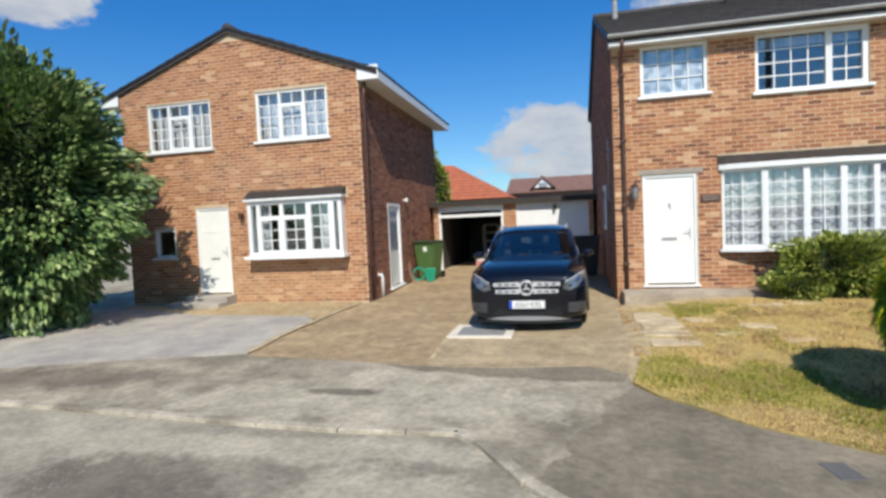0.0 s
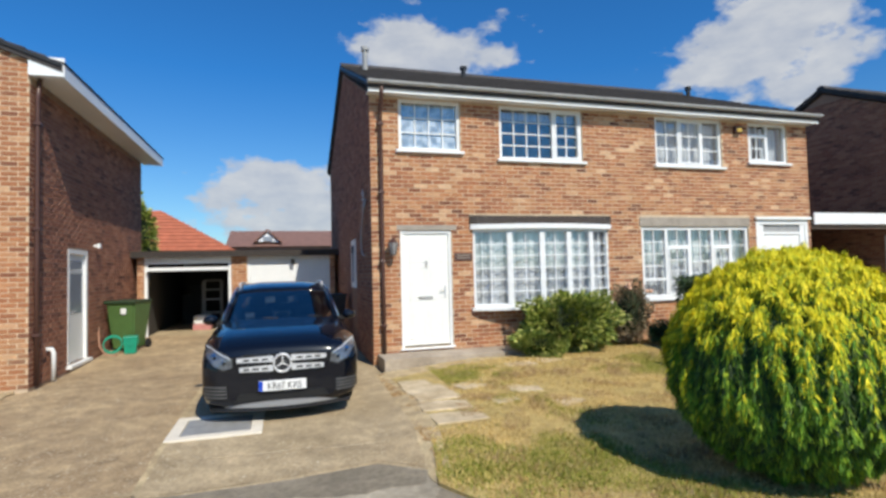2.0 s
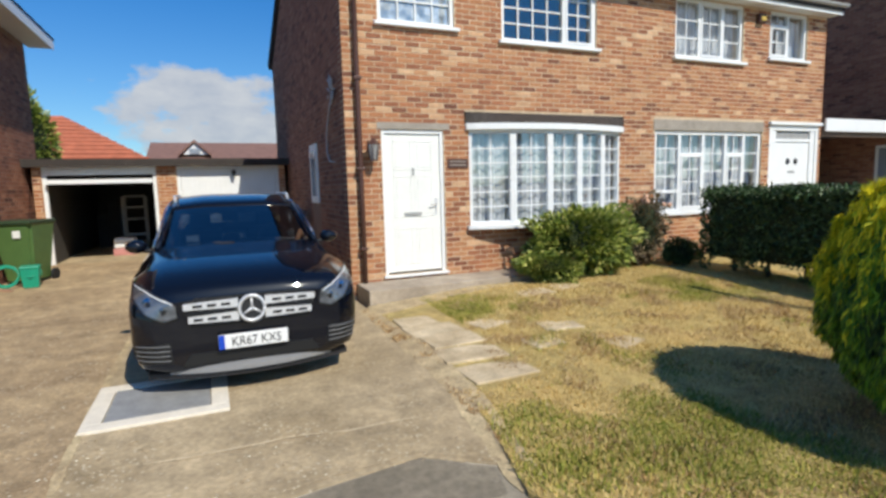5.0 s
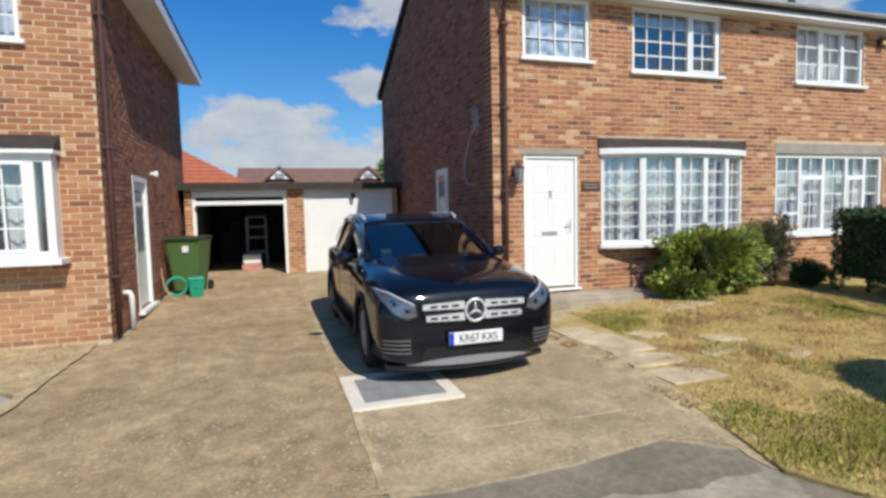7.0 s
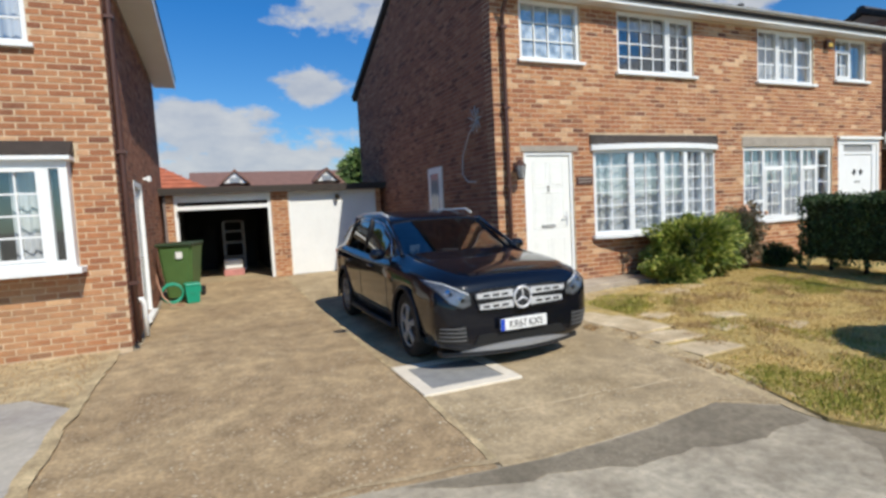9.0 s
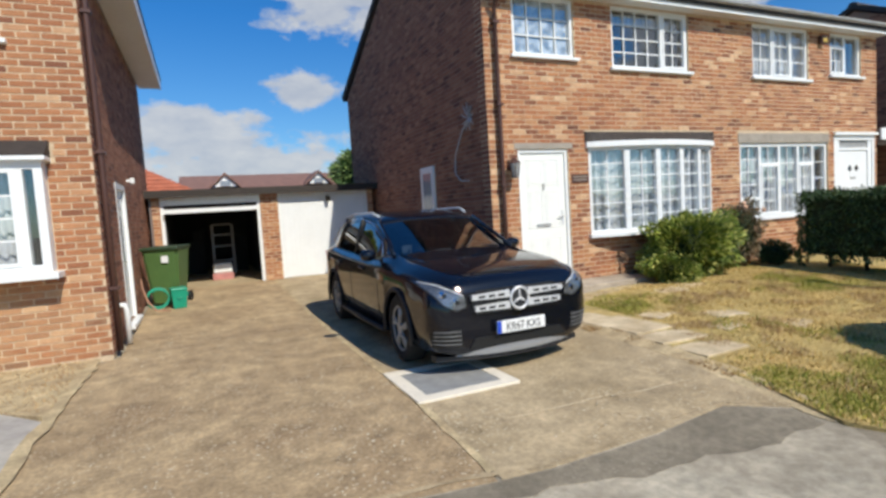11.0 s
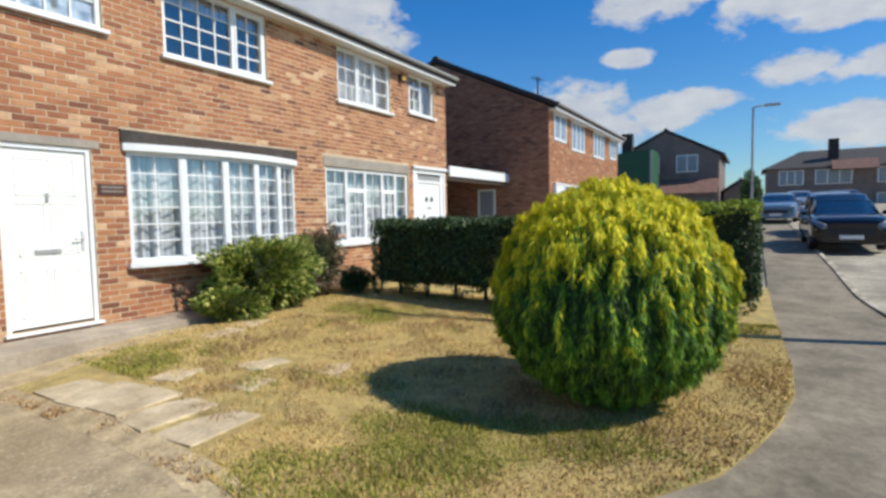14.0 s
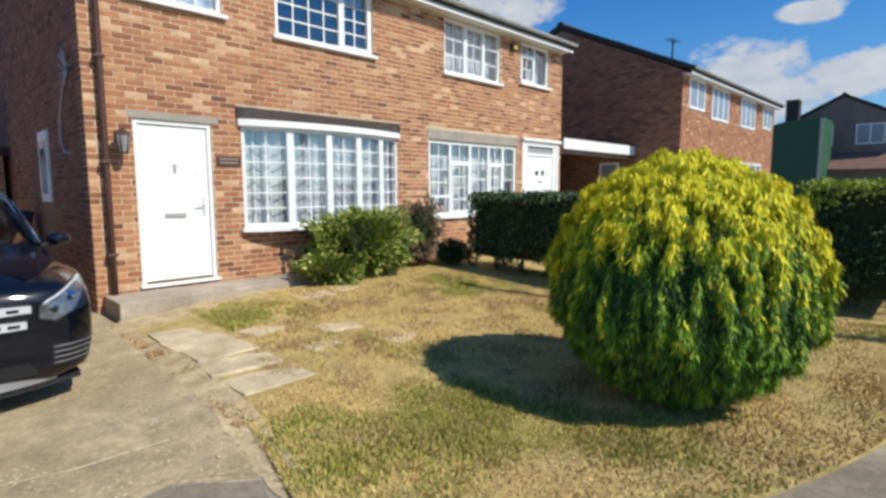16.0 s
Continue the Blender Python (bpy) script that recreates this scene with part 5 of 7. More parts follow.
# ---- garages ----
def garages():
    g = thing("garage_block", "low flat-roofed brick garage pair, one white door open, one shut", "garage", (0, 0, 0))
    Y, zf = 15.8, 0.10
    ops = [(-4.02, -1.98, -0.1, 2.16), (-1.58, 0.56, -0.1, 2.16)]
    for a, b in ((-4.18, -4.02), (-1.98, -1.58), (0.56, 0.70)):
        w = part("pier", box(a, b, Y, Y + 0.2, -0.1, 2.16), "mortar", g)
    lay_bricks(-4.18, 0.70, 0.1, 2.12, Y, -1, ops, "y", w, seed=21)
    # inner walls painted near-black to stand for the unlit garage
    part("wall", box(-4.18, -4.0, Y + 0.2, Y + 5.4, -0.1, 2.16), "room_shade", g)
    part("wall", box(-1.90, -1.70, Y + 0.2, Y + 5.4, -0.1, 2.16), "room_shade", g)
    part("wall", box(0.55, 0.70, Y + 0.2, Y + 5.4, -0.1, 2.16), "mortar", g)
    part("wall", box(-4.18, 0.70, Y + 5.4, Y + 5.6, -0.1, 2.16), "room_shade", g)
    part("roof", box(-4.35, 0.85, Y - 0.16, Y + 5.7, 2.165, 2.24), "felt", g, "black felt roof")
    part("fascia", box(-4.37, 0.87, Y - 0.19, Y - 0.162, 2.11, 2.27), "canopy", g, "dark fascia board")
    part("floor", box(-3.98, 0.55, Y + 0.02, Y + 5.38, -0.05, 0.125), "drive_pale", g)
    for k, (a, b) in enumerate(((-4.02, -1.98), (-1.58, 0.56))):
        d = new("garage_door")
        d.parent = g
        f = box(a, a + 0.07, Y + 0.02, Y + 0.1, 0.125, 2.16)
        box(b - 0.07, b, Y + 0.02, Y + 0.1, 0.125, 2.16, bm=f)
        box(a + 0.07, b - 0.07, Y + 0.02, Y + 0.1, 2.06, 2.16, bm=f)
        part("door_frame", f, "upvc", d)
        if k:
            part("door_leaf", box(a + 0.075, b - 0.075, Y + 0.035, Y + 0.06, 0.135, 2.055), "upvc", d)
            for i in range(18):
                x = a + 0.12 + i * (b - a - 0.24) / 18
                part("rib", box(x, x + 0.07, Y + 0.031, Y + 0.036, 0.16, 1.86, 0.002), "upvc", d)
            part("rail", box(a + 0.075, b - 0.075, Y + 0.02, Y + 0.04, 1.90, 1.93), "upvc", d)
        else:
            # door swung up under the roof
            part("door_leaf", box(a + 0.075, b - 0.075, Y - 0.10, Y + 1.6, 1.80, 1.83), "upvc", d)
            part("door_edge", box(a + 0.075, b - 0.075, Y - 0.13, Y - 0.102, 1.77, 1.86), "upvc", d)
            part("door_head", box(a + 0.07, b - 0.07, Y + 0.03, Y + 0.06, 1.95, 2.055), "upvc", d)


garages()
gl = thing("garage_lamp", "small dark lamp on the head of the shut garage door", "wall lamp", (-0.42, 15.8, 1.96))
part("back_plate", box(-0.04, 0.04, 0.0, 0.018, -0.06, 0.06, 0.004), "black", gl)
part("arm", tube([(0, 0, 0.03), (0, -0.06, 0.06), (0, -0.10, 0.04)], 0.012, 6), "black", gl)
part("head", cyl(0.035, 0.10, 10, 0.055, Matrix.Translation((0, -0.10, -0.02))), "black", gl)
sh = thing("shelf_unit", "grey metal shelf unit standing in the dark open garage", "shelf unit", (-2.75, 18.6, 0.125))
for x in (-0.25, 0.25):
    for y in (-0.18, 0.18):
        part("upright", box(x - 0.03, x + 0.03, y - 0.02, y + 0.02, 0, 1.35), "lid", sh)
for z in (0.35, 0.75, 1.05, 1.33):
    part("shelf", box(-0.22, 0.22, -0.2, 0.2, z, z + 0.05), "lid", sh)
tb = thing("tool_box", "faded pink and pale box on the garage floor", "box", (-2.85, 17.2, 0.125))
part("body", box(-0.24, 0.24, -0.2, 0.2, 0, 0.16, 0.01), "toolbox", tb)
part("lid", box(-0.22, 0.22, -0.19, 0.19, 0.162, 0.40, 0.04), "plate", tb)
for x, z in ((-3.6, 0.9), (-3.35, 1.2), (-2.25, 1.0)):
    solid("storage_box", "dark storage box stacked in the garage", "box", box(-0.15, 0.15, -0.2, 0.2, 0, z, 0.01), "seat", (x, 19.6, 0.125))


def wheelie_bin():
    b = thing("wheelie_bin", "dark green wheeled bin against the side wall near the garage", "bin", (-3.86, 13.75, gz(-3.9, 13.7) + 0.006), -14)
    secs = []
    for z, w, d in ((0.06, 0.21, 0.26), (0.5, 0.255, 0.31), (0.96, 0.29, 0.36), (1.0, 0.305, 0.375)):
        secs.append([(x, y, z) for x, y in ((-w, -d), (w, -d), (w, d), (-w, d))])
    bm = loft(secs)
    bmesh.ops.bevel(bm, geom=[e for e in bm.edges if abs((e.verts[0].co - e.verts[1].co).z) > 0.02], offset=0.04, segments=3, affect="EDGES")
    part("body", bm, "bin", b)
    part("lid", box(-0.315, 0.315, -0.41, 0.39, 1.002, 1.06, 0.02), "bin_lid", b, "dark green lid")
    part("handle", tube([(-0.25, 0.41, 1.0), (0.25, 0.41, 1.0)], 0.015), "bin_lid", b)
    part("sticker", box(0.02, 0.13, -0.372, -0.362, 0.78, 0.90), "plate", b, "white sticker")
    for x in (-0.27, 0.27):
        part("wheel", cyl(0.10, 0.05, 16, m=Matrix.Translation((x, 0.27, 0.10)) @ Matrix.Rotation(radians(90), 4, "Y")), "tyre", b)


wheelie_bin()
cd = thing("food_caddy", "small bright green lidded caddy by the bin", "caddy", (-3.70, 13.22, gz(-3.7, 13.2) + 0.012), 8)
part("body", loft([[(-0.10, -0.11, 0), (0.10, -0.11, 0), (0.10, 0.11, 0), (-0.10, 0.11, 0)], [(-0.125, -0.135, 0.3), (0.125, -0.135, 0.3), (0.125, 0.135, 0.3), (-0.125, 0.135, 0.3)]]), "teal", cd)
part("lid", box(-0.135, 0.135, -0.145, 0.145, 0.3, 0.35, 0.015), "teal", cd)
part("handle", tube([(-0.13, 0, 0.3), (-0.14, -0.03, 0.2), (0, -0.17, 0.18), (0.14, -0.03, 0.2), (0.13, 0, 0.3)], 0.008, 6), "teal", cd)
hs = thing("hose_reel", "coiled green hose with a terracotta-coloured tail beside the caddy", "hose", (-4.02, 13.1, gz(-4, 13.1) + 0.012))
ring = []
for i in range(90):
    a = i * 0.35
    ring.append((0.17 * math.cos(a), 0.08 + 0.10 * math.sin(a) * 0.5, 0.18 + 0.16 * math.sin(a) + 0.0005 * i))
part("coil", tube(ring, 0.012, 6), "teal", hs)
part("tail", tube([(-0.22, 0.0, 0.55), (-0.2, -0.1, 0.42), (-0.12, -0.3, 0.2), (0.0, -0.38, 0.06), (0.2, -0.36, 0.03)], 0.016, 6), "hose", hs)


def side_gate():
    f = thing("board_gate", "weathered boarded gate between the house and the garage", "gate", (0.86, 15.6, gz(0.9, 15.6)))
    for i in range(9):
        part("board", box(0.02 + i * 0.15, 0.155 + i * 0.15, 0, 0.02, 0.03, 1.75 + 0.02 * (i % 2), 0.003), "fence", f)
    for z in (0.4, 1.4):
        part("rail", box(0, 1.36, 0.022, 0.06, z, z + 0.09), "fence", f)


side_gate()
bb = thing("wheelie_bin", "black wheeled bin in the shade of the side wall", "bin", (0.35, 13.3, gz(0.4, 13.3) + 0.012), -90)
part("body", loft([[(-w, -d, z), (w, -d, z), (w, d, z), (-w, d, z)] for z, w, d in ((0.06, 0.21, 0.25), (1.0, 0.28, 0.34))]), "trim", bb)
part("lid", box(-0.30, 0.30, -0.37, 0.36, 1.002, 1.06, 0.02), "trim", bb)


# ---- cars ----
def refine(rows, n):
    """Rows of numbers with smooth steps put between them."""
    out = []
    for i in range(len(rows) - 1):
        p = [rows[max(0, min(len(rows) - 1, i + j))] for j in (-1, 0, 1, 2)]
        for q in range(n):
            t = q / n
            out.append(tuple(0.5 * (2 * b + (c - a) * t + (2 * a - 5 * b + 4 * c - d) * t * t + (3 * b - a - 3 * c + d) * t ** 3) for a, b, c, d in zip(*p)))
    out.append(tuple(rows[-1]))
    return out


def skin(body, x, z, y0):
    """Where the front of a body is met at (x, z), and its normal."""
    for back in (0.0, 0.01, 0.02, 0.035, 0.05):
        hit, place, normal, _ = body.ray_cast((x * (1 - back), y0 - 1.0, z - back * 0.5), (0, 1, 0))
        if hit and place.y < y0 + 0.9:
            return place, normal
    return Vector((x, y0 + 0.3, z)), Vector((0, -1, 0))


def onto(body, outline, y0, lift):
    """A thin patch with an (x, z) outline, laid on the front of a body."""
    bm = bmesh.new()
    bm.faces.new([bm.verts.new((x, 0, z)) for x, z in outline])
    for axis in (0, 2):
        lo, hi = min(p[axis // 2] for p in outline), max(p[axis // 2] for p in outline)
        k = math.ceil(lo / 0.025)
        while k * 0.025 < hi:
            co, no = [0, 0, 0], [0, 0, 0]
            co[axis], no[axis] = k * 0.025, 1
            bmesh.ops.bisect_plane(bm, geom=bm.verts[:] + bm.edges[:] + bm.faces[:], plane_co=co, plane_no=no)
            k += 1
    for v in bm.verts:
        p, n = skin(body, v.co.x, v.co.z, y0)
        v.co = p + n * lift
    bmesh.ops.recalc_face_normals(bm, faces=bm.faces)
    for f in bm.faces:
        f.smooth = True
    return bm


def along(body, line, y0, r, lift=0.006):
    """A thin strip along an (x, z) line on the front of a body."""
    pts = []
    for (x1, z1), (x2, z2) in zip(line, line[1:]):
        for i in range(4):
            p, n = skin(body, x1 + (x2 - x1) * i / 4, z1 + (z2 - z1) * i / 4, y0)
            pts.append(p + n * lift)
    p, n = skin(body, *line[-1], y0)
    return tube(pts + [p + n * lift + Vector((0, 0.0005, 0))], r, 6)


def car(label, paint, at, rz, L=4.42, W=1.80, H=1.49, detail=False, wells=True):
    """Nose towards -y; the ground at z 0; the middle at the origin."""
    c = thing("car", label, "car", at, rz)
    h = W / 2
    y0 = -L / 2

    def ring(y, zb, zs, zt, wb, ws, wt, n=0):
        """bottom, sill, shoulder and deck."""
        half = [(wb * 0.80, zb), (wb, zb + 0.06), (ws, zb + (zs - zb) * 0.45), (ws, zs - 0.10), (ws * 0.985, zs - 0.02), (wt, zt - 0.015), (wt * 0.85, zt), (wt * 0.4, zt + 0.012)]
        return [(x, y, z) for x, z in half] + [(-x, y, z) for x, z in half[::-1]]

    S = [  # y, bottom, shoulder, deck, half-widths
        (0.0, 0.25, 0.62, 0.74, 0.64, 0.70, 0.60), (0.04, 0.21, 0.70, 0.81, 0.74, 0.79, 0.64), (0.12, 0.19, 0.76, 0.86, 0.81, 0.865, 0.67),
        (0.30, 0.19, 0.82, 0.92, 0.86, h - 0.015, 0.70), (0.60, 0.19, 0.88, 0.965, 0.87, h, 0.72), (1.0, 0.19, 0.90, 1.00, 0.87, h, 0.74),
        (1.32, 0.19, 0.93, 1.03, 0.87, h, 0.76), (1.8, 0.19, 0.95, 0.99, 0.87, h, 0.80), (2.6, 0.19, 0.97, 1.00, 0.87, h, 0.80),
        (3.4, 0.20, 1.0, 1.03, 0.87, h, 0.79), (3.95, 0.22, 1.01, 1.05, 0.86, h - 0.01, 0.76), (4.25, 0.26, 0.96, 1.02, 0.82, h - 0.06, 0.72), (4.38, 0.34, 0.86, 0.93, 0.74, h - 0.14, 0.66), (4.42, 0.42, 0.76, 0.82, 0.66, h - 0.22, 0.58)]
    k = L / 4.42
    bm = loft([ring(y0 + s[0] * k, *s[1:]) for s in refine(S, 4)])
    for f in bm.faces:
        f.smooth = len(f.verts) == 4
    wheels_y = (y0 + 0.86 * k, y0 + 3.55 * k)
    body = part("body", bm, paint, c)
    if wells:
        cut = bmesh.new()
        for wy in wheels_y:
            for s in (-1, 1):
                cyl(0.375, 0.34, 28, m=Matrix.Translation((s * (h - 0.10), wy, 0.34)) @ Matrix.Rotation(radians(90), 4, "Y"), bm=cut)
        me = bpy.data.meshes.new("cut")
        cut.to_mesh(me)
        cut.free()
        cutter = new("cut", me)
        cutter.matrix_world = c.matrix_world.copy()
        mod = body.modifiers.new("wells", "BOOLEAN")
        mod.object, mod.operation, mod.solver = cutter, "DIFFERENCE", "EXACT"
        bpy.context.view_layer.update()
        dg = bpy.context.evaluated_depsgraph_get()
        made = bpy.data.meshes.new_from_object(body.evaluated_get(dg))
        body.modifiers.clear()
        body.data = made
        bpy.data.objects.remove(cutter)
    bpy.context.view_layer.update()
    # cabin: glass band and roof
    G = [  # y, z of belt, z of top, half width at belt, half width at top
        (1.20, 1.00, 1.005, 0.74, 0.70), (1.50, 1.00, 1.15, 0.785, 0.68), (1.95, 0.97, 1.36, 0.80, 0.63), (2.15, 0.98, 1.42, 0.80, 0.62), (2.6, 0.99, H - 0.02, 0.80, 0.62),
        (3.2, 1.01, H - 0.02, 0.79, 0.61), (3.7, 1.03, 1.42, 0.77, 0.59), (4.05, 1.04, 1.30, 0.73, 0.57), (4.3, 1.0, 1.06, 0.68, 0.58)]

    def gring(s, m=0.0):
        y, zb, zt, wb, wt = s
        y = y0 + y * k
        half = [(wb, zb - 0.03), (wb - 0.01, zb + 0.02), (wt + (wb - wt) * 0.4, zb + (zt - zb) * 0.6), (wt + 0.015, zt - 0.035), (wt - 0.03, zt - 0.004), (wt * 0.5, zt + 0.018)]
        return [(x, y, z) for x, z in half] + [(-x, y, z) for x, z in half[::-1]]

    glass = loft([gring(s) for s in refine(G, 3)], caps=False)
    for f in glass.faces:
        f.smooth = True
    gl = part("window_glass", glass, "carglass", c, "tinted cabin glass")
    roof = []
    for y, zb, zt, wb, wt in refine(G, 3)[6:22]:
        yy = y0 + y * k
        half = [(wt + 0.022, zt - 0.06), (wt + 0.022, zt - 0.03), (wt - 0.03, zt + 0.003), (wt * 0.5, zt + 0.026)]
        roof.append([(x, yy, z) for x, z in half] + [(-x, yy, z) for x, z in half[::-1]])
    rb = loft(roof)
    for f in rb.faces:
        f.smooth = len(f.verts) == 4
    part("roof", rb, paint, c)
    for s in (-1, 1):
        part("windscreen_pillar", tube([(s * 0.745, y0 + 1.22 * k, 1.01), (s * 0.695, y0 + 1.55 * k, 1.18), (s * 0.652, y0 + 1.98 * k, 1.375)], 0.028, 6), paint, c)
        part("door_pillar", tube([(s * 0.775, y0 + 2.62 * k, 1.0), (s * 0.70, y0 + 2.6 * k, 1.3), (s * 0.635, y0 + 2.6 * k, H - 0.05)], 0.03, 6), "trim", c)
        part("rear_pillar", tube([(s * 0.745, y0 + 3.65 * k, 1.03), (s * 0.66, y0 + 3.55 * k, 1.3), (s * 0.62, y0 + 3.5 * k, H - 0.06)], 0.04, 6), paint, c)
        if detail:
            pts = [(s * 0.80, y0 + 1.45 * k, 1.005), (s * 0.735, y0 + 1.6 * k, 1.19), (s * 0.70, y0 + 2.0 * k, 1.355), (s * 0.675, y0 + 2.6 * k, H - 0.06), (s * 0.665, y0 + 3.2 * k, H - 0.07), (s * 0.69, y0 + 3.75 * k, 1.3), (s * 0.75, y0 + 3.95 * k, 1.12)]
            part("window_trim", tube(pts, 0.008, 6), "chrome", c, "bright chrome window line")
            rail = [(s * 0.60, y0 + 2.1 * k, H - 0.05), (s * 0.62, y0 + 2.3 * k, H - 0.0), (s * 0.62, y0 + 3.2 * k, H + 0.0), (s * 0.60, y0 + 3.65 * k, H - 0.05), (s * 0.59, y0 + 3.8 * k, H - 0.12)]
            part("roof_rail", tube(rail, 0.014, 6), "silver", c)
        m = new("mirror")
        m.parent = c
        hb = bmesh.new()
        bmesh.ops.create_uvsphere(hb, u_segments=12, v_segments=8, radius=1, matrix=Matrix.Translation((s * (h + 0.06), y0 + 1.52 * k, 1.03)) @ Matrix.Diagonal((0.10, 0.065, 0.065, 1)))
        part("mirror_shell", hb, paint, m, smooth=True)
        part("mirror_arm", tube([(s * 0.80, y0 + 1.5 * k, 0.98), (s * (h + 0.0), y0 + 1.52 * k, 0.99)], 0.018, 6), "trim", m)
    cab = bmesh.new()
    for y, w in ((2.05, 0.24), (3.05, 0.6)):
        for x in ((-0.38, 0.38) if w < 0.5 else (0,)):
            box(x - w, x + w, y0 + (y + 0.45) * k, y0 + (y + 0.57) * k, 0.5, 1.12, 0.04, bm=cab)
            box(x - 0.12, x + 0.12, y0 + (y + 0.47) * k, y0 + (y + 0.55) * k, 1.13, 1.28, 0.03, bm=cab)
    part("seats", cab, "seat", c)
    part("dashboard", box(-0.7, 0.7, y0 + 1.35 * k, y0 + 1.75 * k, 0.80, 1.0, 0.04), "seat", c)
    st = tube([(0.38 + 0.17 * math.cos(a), y0 + (1.85 + 0.04 * math.sin(a)) * k, 1.0 + 0.16 * math.sin(a)) for a in (2 * math.pi * i / 20 for i in range(21))], 0.014, 6)
    part("steering_wheel", st, "trim", c)
    for wy in wheels_y:
        for s in (-1, 1):
            w = new("wheel")
            w.parent = c
            w.location = (s * (h - 0.12), wy, 0.335)
            prof = [(0.225, -0.10), (0.30, -0.105), (0.328, -0.085), (0.335, -0.03), (0.335, 0.03), (0.328, 0.085), (0.30, 0.105), (0.225, 0.10)]
            t = bmesh.new()
            n = 32
            rings = [[t.verts.new((x, r * math.cos(a), r * math.sin(a))) for r, x in prof] for a in (2 * math.pi * i / n for i in range(n))]
            for i in range(n):
                for j in range(len(prof)):
                    t.faces.new((rings[i][j], rings[(i + 1) % n][j], rings[(i + 1) % n][(j + 1) % len(prof)], rings[i][(j + 1) % len(prof)]))
            bmesh.ops.recalc_face_normals(t, faces=t.faces)
            part("tyre", t, "tyre", w, smooth=True)
            r = cyl(0.228, 0.03, 28, m=Matrix.Translation((s * 0.02, 0, 0)) @ Matrix.Rotation(radians(90), 4, "Y"))
            part("hub", r, "trim", w)
            sp = bmesh.new()
            for i in range(5):
                a = 2 * math.pi * i / 5 + 0.3
                for da in (-0.12, 0.12):
                    p = Vector((s * 0.085, 0.05 * math.cos(a), 0.05 * math.sin(a)))
                    q = Vector((s * 0.075, 0.215 * math.cos(a + da), 0.215 * math.sin(a + da)))
                    tube([p, q], 0.018, 6, bm=sp)
            tube([(s * 0.08, 0.218 * math.cos(a), 0.218 * math.sin(a)) for a in (2 * math.pi * i / 28 for i in range(29))], 0.014, 6, bm=sp)
            cyl(0.06, 0.03, 16, m=Matrix.Translation((s * 0.085, 0, 0)) @ Matrix.Rotation(radians(90), 4, "Y"), bm=sp)
            part("rim", sp, "lid", w, smooth=False)
            if detail:
                arch = tube([(s * (h + 0.002), wy + 0.385 * math.cos(a), 0.34 + 0.385 * math.sin(a)) for a in (math.pi * (-0.08 + 1.16 * i / 18) for i in range(19))], 0.02, 6)
                part("arch_trim", arch, "trim", c)
    # lights
    for s in (-1, 1):
        hl = new("headlight")
        hl.parent = c
        out = [(s * x, z) for x, z in ((0.53, 0.625), (0.63, 0.60), (0.74, 0.655), (0.835, 0.77), (0.865, 0.845), (0.78, 0.835), (0.64, 0.775), (0.54, 0.715))]
        part("lamp_back", onto(body, out, y0, 0.004), "lampback", hl, "grey lamp housing")
        part("lamp_shell", onto(body, out, y0, 0.016), "lens", hl, "clear lamp lens")
        part("lamp_rim", along(body, out + out[:1], y0, 0.007), "ink", hl)
        for x, z, r in ((0.625, 0.675, 0.048), (0.725, 0.735, 0.048)):
            y = skin(body, s * x, z, y0)[0].y
            part("lamp_reflector", cyl(r, 0.03, 18, r * 0.45, Matrix.Translation((s * x, y + 0.004, z)) @ Matrix.Rotation(radians(90), 4, "X")), "chrome", hl)
            part("lamp_bulb", cyl(r * 0.42, 0.036, 12, m=Matrix.Translation((s * x, y + 0.001, z)) @ Matrix.Rotation(radians(90), 4, "X")), "ink", hl)
        part("daylight_strip", along(body, [(s * x, z) for x, z in ((0.56, 0.72), (0.65, 0.765), (0.75, 0.812), (0.84, 0.832))], y0, 0.006, 0.012), "plate", hl)
        tl = loft([[(s * x, y0 + y * k, z) for x, y, z in ((0.60, 4.40, 0.80), (0.84, 4.22, 0.84), (0.85, 4.18, 0.97), (0.60, 4.38, 0.93))],
                   [(s * x, y0 + y * k, z) for x, y, z in ((0.58, 4.30, 0.80), (0.80, 4.12, 0.84), (0.80, 4.10, 0.97), (0.58, 4.28, 0.93))]])
        part("tail_light", tl, "red", c)
    if not detail:
        part("grille", box(-0.5, 0.5, y0 - 0.012, y0 + 0.04, 0.45, 0.62, 0.01), "trim", c)
        part("number_plate", box(-0.26, 0.26, y0 - 0.03, y0 - 0.014, 0.34, 0.44, 0.004), "plate", c)
        return c
    # the radiator grille: dark opening, two bright louvres and a round badge
    g = new("grille")
    g.parent = c
    part("grille_mesh", prism([(-0.51, 0.71), (-0.44, 0.54), (0.44, 0.54), (0.51, 0.71), (0.40, 0.755), (-0.40, 0.755)], y0 - 0.012, y0 + 0.05), "ink", g)
    for z, w0 in ((0.70, 0.49), (0.60, 0.46)):
        for s in (-1, 1):
            m = prism([(s * 0.10, z - 0.032), (s * w0, z - 0.022), (s * w0, z + 0.022), (s * 0.10, z + 0.034)], y0 - 0.045, y0 - 0.015)
            part("louvre", m, "silver", g, "bright silver louvre")
            for j in range(3):
                x = s * (0.19 + j * 0.10)
                part("louvre_slot", box(x - 0.033, x + 0.033, y0 - 0.048, y0 - 0.044, z - 0.010, z + 0.010), "ink", g)
    part("badge_ring", tube([(0.095 * math.cos(a), y0 - 0.052, 0.652 + 0.095 * math.sin(a)) for a in (2 * math.pi * i / 32 for i in range(33))], 0.013, 8), "silver", g)
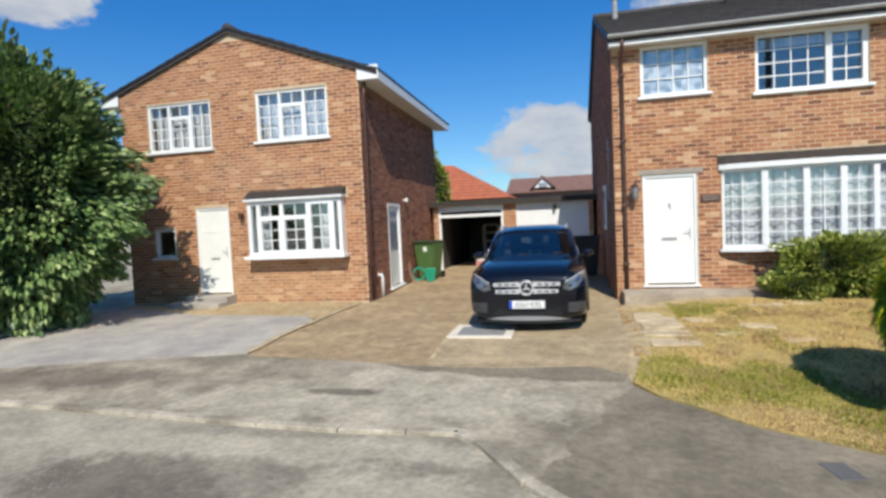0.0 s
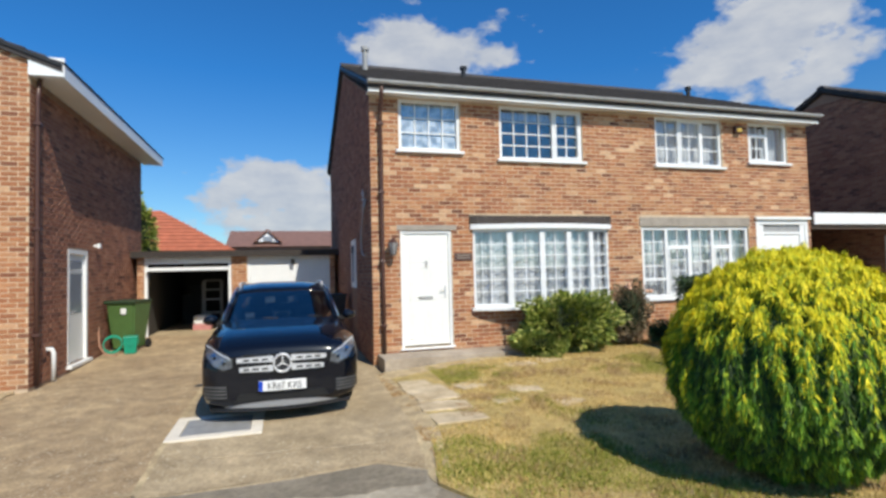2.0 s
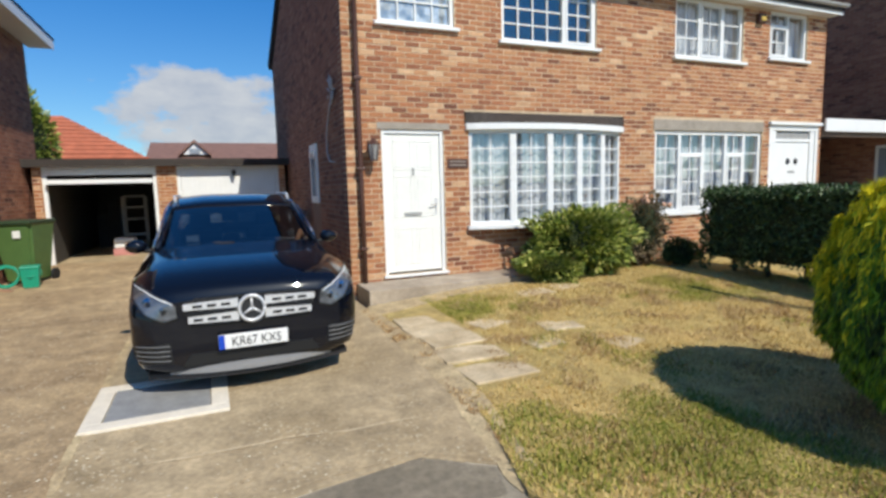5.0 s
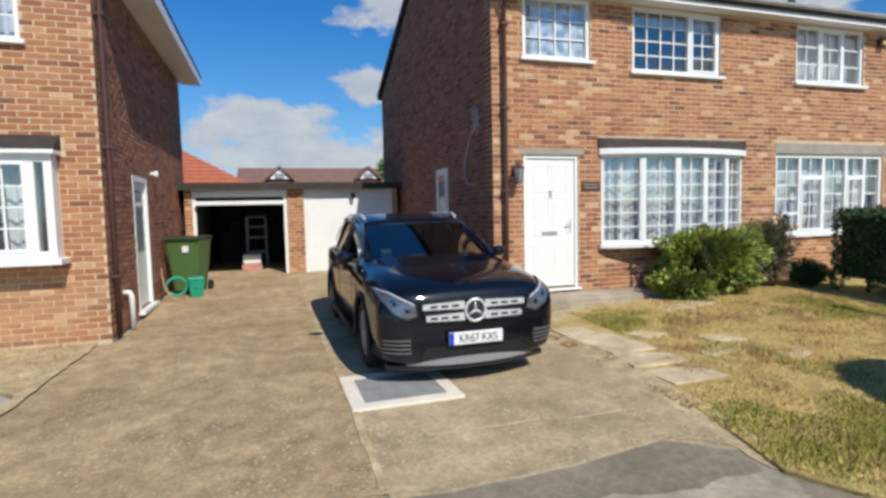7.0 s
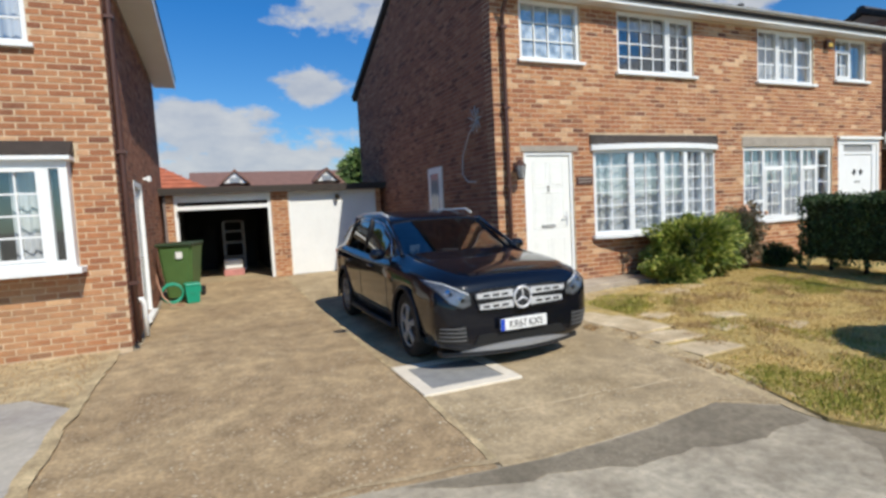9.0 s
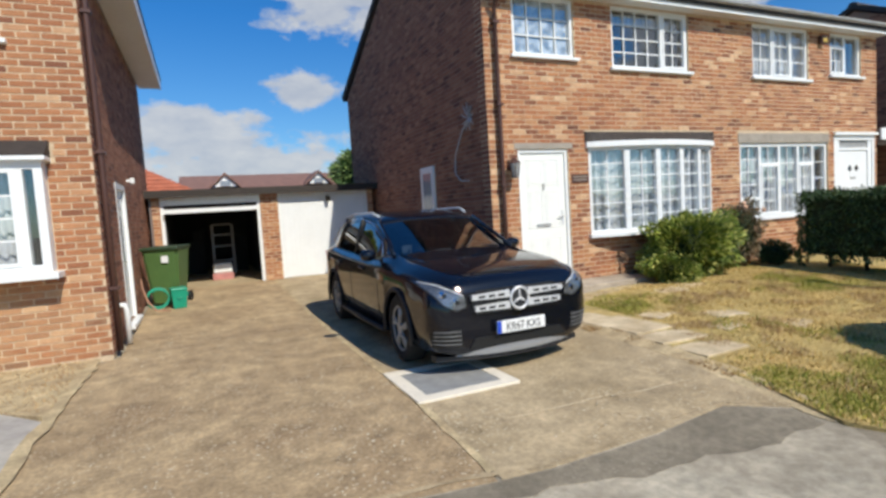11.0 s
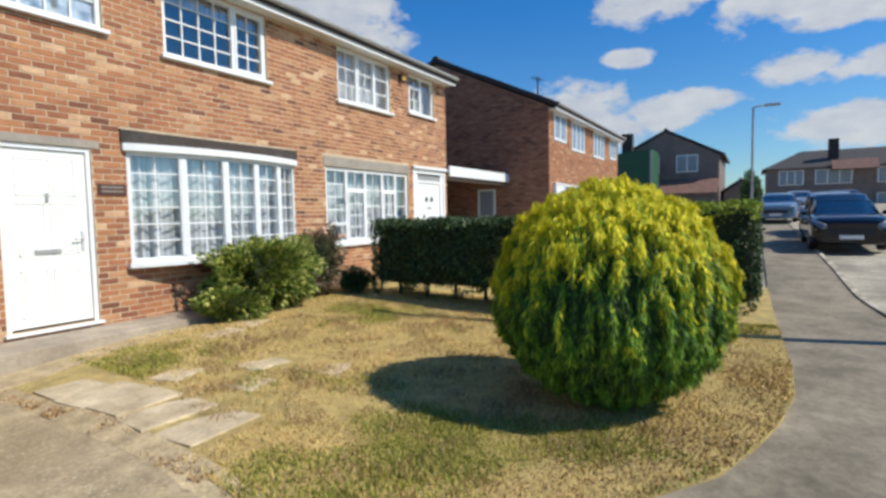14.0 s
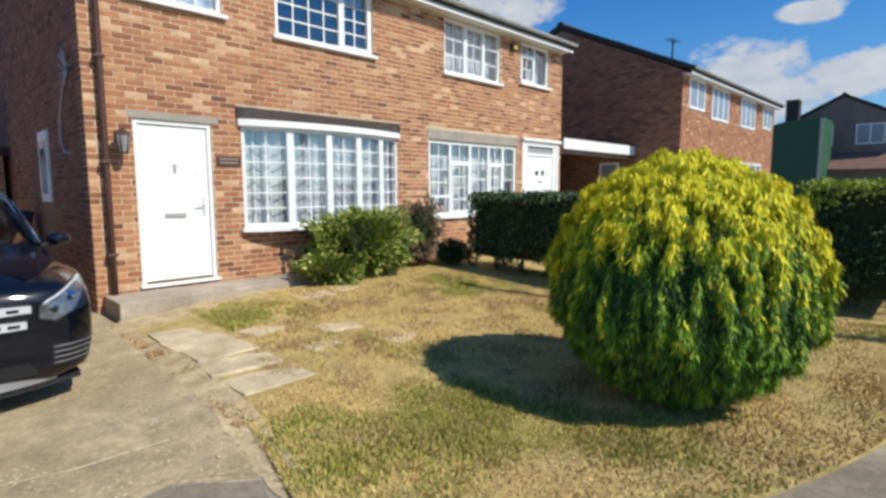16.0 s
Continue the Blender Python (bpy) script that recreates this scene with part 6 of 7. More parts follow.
    part("badge_disc", cyl(0.09, 0.02, 32, m=Matrix.Translation((0, y0 - 0.04, 0.652)) @ Matrix.Rotation(radians(90), 4, "X")), "trim", g)
    star = bmesh.new()
    for i in range(3):
        a = math.pi / 2 + i * 2 * math.pi / 3
        tube([(0, y0 - 0.054, 0.652), (0.085 * math.cos(a), y0 - 0.052, 0.652 + 0.085 * math.sin(a))], [0.014, 0.004], 6, bm=star)
    part("badge_spokes", star, "silver", g)
    part("bonnet_badge", cyl(0.03, 0.012, 16, m=Matrix.Translation((0, y0 + 0.10, 0.822)) @ Matrix.Rotation(radians(-25), 4, "X")), "chrome", c)
    # bumper
    part("lower_intake", prism([(-0.52, 0.255), (0.52, 0.255), (0.46, 0.34), (-0.46, 0.34)], y0 - 0.012, y0 + 0.1), "ink", c)
    part("skid_plate", loft([[(x, y0 + 0.16 * (abs(x) / 0.7) ** 2 - 0.05 + d, z) for d, z in ((0, 0.185), (0.0, 0.222), (0.05, 0.245), (0.08, 0.175))] for x in (-0.62, -0.5, -0.35, -0.2, 0, 0.2, 0.35, 0.5, 0.62)]), "lip", c, "silver bumper lip")
    part("lower_bumper", loft([[(x, y0 + 0.18 * (abs(x) / 0.78) ** 2 - 0.02 + d, z) for d, z in ((0, 0.14), (0.0, 0.183), (0.12, 0.183), (0.12, 0.13))] for x in (-0.78, -0.6, -0.4, -0.2, 0, 0.2, 0.4, 0.6, 0.78)]), "trim", c)
    for s in (-1, 1):
        v = new("bumper_vent")
        v.parent = c
        part("vent_opening", onto(body, [(s * x, z) for x, z in ((0.58, 0.295), (0.83, 0.285), (0.855, 0.42), (0.60, 0.445))], y0, 0.004), "ink", v)
        for j in range(4):
            z = 0.312 + j * 0.036
            part("vent_blade", along(body, [(s * x, z + (x - 0.6) * 0.05) for x in (0.60, 0.66, 0.72, 0.78, 0.83)], y0, 0.006, 0.008), "blade", v)
    p = new("number_plate")
    p.parent = c
    part("plate_board", box(-0.26, 0.26, y0 - 0.062, y0 - 0.052, 0.36, 0.47, 0.004), "plate", p)
    part("plate_band", box(-0.258, -0.215, y0 - 0.065, y0 - 0.0621, 0.362, 0.468), "blue", p)
    txt = bpy.data.curves.new("plate_text", "FONT")
    txt.body, txt.size, txt.extrude = "KR67 KXS", 0.098, 0.001
    txt.align_x = "CENTER"
    txt.materials.append(M["ink"])
    tmp = new("plate_letters", txt)
    tmp.matrix_world = pose(0, 0, 0)
    bpy.context.view_layer.update()
    me = bpy.data.meshes.new_from_object(tmp.evaluated_get(bpy.context.evaluated_depsgraph_get()))
    bpy.data.objects.remove(tmp)
    letters = new("plate_letters", me)
    letters.parent = p
    letters.matrix_basis = Matrix.Translation((0.02, y0 - 0.0645, 0.38)) @ Matrix.Rotation(radians(90), 4, "X") @ Matrix.Diagonal((0.88, 1.0, 1, 1))
    for s in (-1, 1):
        for y in (1.95, 3.0):
            part("door_handle", tube([(s * (h + 0.004), y0 + y * k, 0.86), (s * (h + 0.02), y0 + (y + 0.04) * k, 0.865), (s * (h + 0.02), y0 + (y + 0.16) * k, 0.865), (s * (h + 0.004), y0 + (y + 0.2) * k, 0.86)], 0.011, 6), paint, c)
        for y in (1.45, 2.58, 3.45):
            part("door_seam", box(s * h - 0.003, s * h + 0.002, y0 + y * k, y0 + y * k + 0.006, 0.36, 0.88), "ink", c)
        part("sill_trim", tube([(s * 0.885, y0 + 1.3 * k, 0.25), (s * 0.895, y0 + 2.2 * k, 0.24), (s * 0.885, y0 + 3.1 * k, 0.25)], 0.03, 6), "trim", c)
        part("bonnet_crease", tube([(s * 0.52, y0 + 0.14 * k, 0.845), (s * 0.60, y0 + 0.6 * k, 0.955), (s * 0.66, y0 + 1.25 * k, 1.035)], 0.012, 6), paint, c)
    part("wiper", tube([(0.55, y0 + 1.25 * k, 1.045), (0.0, y0 + 1.33 * k, 1.07)], 0.008, 5), "trim", c)
    part("wiper", tube([(-0.05, y0 + 1.23 * k, 1.04), (-0.55, y0 + 1.32 * k, 1.06)], 0.008, 5), "trim", c)
    part("paper", box(-0.5, -0.38, y0 + 1.62 * k, y0 + 1.63 * k, 1.02, 1.1), "plate", c)
    return c


CX, CY = -0.702, 6.94 + 2.21
hero = car("glossy black compact crossover car parked nose out on the pale drive", "carpaint", (CX, CY, gz(CX, CY) + 0.008), 0.0, W=1.78, detail=True)
hero.matrix_world = hero.matrix_world @ Matrix.Diagonal((0.96, 1, 1, 1))
car("pale hatchback parked behind the hedge by the carport", "carwhite", (12.6, 12.2, gz(12.6, 12.2) - 0.03), 0, H=1.62, wells=False)
car("dark tall car parked nose towards the drive half on the kerb", "carpaint", (18.7, 0.85, gz(18.7, 0.85) - 0.02), -90, H=1.6, wells=False)
car("silver hatchback parked behind the dark one", "carsilver", (23.6, 0.6, gz(23.6, 0.6) - 0.03), -90, H=1.6, wells=False)
car("blue hatchback parked by the pavement further along", "carblue", (31.8, 2.0, gz(31.8, 2.0) + 0.0), -95, wells=False)
car("grey car further down the road", "carsilver", (44.0, 0.4, gz(44, 0.4) - 0.03), -90, wells=False)
car("dark car further down the road", "carpaint", (38.0, -1.2, gz(38, -1) - 0.03), 95, wells=False)


# ---- plants ----
def leaf_mesh(name, pts, nrm, length, width, droop, material, parent, seed, spread=0.5, kind="", label="", fold=0.25):
    """Kite-shaped leaves at points; they lean along the surface, down by droop, and stick out by spread."""
    rng = np.random.default_rng(seed)
    pts, nrm = np.asarray(pts, float), np.asarray(nrm, float)
    n = len(pts)
    rand = rng.normal(size=(n, 3))
    d = rand * 0.6 + nrm * spread + np.array([0, 0, -droop])
    d /= np.linalg.norm(d, axis=1, keepdims=True)
    s = np.cross(d, nrm + rng.normal(size=(n, 3)) * 0.35)
    s /= np.linalg.norm(s, axis=1, keepdims=True) + 1e-9
    up = np.cross(s, d)
    L = length * rng.uniform(0.6, 1.3, (n, 1))
    Wd = width * rng.uniform(0.7, 1.25, (n, 1))
    a = pts
    tip = pts + d * L
    mid = pts + d * L * 0.45
    l = mid + s * Wd / 2 + up * Wd * fold
    r = mid - s * Wd / 2 + up * Wd * fold
    v = np.stack([a, r, tip, l], 1).reshape(-1, 3)
    f = np.arange(4 * n).reshape(n, 4)
    me = bpy.data.meshes.new(name)
    me.from_pydata(v.tolist(), [], f.tolist())
    me.materials.append(M[material])
    ob = new(name, me)
    if parent:
        ob.parent = parent
    return tagged(ob, label, kind=kind)


def blob_points(n, seed, shape, lump=0.12, freq=2.5, depth=0.12):
    """Points and normals on a lumpy rounded body; shape(dir) gives the radius vector."""
    rng = np.random.default_rng(seed)
    d = rng.normal(size=(n, 3))
    d /= np.linalg.norm(d, axis=1, keepdims=True)
    pts, nrm = [], []
    for v in d:
        vv = Vector(v)
        p = shape(vv)
        k = 1 + lump * noise.noise(p * freq + Vector((seed, 0, 0)))
        pts.append(p * k * (1 - depth * rng.random()))
        nrm.append(vv)
    return pts, nrm


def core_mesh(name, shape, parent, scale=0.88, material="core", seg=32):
    # added solid behind the leaves, coloured as the shade inside the plant
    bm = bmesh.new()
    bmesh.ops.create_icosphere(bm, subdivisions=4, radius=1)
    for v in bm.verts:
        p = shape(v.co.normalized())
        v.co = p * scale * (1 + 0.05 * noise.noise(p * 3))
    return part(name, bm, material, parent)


def ball_shape(d):
    """A broad dome: widest below the middle, drawn in at the foot."""
    r, hz = 0.935, 0.97
    z = d.z
    if z >= 0:
        return Vector((d.x * r, d.y * r, z * hz))
    f = 1 - 0.10 * z * z
    return Vector((d.x * r * f, d.y * r * f, z * 0.83))


BX, BY = 3.28, 4.14
conifer = thing("round_conifer", "clipped round golden conifer with drooping sprays on the lawn edge", "shrub", (BX, BY, lawn_z(BX, BY) - 0.01))
part("trunk", cyl(0.10, 0.3, 10, 0.08, Matrix.Translation((0, 0, 0.14))), "bark", conifer)
C0 = Vector((0, 0, 0.86))
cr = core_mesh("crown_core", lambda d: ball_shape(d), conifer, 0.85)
cr.location = C0
rng = np.random.default_rng(1)
dirs = rng.normal(size=(225000, 3))
dirs /= np.linalg.norm(dirs, axis=1, keepdims=True)
chance, depth_in = rng.random(len(dirs)), rng.random(len(dirs))
sprays = {"gold": ([], []), "goldgreen": ([], []), "deepgreen": ([], [])}
for v, u, w in zip(dirs, chance, depth_in):
    q = Vector(v)
    p = ball_shape(q)
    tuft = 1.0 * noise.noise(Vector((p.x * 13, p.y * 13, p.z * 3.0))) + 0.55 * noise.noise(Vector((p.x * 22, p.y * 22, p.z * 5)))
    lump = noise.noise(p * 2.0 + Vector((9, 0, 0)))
    # besides the plant's own gold, top and sunny +x side get painted sunlight
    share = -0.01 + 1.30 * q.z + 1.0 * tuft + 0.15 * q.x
    # dark green low down and in tuft hollows: shade put into the leaf colour
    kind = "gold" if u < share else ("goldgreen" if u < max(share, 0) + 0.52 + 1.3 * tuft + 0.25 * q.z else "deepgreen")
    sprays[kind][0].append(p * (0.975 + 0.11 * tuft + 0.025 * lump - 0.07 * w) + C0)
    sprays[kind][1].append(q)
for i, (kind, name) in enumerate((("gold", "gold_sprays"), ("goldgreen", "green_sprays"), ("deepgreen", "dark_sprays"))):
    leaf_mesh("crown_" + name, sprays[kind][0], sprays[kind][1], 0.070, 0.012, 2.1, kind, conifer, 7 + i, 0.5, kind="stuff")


def hedge(label, x0, x1, y0, y1, z0, z1, n, top, seed, gap=0.0):
    h = thing("hedge", label, "hedge", ((x0 + x1) / 2, (y0 + y1) / 2, z0))
    hx, hy, hz = (x1 - x0) / 2, (y1 - y0) / 2, z1 - z0
    m = 0.09
    # added dark block inside the hedge, standing for shade among the leaves
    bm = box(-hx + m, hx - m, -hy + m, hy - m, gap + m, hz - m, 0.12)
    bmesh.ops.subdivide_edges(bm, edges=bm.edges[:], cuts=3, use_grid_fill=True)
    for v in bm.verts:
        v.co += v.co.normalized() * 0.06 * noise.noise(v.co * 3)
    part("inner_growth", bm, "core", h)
    for i in range(int(max(hx, hy) * 2 / 0.55)):
        t = -max(hx, hy) + 0.3 + i * 0.55
        x, y = (t, 0) if hx > hy else (0, t)
        part("stem", tube([(x, y, -0.03), (x + 0.04, y + 0.02, gap + 0.25)], [0.035, 0.02], 6), "bark", h)
    rng = random.Random(seed)
    side, topp = ([], []), ([], [])
    areas = [hy * 2 * hz, hy * 2 * hz, hx * 2 * hz, hx * 2 * hz, hx * hy * 4]
    for _ in range(n):
        f = rng.choices(range(5), areas)[0]
        u, w = rng.uniform(-1, 1), rng.random()
        low = gap * (0.7 + 1.6 * noise.noise(Vector((u * max(hx, hy) * 2.2, seed, 0))))
        z = low + (hz - low) * w
        if f < 2:
            s = 1 if f else -1
            p, q = Vector((s * hx, u * hy, z)), Vector((s, 0, 0))
        elif f < 4:
            s = 1 if f == 3 else -1
            p, q = Vector((u * hx, s * hy, z)), Vector((0, s, 0))
        else:
            p, q = Vector((u * hx, rng.uniform(-1, 1) * hy, hz)), Vector((0, 0, 1))
        k = noise.noise((p + Vector((seed, 0, 0))) * 2.6)
        edge = max(0, 0.18 - (hz - p.z)) if f < 4 else 0
        p = p + q * (0.09 * k - 0.05 - rng.random() * 0.09 - edge * 0.4)
        if f < 4 and p.z < gap + 0.25 and noise.noise(p * 3.3) > 0.05:
            p.z += 0.2
        # leaves near the top take the painted sunlit colour when top is 1
        tgt = topp if (top and p.z > hz - 0.22 - 0.25 * abs(k)) else side
        tgt[0].append(p)
        tgt[1].append(q)
    leaf_mesh("leaves", side[0], side[1], 0.065, 0.036, 0.1, "hedge", h, seed, 0.5, kind="stuff")
    if topp[0]:
        leaf_mesh("top_leaves", topp[0], topp[1], 0.07, 0.03, -0.4, "hedge_top_lit" if top == 1 else "hedge", h, seed + 1, 0.5, kind="stuff")
    return h


hedge("dark green privet hedge with bare stems dividing the front gardens", 6.0, 6.95, 4.3, 8.75, 0.12, 1.42, 26000, 0, 4, 0.13)
hedge("clipped hedge with tops coloured sunlit yellow-green beside the pavement", 7.2, 10.4, 3.0, 4.2, 0.0, 1.58, 16000, 1, 6, 0.05)


def loose_bush(name, label, at, rx, ry, h, n, material, seed, leaf=(0.08, 0.035), stems=7, droop=0.1, spread=0.7):
    b = thing(name, label, "shrub", at)

    def shape(d):
        return Vector((d.x * rx, d.y * ry, d.z * h * 0.5 * (1 if d.z > 0 else 0.95)))

    c = Vector((0, 0, h * 0.5))
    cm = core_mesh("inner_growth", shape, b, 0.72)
    cm.location = c
    pts, nrm = blob_points(n, seed, shape, 0.55, 4.0, 0.4)
    leaf_mesh("leaves", [p + c for p in pts], nrm, leaf[0], leaf[1], droop, material, b, seed, spread, kind="stuff")
    rng = random.Random(seed)
    for i in range(stems):
        a = rng.uniform(0, 6.28)
        part("stem", tube([(0.08 * math.cos(a), 0.08 * math.sin(a), -0.05), (rx * 0.5 * math.cos(a), ry * 0.5 * math.sin(a), h * 0.55), (rx * 0.8 * math.cos(a), ry * 0.7 * math.sin(a), h * (0.8 + 0.15 * rng.random()))], [0.014, 0.009, 0.004], 5), "bark", b)
    return b


loose_bush("evergreen_bush", "low spreading yellow-green evergreen bush under the bow window", (4.25, 9.33, lawn_z(4.2, 9.3)), 0.95, 0.50, 1.0, 11000, "bush", 21, (0.085, 0.045), droop=0.1, spread=0.45)
loose_bush("evergreen_bush", "low part of the evergreen bush growing out towards the step", (3.55, 9.12, lawn_z(3.5, 9.1)), 0.5, 0.32, 0.42, 6000, "bush", 22, (0.055, 0.03), droop=0.1, spread=0.45)
rs = loose_bush("rose_bush", "straggly brownish rose bush with a few faded blooms against the wall", (5.6, 9.45, lawn_z(5.6, 9.4)), 0.38, 0.30, 1.18, 2600, "rose", 23, (0.06, 0.035), stems=12)
for i in range(5):
    hb = bmesh.new()
    bmesh.ops.create_icosphere(hb, subdivisions=2, radius=0.04)
    for v in hb.verts:
        v.co *= 1 + 0.3 * noise.noise(v.co * 60)
    fl = part("bloom", hb, "petal", rs, "faded pinkish rose bloom")
    fl.location = (0.28 * math.cos(i * 2.1), -0.25 + 0.04 * i, 1.0 + 0.07 * (i % 3))
loose_bush("small_shrub", "small dark rounded shrub in the bed beside the hedge", (6.15, 9.2, lawn_z(6, 9.2)), 0.32, 0.28, 0.42, 2200, "hedge", 24, (0.05, 0.025))


def broad_tree(name, label, at, rx, ry, h, z_low, n, seed, leaf=0.11, material="treeleaf"):
    t = thing(name, label, "tree", at)
    part("trunk", tube([(0, 0, -0.1), (0.05, 0.02, h * 0.3), (0.0, 0.0, h * 0.6)], [0.14, 0.11, 0.05], 9), "bark", t)
    rng = random.Random(seed)
    for i in range(7):
        a = i * 0.9 + rng.random()
        z = h * (0.2 + 0.07 * i)
        part("limb", tube([(0, 0, z), (rx * 0.4 * math.cos(a), ry * 0.4 * math.sin(a), z + 0.3), (rx * 0.8 * math.cos(a), ry * 0.8 * math.sin(a), z + 0.7)], [0.05, 0.035, 0.012], 6), "bark", t)
    c = Vector((0, 0, (h + z_low) / 2))
    hz = (h - z_low) / 2

    def shape(d):
        p = Vector((d.x * rx, d.y * ry, d.z * hz))
        return p * (1 + 0.22 * noise.noise(p * 0.9 + Vector((seed, 0, 0))))

    cm = core_mesh("inner_growth", shape, t, 0.80)
    cm.location = c
    pts, nrm = blob_points(n, seed, shape, 0.30, 2.4, 0.22)
    leaf_mesh("crown", [p + c for p in pts], nrm, leaf, leaf * 0.5, 0.35, material, t, seed, 0.6, kind="stuff")
    return t


broad_tree("large_shrub_tree", "dense dark green shrub-like tree beside the grey forecourt", (-10.5, 7.3, 0.0), 2.5, 1.9, 5.15, -0.15, 42000, 31, 0.17)
broad_tree("garden_tree", "small light green tree behind the front-gabled house", (-7.0, 27.0, 0.1), 0.9, 0.9, 5.3, 1.0, 3000, 32, 0.22, "bush")
broad_tree("distant_tree", "feathery tree seen over the garage roof", (6.2, 36.0, 0.1), 1.5, 1.5, 5.6, 1.8, 5000, 33, 0.35)
broad_tree("distant_tree", "small round dark street tree beside the lamp post", (38.5, 3.3, -0.1), 0.55, 0.55, 3.7, 0.8, 2000, 34, 0.2)


def scatter_grass(name, poly, n, seed, height, hfun, material, w=0.006, bound=None, label="", keep=None):
    rng = np.random.default_rng(seed)
    xs, ys = [p[0] for p in poly], [p[1] for p in poly]
    v, f = [], []
    while len(f) < n:
        x, y = rng.uniform(min(xs), max(xs)), rng.uniform(min(ys), max(ys))
        if not inside(x, y, poly) or (keep and not keep(x, y)):
            continue
        z = hfun(x, y) - 0.004
        a, lean = rng.uniform(0, 6.28), rng.uniform(0.1, 1.0)
        hh = height * rng.uniform(0.4, 1.3) * (0.6 + 0.9 * max(0.0, noise.noise(Vector((x * 1.3, y * 1.3, 3))) + 0.4))
        ca, sa = math.cos(a), math.sin(a)
        b = rng.uniform(0, 6.28)
        i = len(v)
        v += [(x - ca * w, y - sa * w, z), (x + ca * w, y + sa * w, z), (x + math.cos(b) * hh * lean, y + math.sin(b) * hh * lean, z + hh)]
        f.append((i, i + 1, i + 2))
    return flat_mesh(name, v, f, material, None, label, kind="stuff")


near = [(x, y) for x, y in LAWN if x < 6]
NEAR = [(0.80, 9.1), (0.80, 8.1), (0.78, 7.0), (0.72, 6.1), (0.62, 5.5), (0.48, 4.9), (0.66, 4.55), (0.90, 4.32), (1.25, 3.9), (1.7, 3.6), (2.2, 3.25), (2.75, 3.05), (3.3, 2.9), (4.0, 2.78), (5.0, 2.75), (7.0, 2.8), (7.0, 9.9), (3.4, 9.9), (3.3, 9.25)]


def green_at(x, y):
    """How green the scorched lawn is at a place."""
    g = noise.noise(Vector((x * 1.1, y * 1.1, 5))) * 0.9 + noise.noise(Vector((x * 3.1, y * 3.1, 2))) * 0.6 - 0.30
    for cx, cy, r in ((1.25, 5.2, 0.8), (1.7, 4.6, 0.55), (1.8, 8.2, 0.6), (2.3, 3.9, 0.4), (5.0, 7.6, 0.8)):
        g += 1.0 * math.exp(-((x - cx) ** 2 + (y - cy) ** 2) / r ** 2)
    return g


def off_slabs(x, y):
    return not (0.70 < x < 1.48 and 6.2 < y < 9.2)


dice = random.Random(5)
scatter_grass("straw_grass", NEAR, 100000, 41, 0.026, lawn_z, "grass", label="short scorched straw-coloured grass of the lawn", keep=lambda x, y: off_slabs(x, y) and dice.random() > green_at(x, y))
scatter_grass("green_grass", NEAR, 42000, 44, 0.034, lawn_z, "grass_green", label="greener patches of grass in the scorched lawn", keep=lambda x, y: off_slabs(x, y) and dice.random() < green_at(x, y))
scatter_grass("leaf_litter", [(0.8, 4.5), (1.3, 3.9), (2.3, 3.2), (3.3, 2.9), (5.2, 2.75), (5.4, 3.4), (4.0, 3.3), (2.6, 3.8), (1.6, 4.6)], 5500, 42, 0.022, lawn_z, "litter", 0.011, label="dry brown leaf litter along the lawn edge")
scatter_grass("leaf_litter", [(0.60, 5.3), (0.95, 5.3), (0.98, 9.2), (0.70, 9.2)], 1800, 46, 0.028, lambda x, y: lawn_z(x, y) - 0.01, "litter", 0.012, label="dry plant litter between the drive and the slabs",
              keep=lambda x, y: noise.noise(Vector((x * 5, y * 5, 1))) > 0.0)
scatter_grass("hay_tufts", [(0.9, 4.9), (2.2, 3.6), (4.2, 3.1), (5.6, 5.0), (5.6, 8.6), (1.6, 8.6)], 15000, 47, 0.045, lawn_z, "litter", 0.005, label="brown tufts of dead grass in the lawn",
              keep=lambda x, y: noise.noise(Vector((x * 2.6, y * 2.6, 4))) > 0.12)
scatter_grass("weeds", [(-4.5, 8.2), (-4.5, 10.05), (-7.4, 10.05), (-7.3, 8.6)], 2600, 43, 0.035, lambda x, y: gz(x, y) + 0.012, "litter", label="dry weeds along the house wall")


def grit(poly, n, seed, lift):
    rng = random.Random(seed)
    xs, ys = [p[0] for p in poly], [p[1] for p in poly]
    v, f = [], []
    while len(f) < n * 4:
        x, y = rng.uniform(min(xs), max(xs)), rng.uniform(min(ys), max(ys))
        if not inside(x, y, poly) or noise.noise(Vector((x * 1.2, y * 1.2, 7))) < rng.uniform(-0.5, 0.3):
            continue
        r, a, z = rng.uniform(0.003, 0.010), rng.uniform(0, 6.28), gz(x, y) + lift
        i = len(v)
        v += [(x + r * k * math.cos(a + j * 1.57), y + r * math.sin(a + j * 1.57), z) for j, k in ((0, 1.6), (1, 1), (2, 1.5), (3, 1))] + [(x, y, z + r * 0.6)]
        f += [(i, i + 1, i + 4), (i + 1, i + 2, i + 4), (i + 2, i + 3, i + 4), (i + 3, i, i + 4)]
    flat_mesh("grit", v, f, "gritstone", None, "pale grit and straw bits lying on the drive", kind="stuff")


grit([(-4.4, 5.8), (-1.83, 5.5), (0.6, 5.4), (0.7, 6.6), (-1.8, 6.6), (-1.85, 11.5), (-4.2, 11.5)], 2600, 8, 0.014)


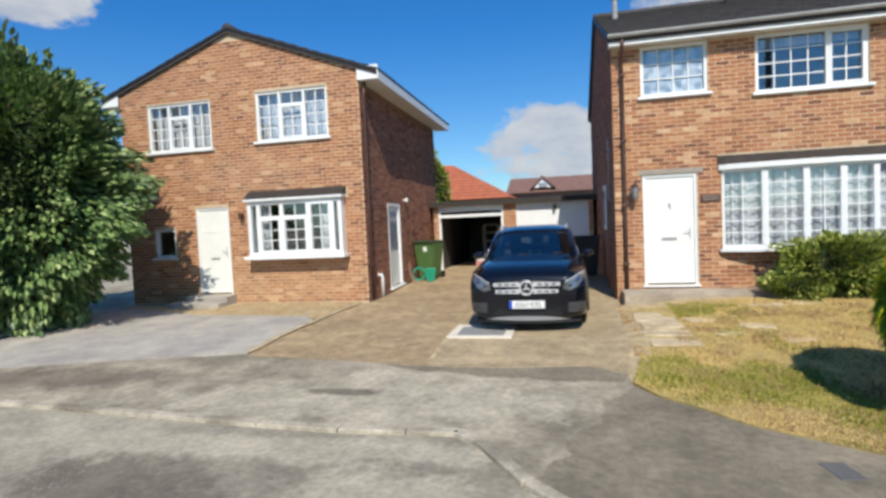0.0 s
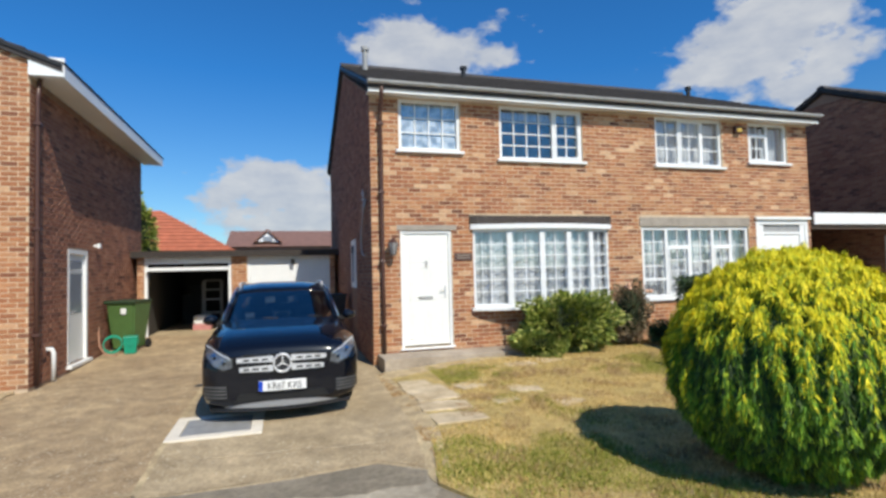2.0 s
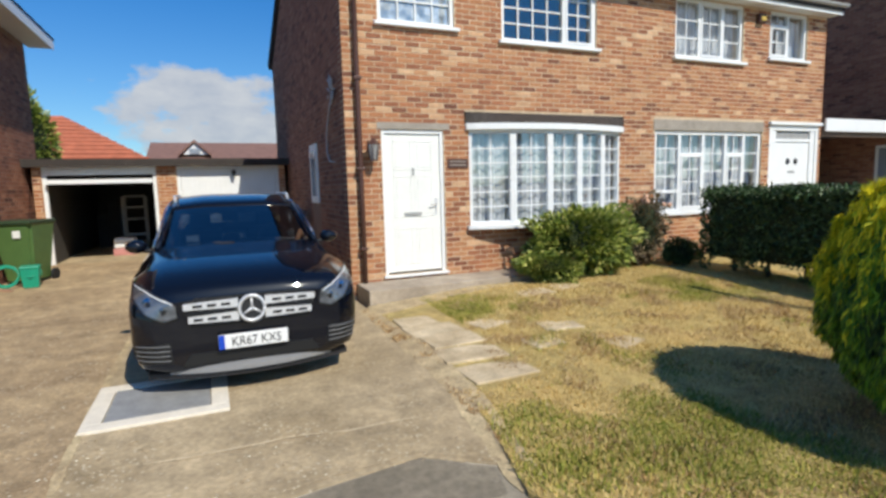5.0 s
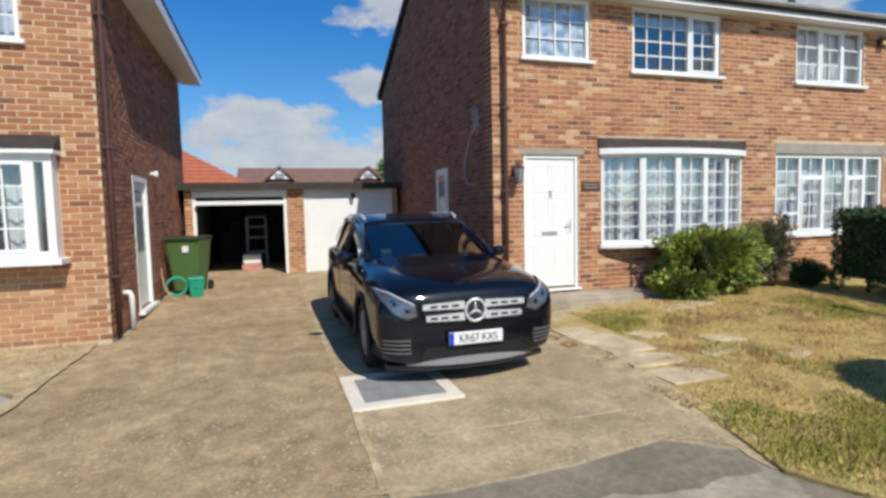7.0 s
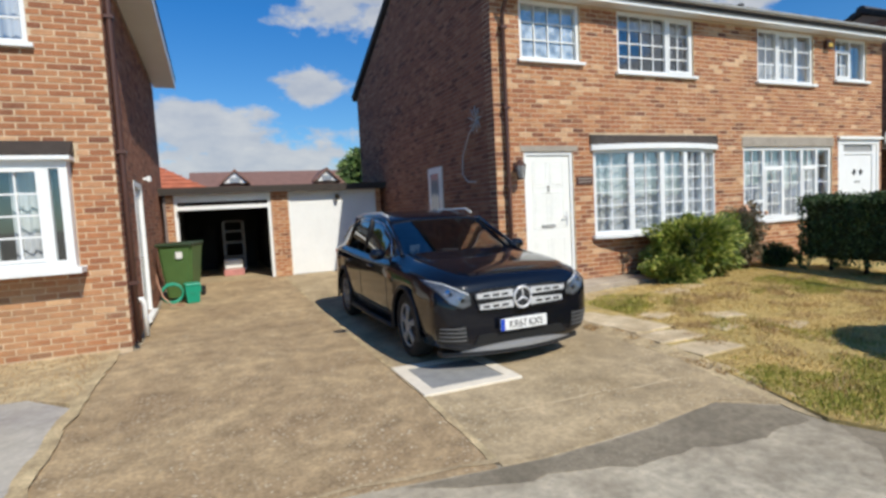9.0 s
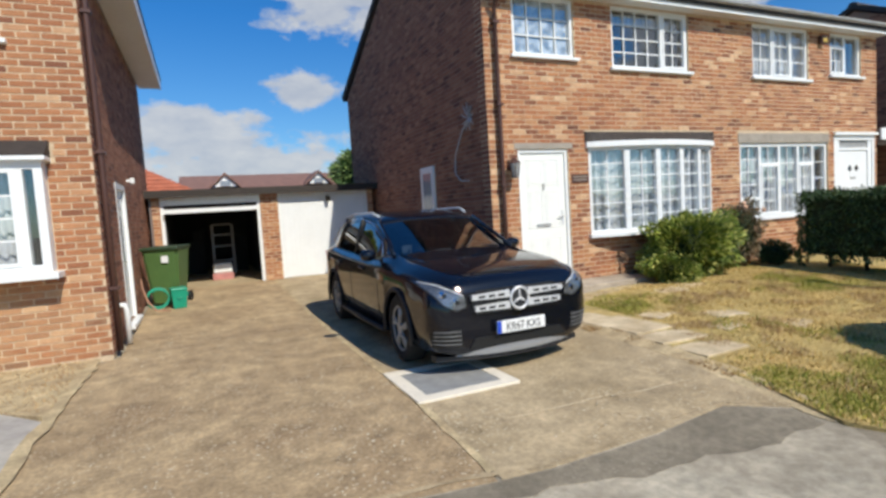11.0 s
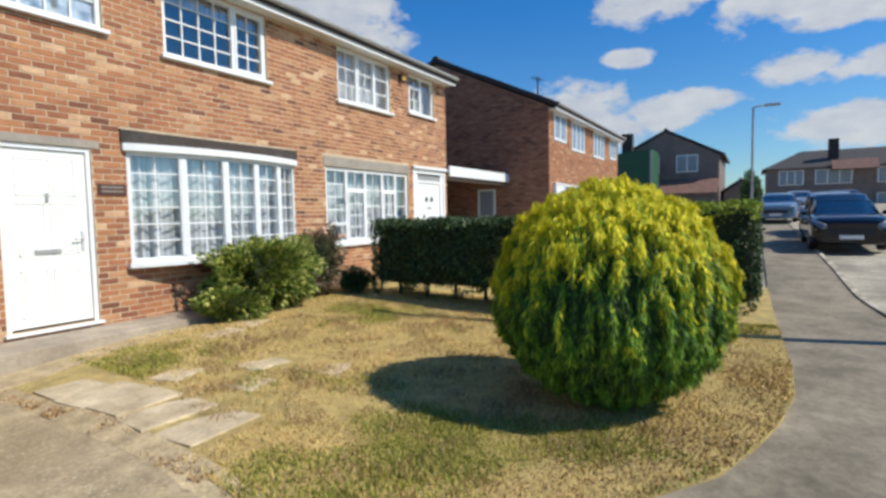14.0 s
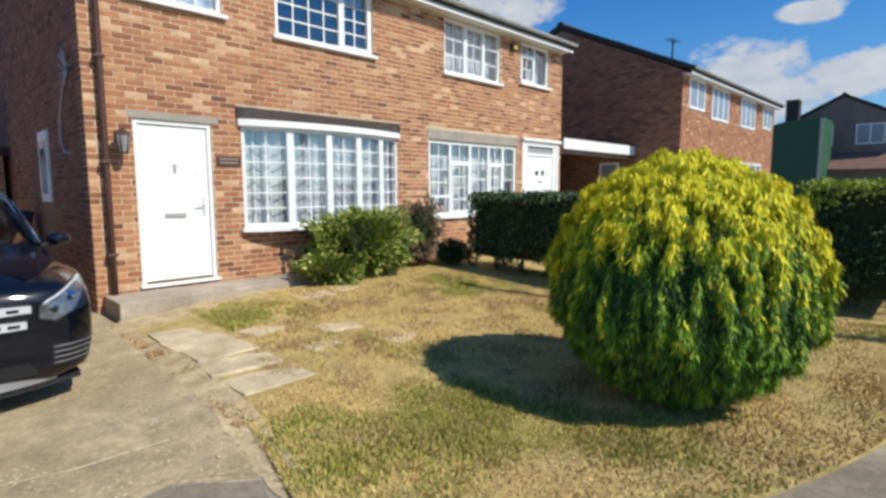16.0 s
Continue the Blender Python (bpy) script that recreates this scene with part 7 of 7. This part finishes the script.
# ---- the neighbours, the street and the distance ----
def plain_house(name, label, x0, x1, y0, y1, zeave, zridge, axis, wall="brick_many", roof="tile", wins=(), chimney=None, brickfront=False, face="y", cat="house"):
    h = thing(name, label, cat)
    w = part("wall", box(x0, x1, y0, y1, -0.2, zeave), wall, h)
    mid = (y0 + y1) / 2 if axis == "x" else (x0 + x1) / 2
    if axis == "x":
        part("gable", prism([(y0, zeave + 0.002), (y1, zeave + 0.002), (mid, zridge)], x0, x1, "x"), wall, h)
        shell_roof(h, x0, x1, y0 - 0.3, y1 + 0.3, zeave + 0.02, zridge + 0.14, "x", 0.1, roof)
    else:
        part("gable", prism([(x0, zeave + 0.002), (x1, zeave + 0.002), (mid, zridge)], y0, y1, "y"), wall, h)
        shell_roof(h, y0, y1, x0 - 0.3, x1 + 0.3, zeave + 0.02, zridge + 0.14, "y", 0.1, roof)
    for a, b, c, d, f in wins:
        ww = new("window")
        ww.parent = h
        n = max(1, round((b - a) / 0.6))
        fr = bmesh.new()
        gl = []
        t = 0.07
        q0, q1 = (y0 - 0.03, y0 + 0.02) if f == "y" else (x0 - 0.03, x0 + 0.02)

        def bx(u0, u1, v0, v1, z_0, z_1, bm=None):
            return box(u0, u1, v0, v1, z_0, z_1, bm=bm) if f == "y" else box(v0, v1, u0, u1, z_0, z_1, bm=bm)
        for k in (bx(a, b, q0, q1, c, c + t), bx(a, b, q0, q1, d - t, d)):
            join(fr, k)
        for i in range(n + 1):
            u = a + (b - a - t) * i / n
            join(fr, bx(u, u + t, q0, q1, c + t, d - t))
            if i < n:
                part("pane", bx(u + t, a + (b - a - t) * (i + 1) / n, q0 + 0.01, q0 + 0.02, c + t, d - t), "farwin", ww)
        part("frame", fr, "upvc", ww)
    if chimney:
        cx, cy, ch = chimney
        part("chimney", box(cx - 0.35, cx + 0.35, cy - 0.25, cy + 0.25, zeave, ch), wall, h)
        for s in (-0.15, 0.15):
            part("chimney_pot", cyl(0.1, 0.35, 10, m=Matrix.Translation((cx + s, cy, ch + 0.17))), "tile_red", h)
    return h


h3 = plain_house("semi_detached_house", "brick semi-detached pair with shaded gable wall beside a carport", 14.7, 24.2, 8.55, 16.4, 4.72, 6.55, "x", "mortar_shade_tone", "tile",
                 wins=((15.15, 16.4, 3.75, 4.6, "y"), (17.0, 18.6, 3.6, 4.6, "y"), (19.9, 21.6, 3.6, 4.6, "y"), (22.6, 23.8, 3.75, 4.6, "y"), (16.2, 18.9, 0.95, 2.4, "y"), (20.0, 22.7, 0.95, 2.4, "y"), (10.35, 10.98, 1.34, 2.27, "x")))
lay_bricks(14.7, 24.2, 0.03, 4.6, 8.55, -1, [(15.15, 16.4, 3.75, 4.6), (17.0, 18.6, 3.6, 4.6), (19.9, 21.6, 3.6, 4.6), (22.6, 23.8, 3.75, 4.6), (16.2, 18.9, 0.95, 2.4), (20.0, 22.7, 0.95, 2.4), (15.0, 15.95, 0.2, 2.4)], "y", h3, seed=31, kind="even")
lay_bricks(8.55, 16.4, 0.03, 6.3, 14.7, -1, [(10.35, 10.98, 1.34, 2.27)], "x", h3, seed=32, kind="side_shade",
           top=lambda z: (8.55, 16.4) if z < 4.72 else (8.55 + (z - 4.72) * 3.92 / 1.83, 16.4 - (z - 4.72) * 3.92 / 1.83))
eaves(h3, 14.6, 24.3, 8.55, 4.60)
panel_door(h3, 15.0, 15.95, 0.2, 2.4, 8.40, ((0.05, 0.32), (0.40, 0.70)), handle=False)
part("porch_side", box(15.0, 15.95, 8.5, 8.56, 0.2, 2.4), "upvc", h3)

cp = thing("carport", "flat carport with a white fascia spanning between the two brick houses", "carport", (0, 0, 0))
part("roof", box(10.83, 14.66, 9.90, 15.0, 2.54, 2.68), "felt", cp)
part("fascia", box(10.83, 14.66, 9.86, 9.898, 2.46, 2.72), "upvc", cp)
part("beam", box(10.83, 14.66, 9.95, 10.05, 2.36, 2.538), "fence", cp)
part("back_wall", box(10.83, 14.66, 14.8, 14.9, -0.1, 2.51), "brick_many", cp)
ant = thing("tv_aerial", "thin aerial on the ridge of the neighbouring house", "aerial", (15.0, 9.0, 4.75))
part("mast", cyl(0.025, 0.9, 8, m=Matrix.Translation((0, 0, 0.45))), "black", ant)
part("boom", tube([(-0.3, 0, 0.88), (0.3, 0, 0.9)], 0.012, 6), "black", ant)
for i in range(5):
    part("rod", tube([(-0.25 + i * 0.12, -0.15, 0.89), (-0.25 + i * 0.12, 0.15, 0.89)], 0.006, 5), "black", ant)

plain_house("end_house", "gabled brick house closing the view down the street", 40.0, 49.0, 5.2, 12.0, 5.2, 7.0, "x", "farwall", "tile",
            wins=((6.5, 7.9, 4.1, 5.3, "x"), (9.0, 10.4, 4.1, 5.3, "x"), (6.0, 11.2, 1.6, 2.4, "x")))
eh = thing("lean_to", "tiled lean-to roof across the front of the end house", "porch", (39.9, 8.6, 0))
part("roof", prism([(-1.6, 2.6), (0.0, 3.6), (0.0, 3.45), (-1.6, 2.45)], -3.4, 3.4, "y"), "tile_brown", eh)
part("wall", box(-1.4, -1.2, -3.3, 3.3, 0, 2.5), "farwall", eh)
plain_house("bungalow", "low outbuilding with a pinkish tiled roof beside the end house", 42.0, 47.0, 2.9, 5.0, 2.6, 3.4, "x", "farwall", "tile_brown")
def hip_roof(parent, x0, x1, y0, y1, ze, zr, axis, run, material):
    """A hipped roof; run: how far the hips reach in from the ends."""
    bm = bmesh.new()
    e = [bm.verts.new(p) for p in ((x0, y0, ze), (x1, y0, ze), (x1, y1, ze), (x0, y1, ze))]
    if axis == "x":
        r = [bm.verts.new(p) for p in ((x0 + run, (y0 + y1) / 2, zr), (x1 - run, (y0 + y1) / 2, zr))]
        fs = ((e[0], e[1], r[1], r[0]), (e[1], e[2], r[1]), (e[2], e[3], r[0], r[1]), (e[3], e[0], r[0]))
    else:
        r = [bm.verts.new(p) for p in (((x0 + x1) / 2, y0 + run, zr), ((x0 + x1) / 2, y1 - run, zr))]
        fs = ((e[0], e[1], r[0]), (e[1], e[2], r[1], r[0]), (e[2], e[3], r[1]), (e[3], e[0], r[0], r[1]))
    for q in fs + ((e[3], e[2], e[1], e[0]),):
        bm.faces.new(q)
    bmesh.ops.recalc_face_normals(bm, faces=bm.faces)
    return part("roof", bm, material, parent)


def hipped_house():
    h = thing("hipped_house", "house with an orange-red hipped tiled roof behind the garages", "house")
    part("wall", box(-14.0, -3.4, 30.2, 37.8, -0.1, 2.88), "farwall", h)
    r = hip_roof(h, -14.4, -3.0, 29.8, 38.2, 2.9, 5.35, "x", 4.2, "tile_red")
    for i in range(12):
        t = i / 12
        z = 2.9 + 2.45 * t
        part("tile_course", box(-14.4 + 4.2 * t, -3.0 - 4.2 * t, 29.8 + 4.2 * t - 0.03, 29.8 + 4.2 * t + 0.05, z, z + 0.05), "tile_red", r)


hipped_house()


def terrace():
    h = thing("terrace_house", "long brick terrace with brown hipped roof across the road end", "house")
    part("wall", box(60.0, 68.0, -22.0, 2.1, -0.2, 5.18), "farwall", h)
    hip_roof(h, 59.6, 68.4, -22.4, 2.5, 5.2, 7.1, "y", 3.4, "tile")
    part("chimney", box(61.2, 61.9, -3.7, -2.9, 6.0, 7.9), "canopy", h)
    for y, w in ((-0.9, 2.0), (-4.6, 2.8), (-9.0, 2.6), (-13.5, 2.6), (-18.0, 2.6)):
        for z0, z1 in ((3.7, 4.9), (1.6, 2.6)):
            win = new("window")
            win.parent = h
            part("pane", box(59.95, 59.99, y + 0.08, y + w - 0.08, z0 + 0.08, z1 - 0.08), "farwin", win)
            for i in range(4):
                u = y + (w - 0.08) * i / 3
                part("frame_bar", box(59.93, 59.998, u, u + 0.08, z0, z1), "upvc", win)
            part("frame_rail", box(59.93, 59.998, y, y + w, z1, z1 + 0.08), "upvc", win)
            part("frame_rail", box(59.93, 59.998, y, y + w, z0 - 0.08, z0), "upvc", win)
    porch = thing("porch_canopy", "pale tiled porch canopy on the far terrace", "porch", (59.9, -4.6, 4.9))
    part("roof", prism([(-1.0, 0.0), (0.0, 0.9), (0.0, 0.0)], -1.8, 1.6, "y"), "tile_brown", porch)


terrace()
ch = thing("chimney_stack", "dark chimney stack above the green cladding", "chimney", (39.5, 11.1, 0))
part("shaft", box(-0.35, 0.35, -0.35, 0.35, -0.1, 7.0), "canopy", ch)
gs = thing("green_outbuilding", "green sheet-clad gable beside the end house", "outbuilding", (36.0, 12.0, 0))
part("wall", box(0, 3, -3.1, 1.0, -0.1, 4.7), "greygreen", gs)
part("upper_wall", prism([(-3.1, 4.702), (1.0, 4.702), (-1.2, 5.35), (-3.1, 5.45)], 0, 3, "x"), "greygreen", gs)
part("drainpipe", box(-0.05, -0.002, -3.1, -2.98, 0, 5.4), "lid", gs)




def hip_house():
    h = thing("dormer_house", "long house with brown tiled roof and small white gabled dormers", "house")
    part("wall", box(-4.2, 7.0, 40.0, 48.0, -0.1, 3.6), "farwall", h)
    part("roof", prism([(39.6, 3.55), (44.0, 4.95), (48.4, 3.55)], -4.4, 7.2, "x"), "tile_brown", h)
    for x in (-1.65, 4.3):
        d = new("dormer")
        d.parent = h
        part("dormer_wall", prism([(x - 0.7, 3.9), (x + 0.7, 3.9), (x, 4.65)], 40.0, 42.5, "y"), "upvc", d)
        part("dormer_glass", box(x - 0.3, x + 0.3, 39.94, 39.99, 3.95, 4.25), "farwin", d)
        for s in (-1, 1):
            part("dormer_roof", prism([(x, 4.80), (x + s * 0.95, 3.92), (x + s * 0.95, 3.78), (x, 4.66)], 39.8, 42.6, "y"), "tile_brown", d)


hip_house()
lp = thing("street_lamp", "tall grey street lamp post with a short arm over the pavement", "street lamp", (26.8, 3.2, -0.1))
part("base", cyl(0.09, 1.2, 12, 0.085, Matrix.Translation((0, 0, 0.6))), "lid", lp)
part("pole", cyl(0.06, 4.9, 12, 0.045, Matrix.Translation((0, 0, 3.65))), "lid", lp)
part("arm", tube([(0, 0, 6.05), (0, -0.15, 6.12), (0, -0.45, 6.13)], 0.035, 8), "lid", lp)
part("lamp_head", box(-0.12, 0.12, -1.05, -0.4, 6.08, 6.18, 0.03), "lid", lp)
patch("pavement", [(24, -3.0), (70, -3.0), (70, -4.8), (24, -4.8)], gz, 0.03, 0.06, "apron", label="grey pavement across the road")
hedge("low far hedge across the road", 30, 44, -7.0, -6.0, -0.1, 1.3, 3000, 1, 9)

tp = thing("telegraph_pole", "tall timber telegraph pole behind the road kerb", "telegraph pole", (7.35, -1.5, -0.15))
part("pole", cyl(0.12, 9.8, 14, 0.08, Matrix.Translation((0, 0, 4.9))), "bark", tp)
part("cap", cyl(0.10, 0.08, 14, m=Matrix.Translation((0, 0, 9.84))), "lid", tp)
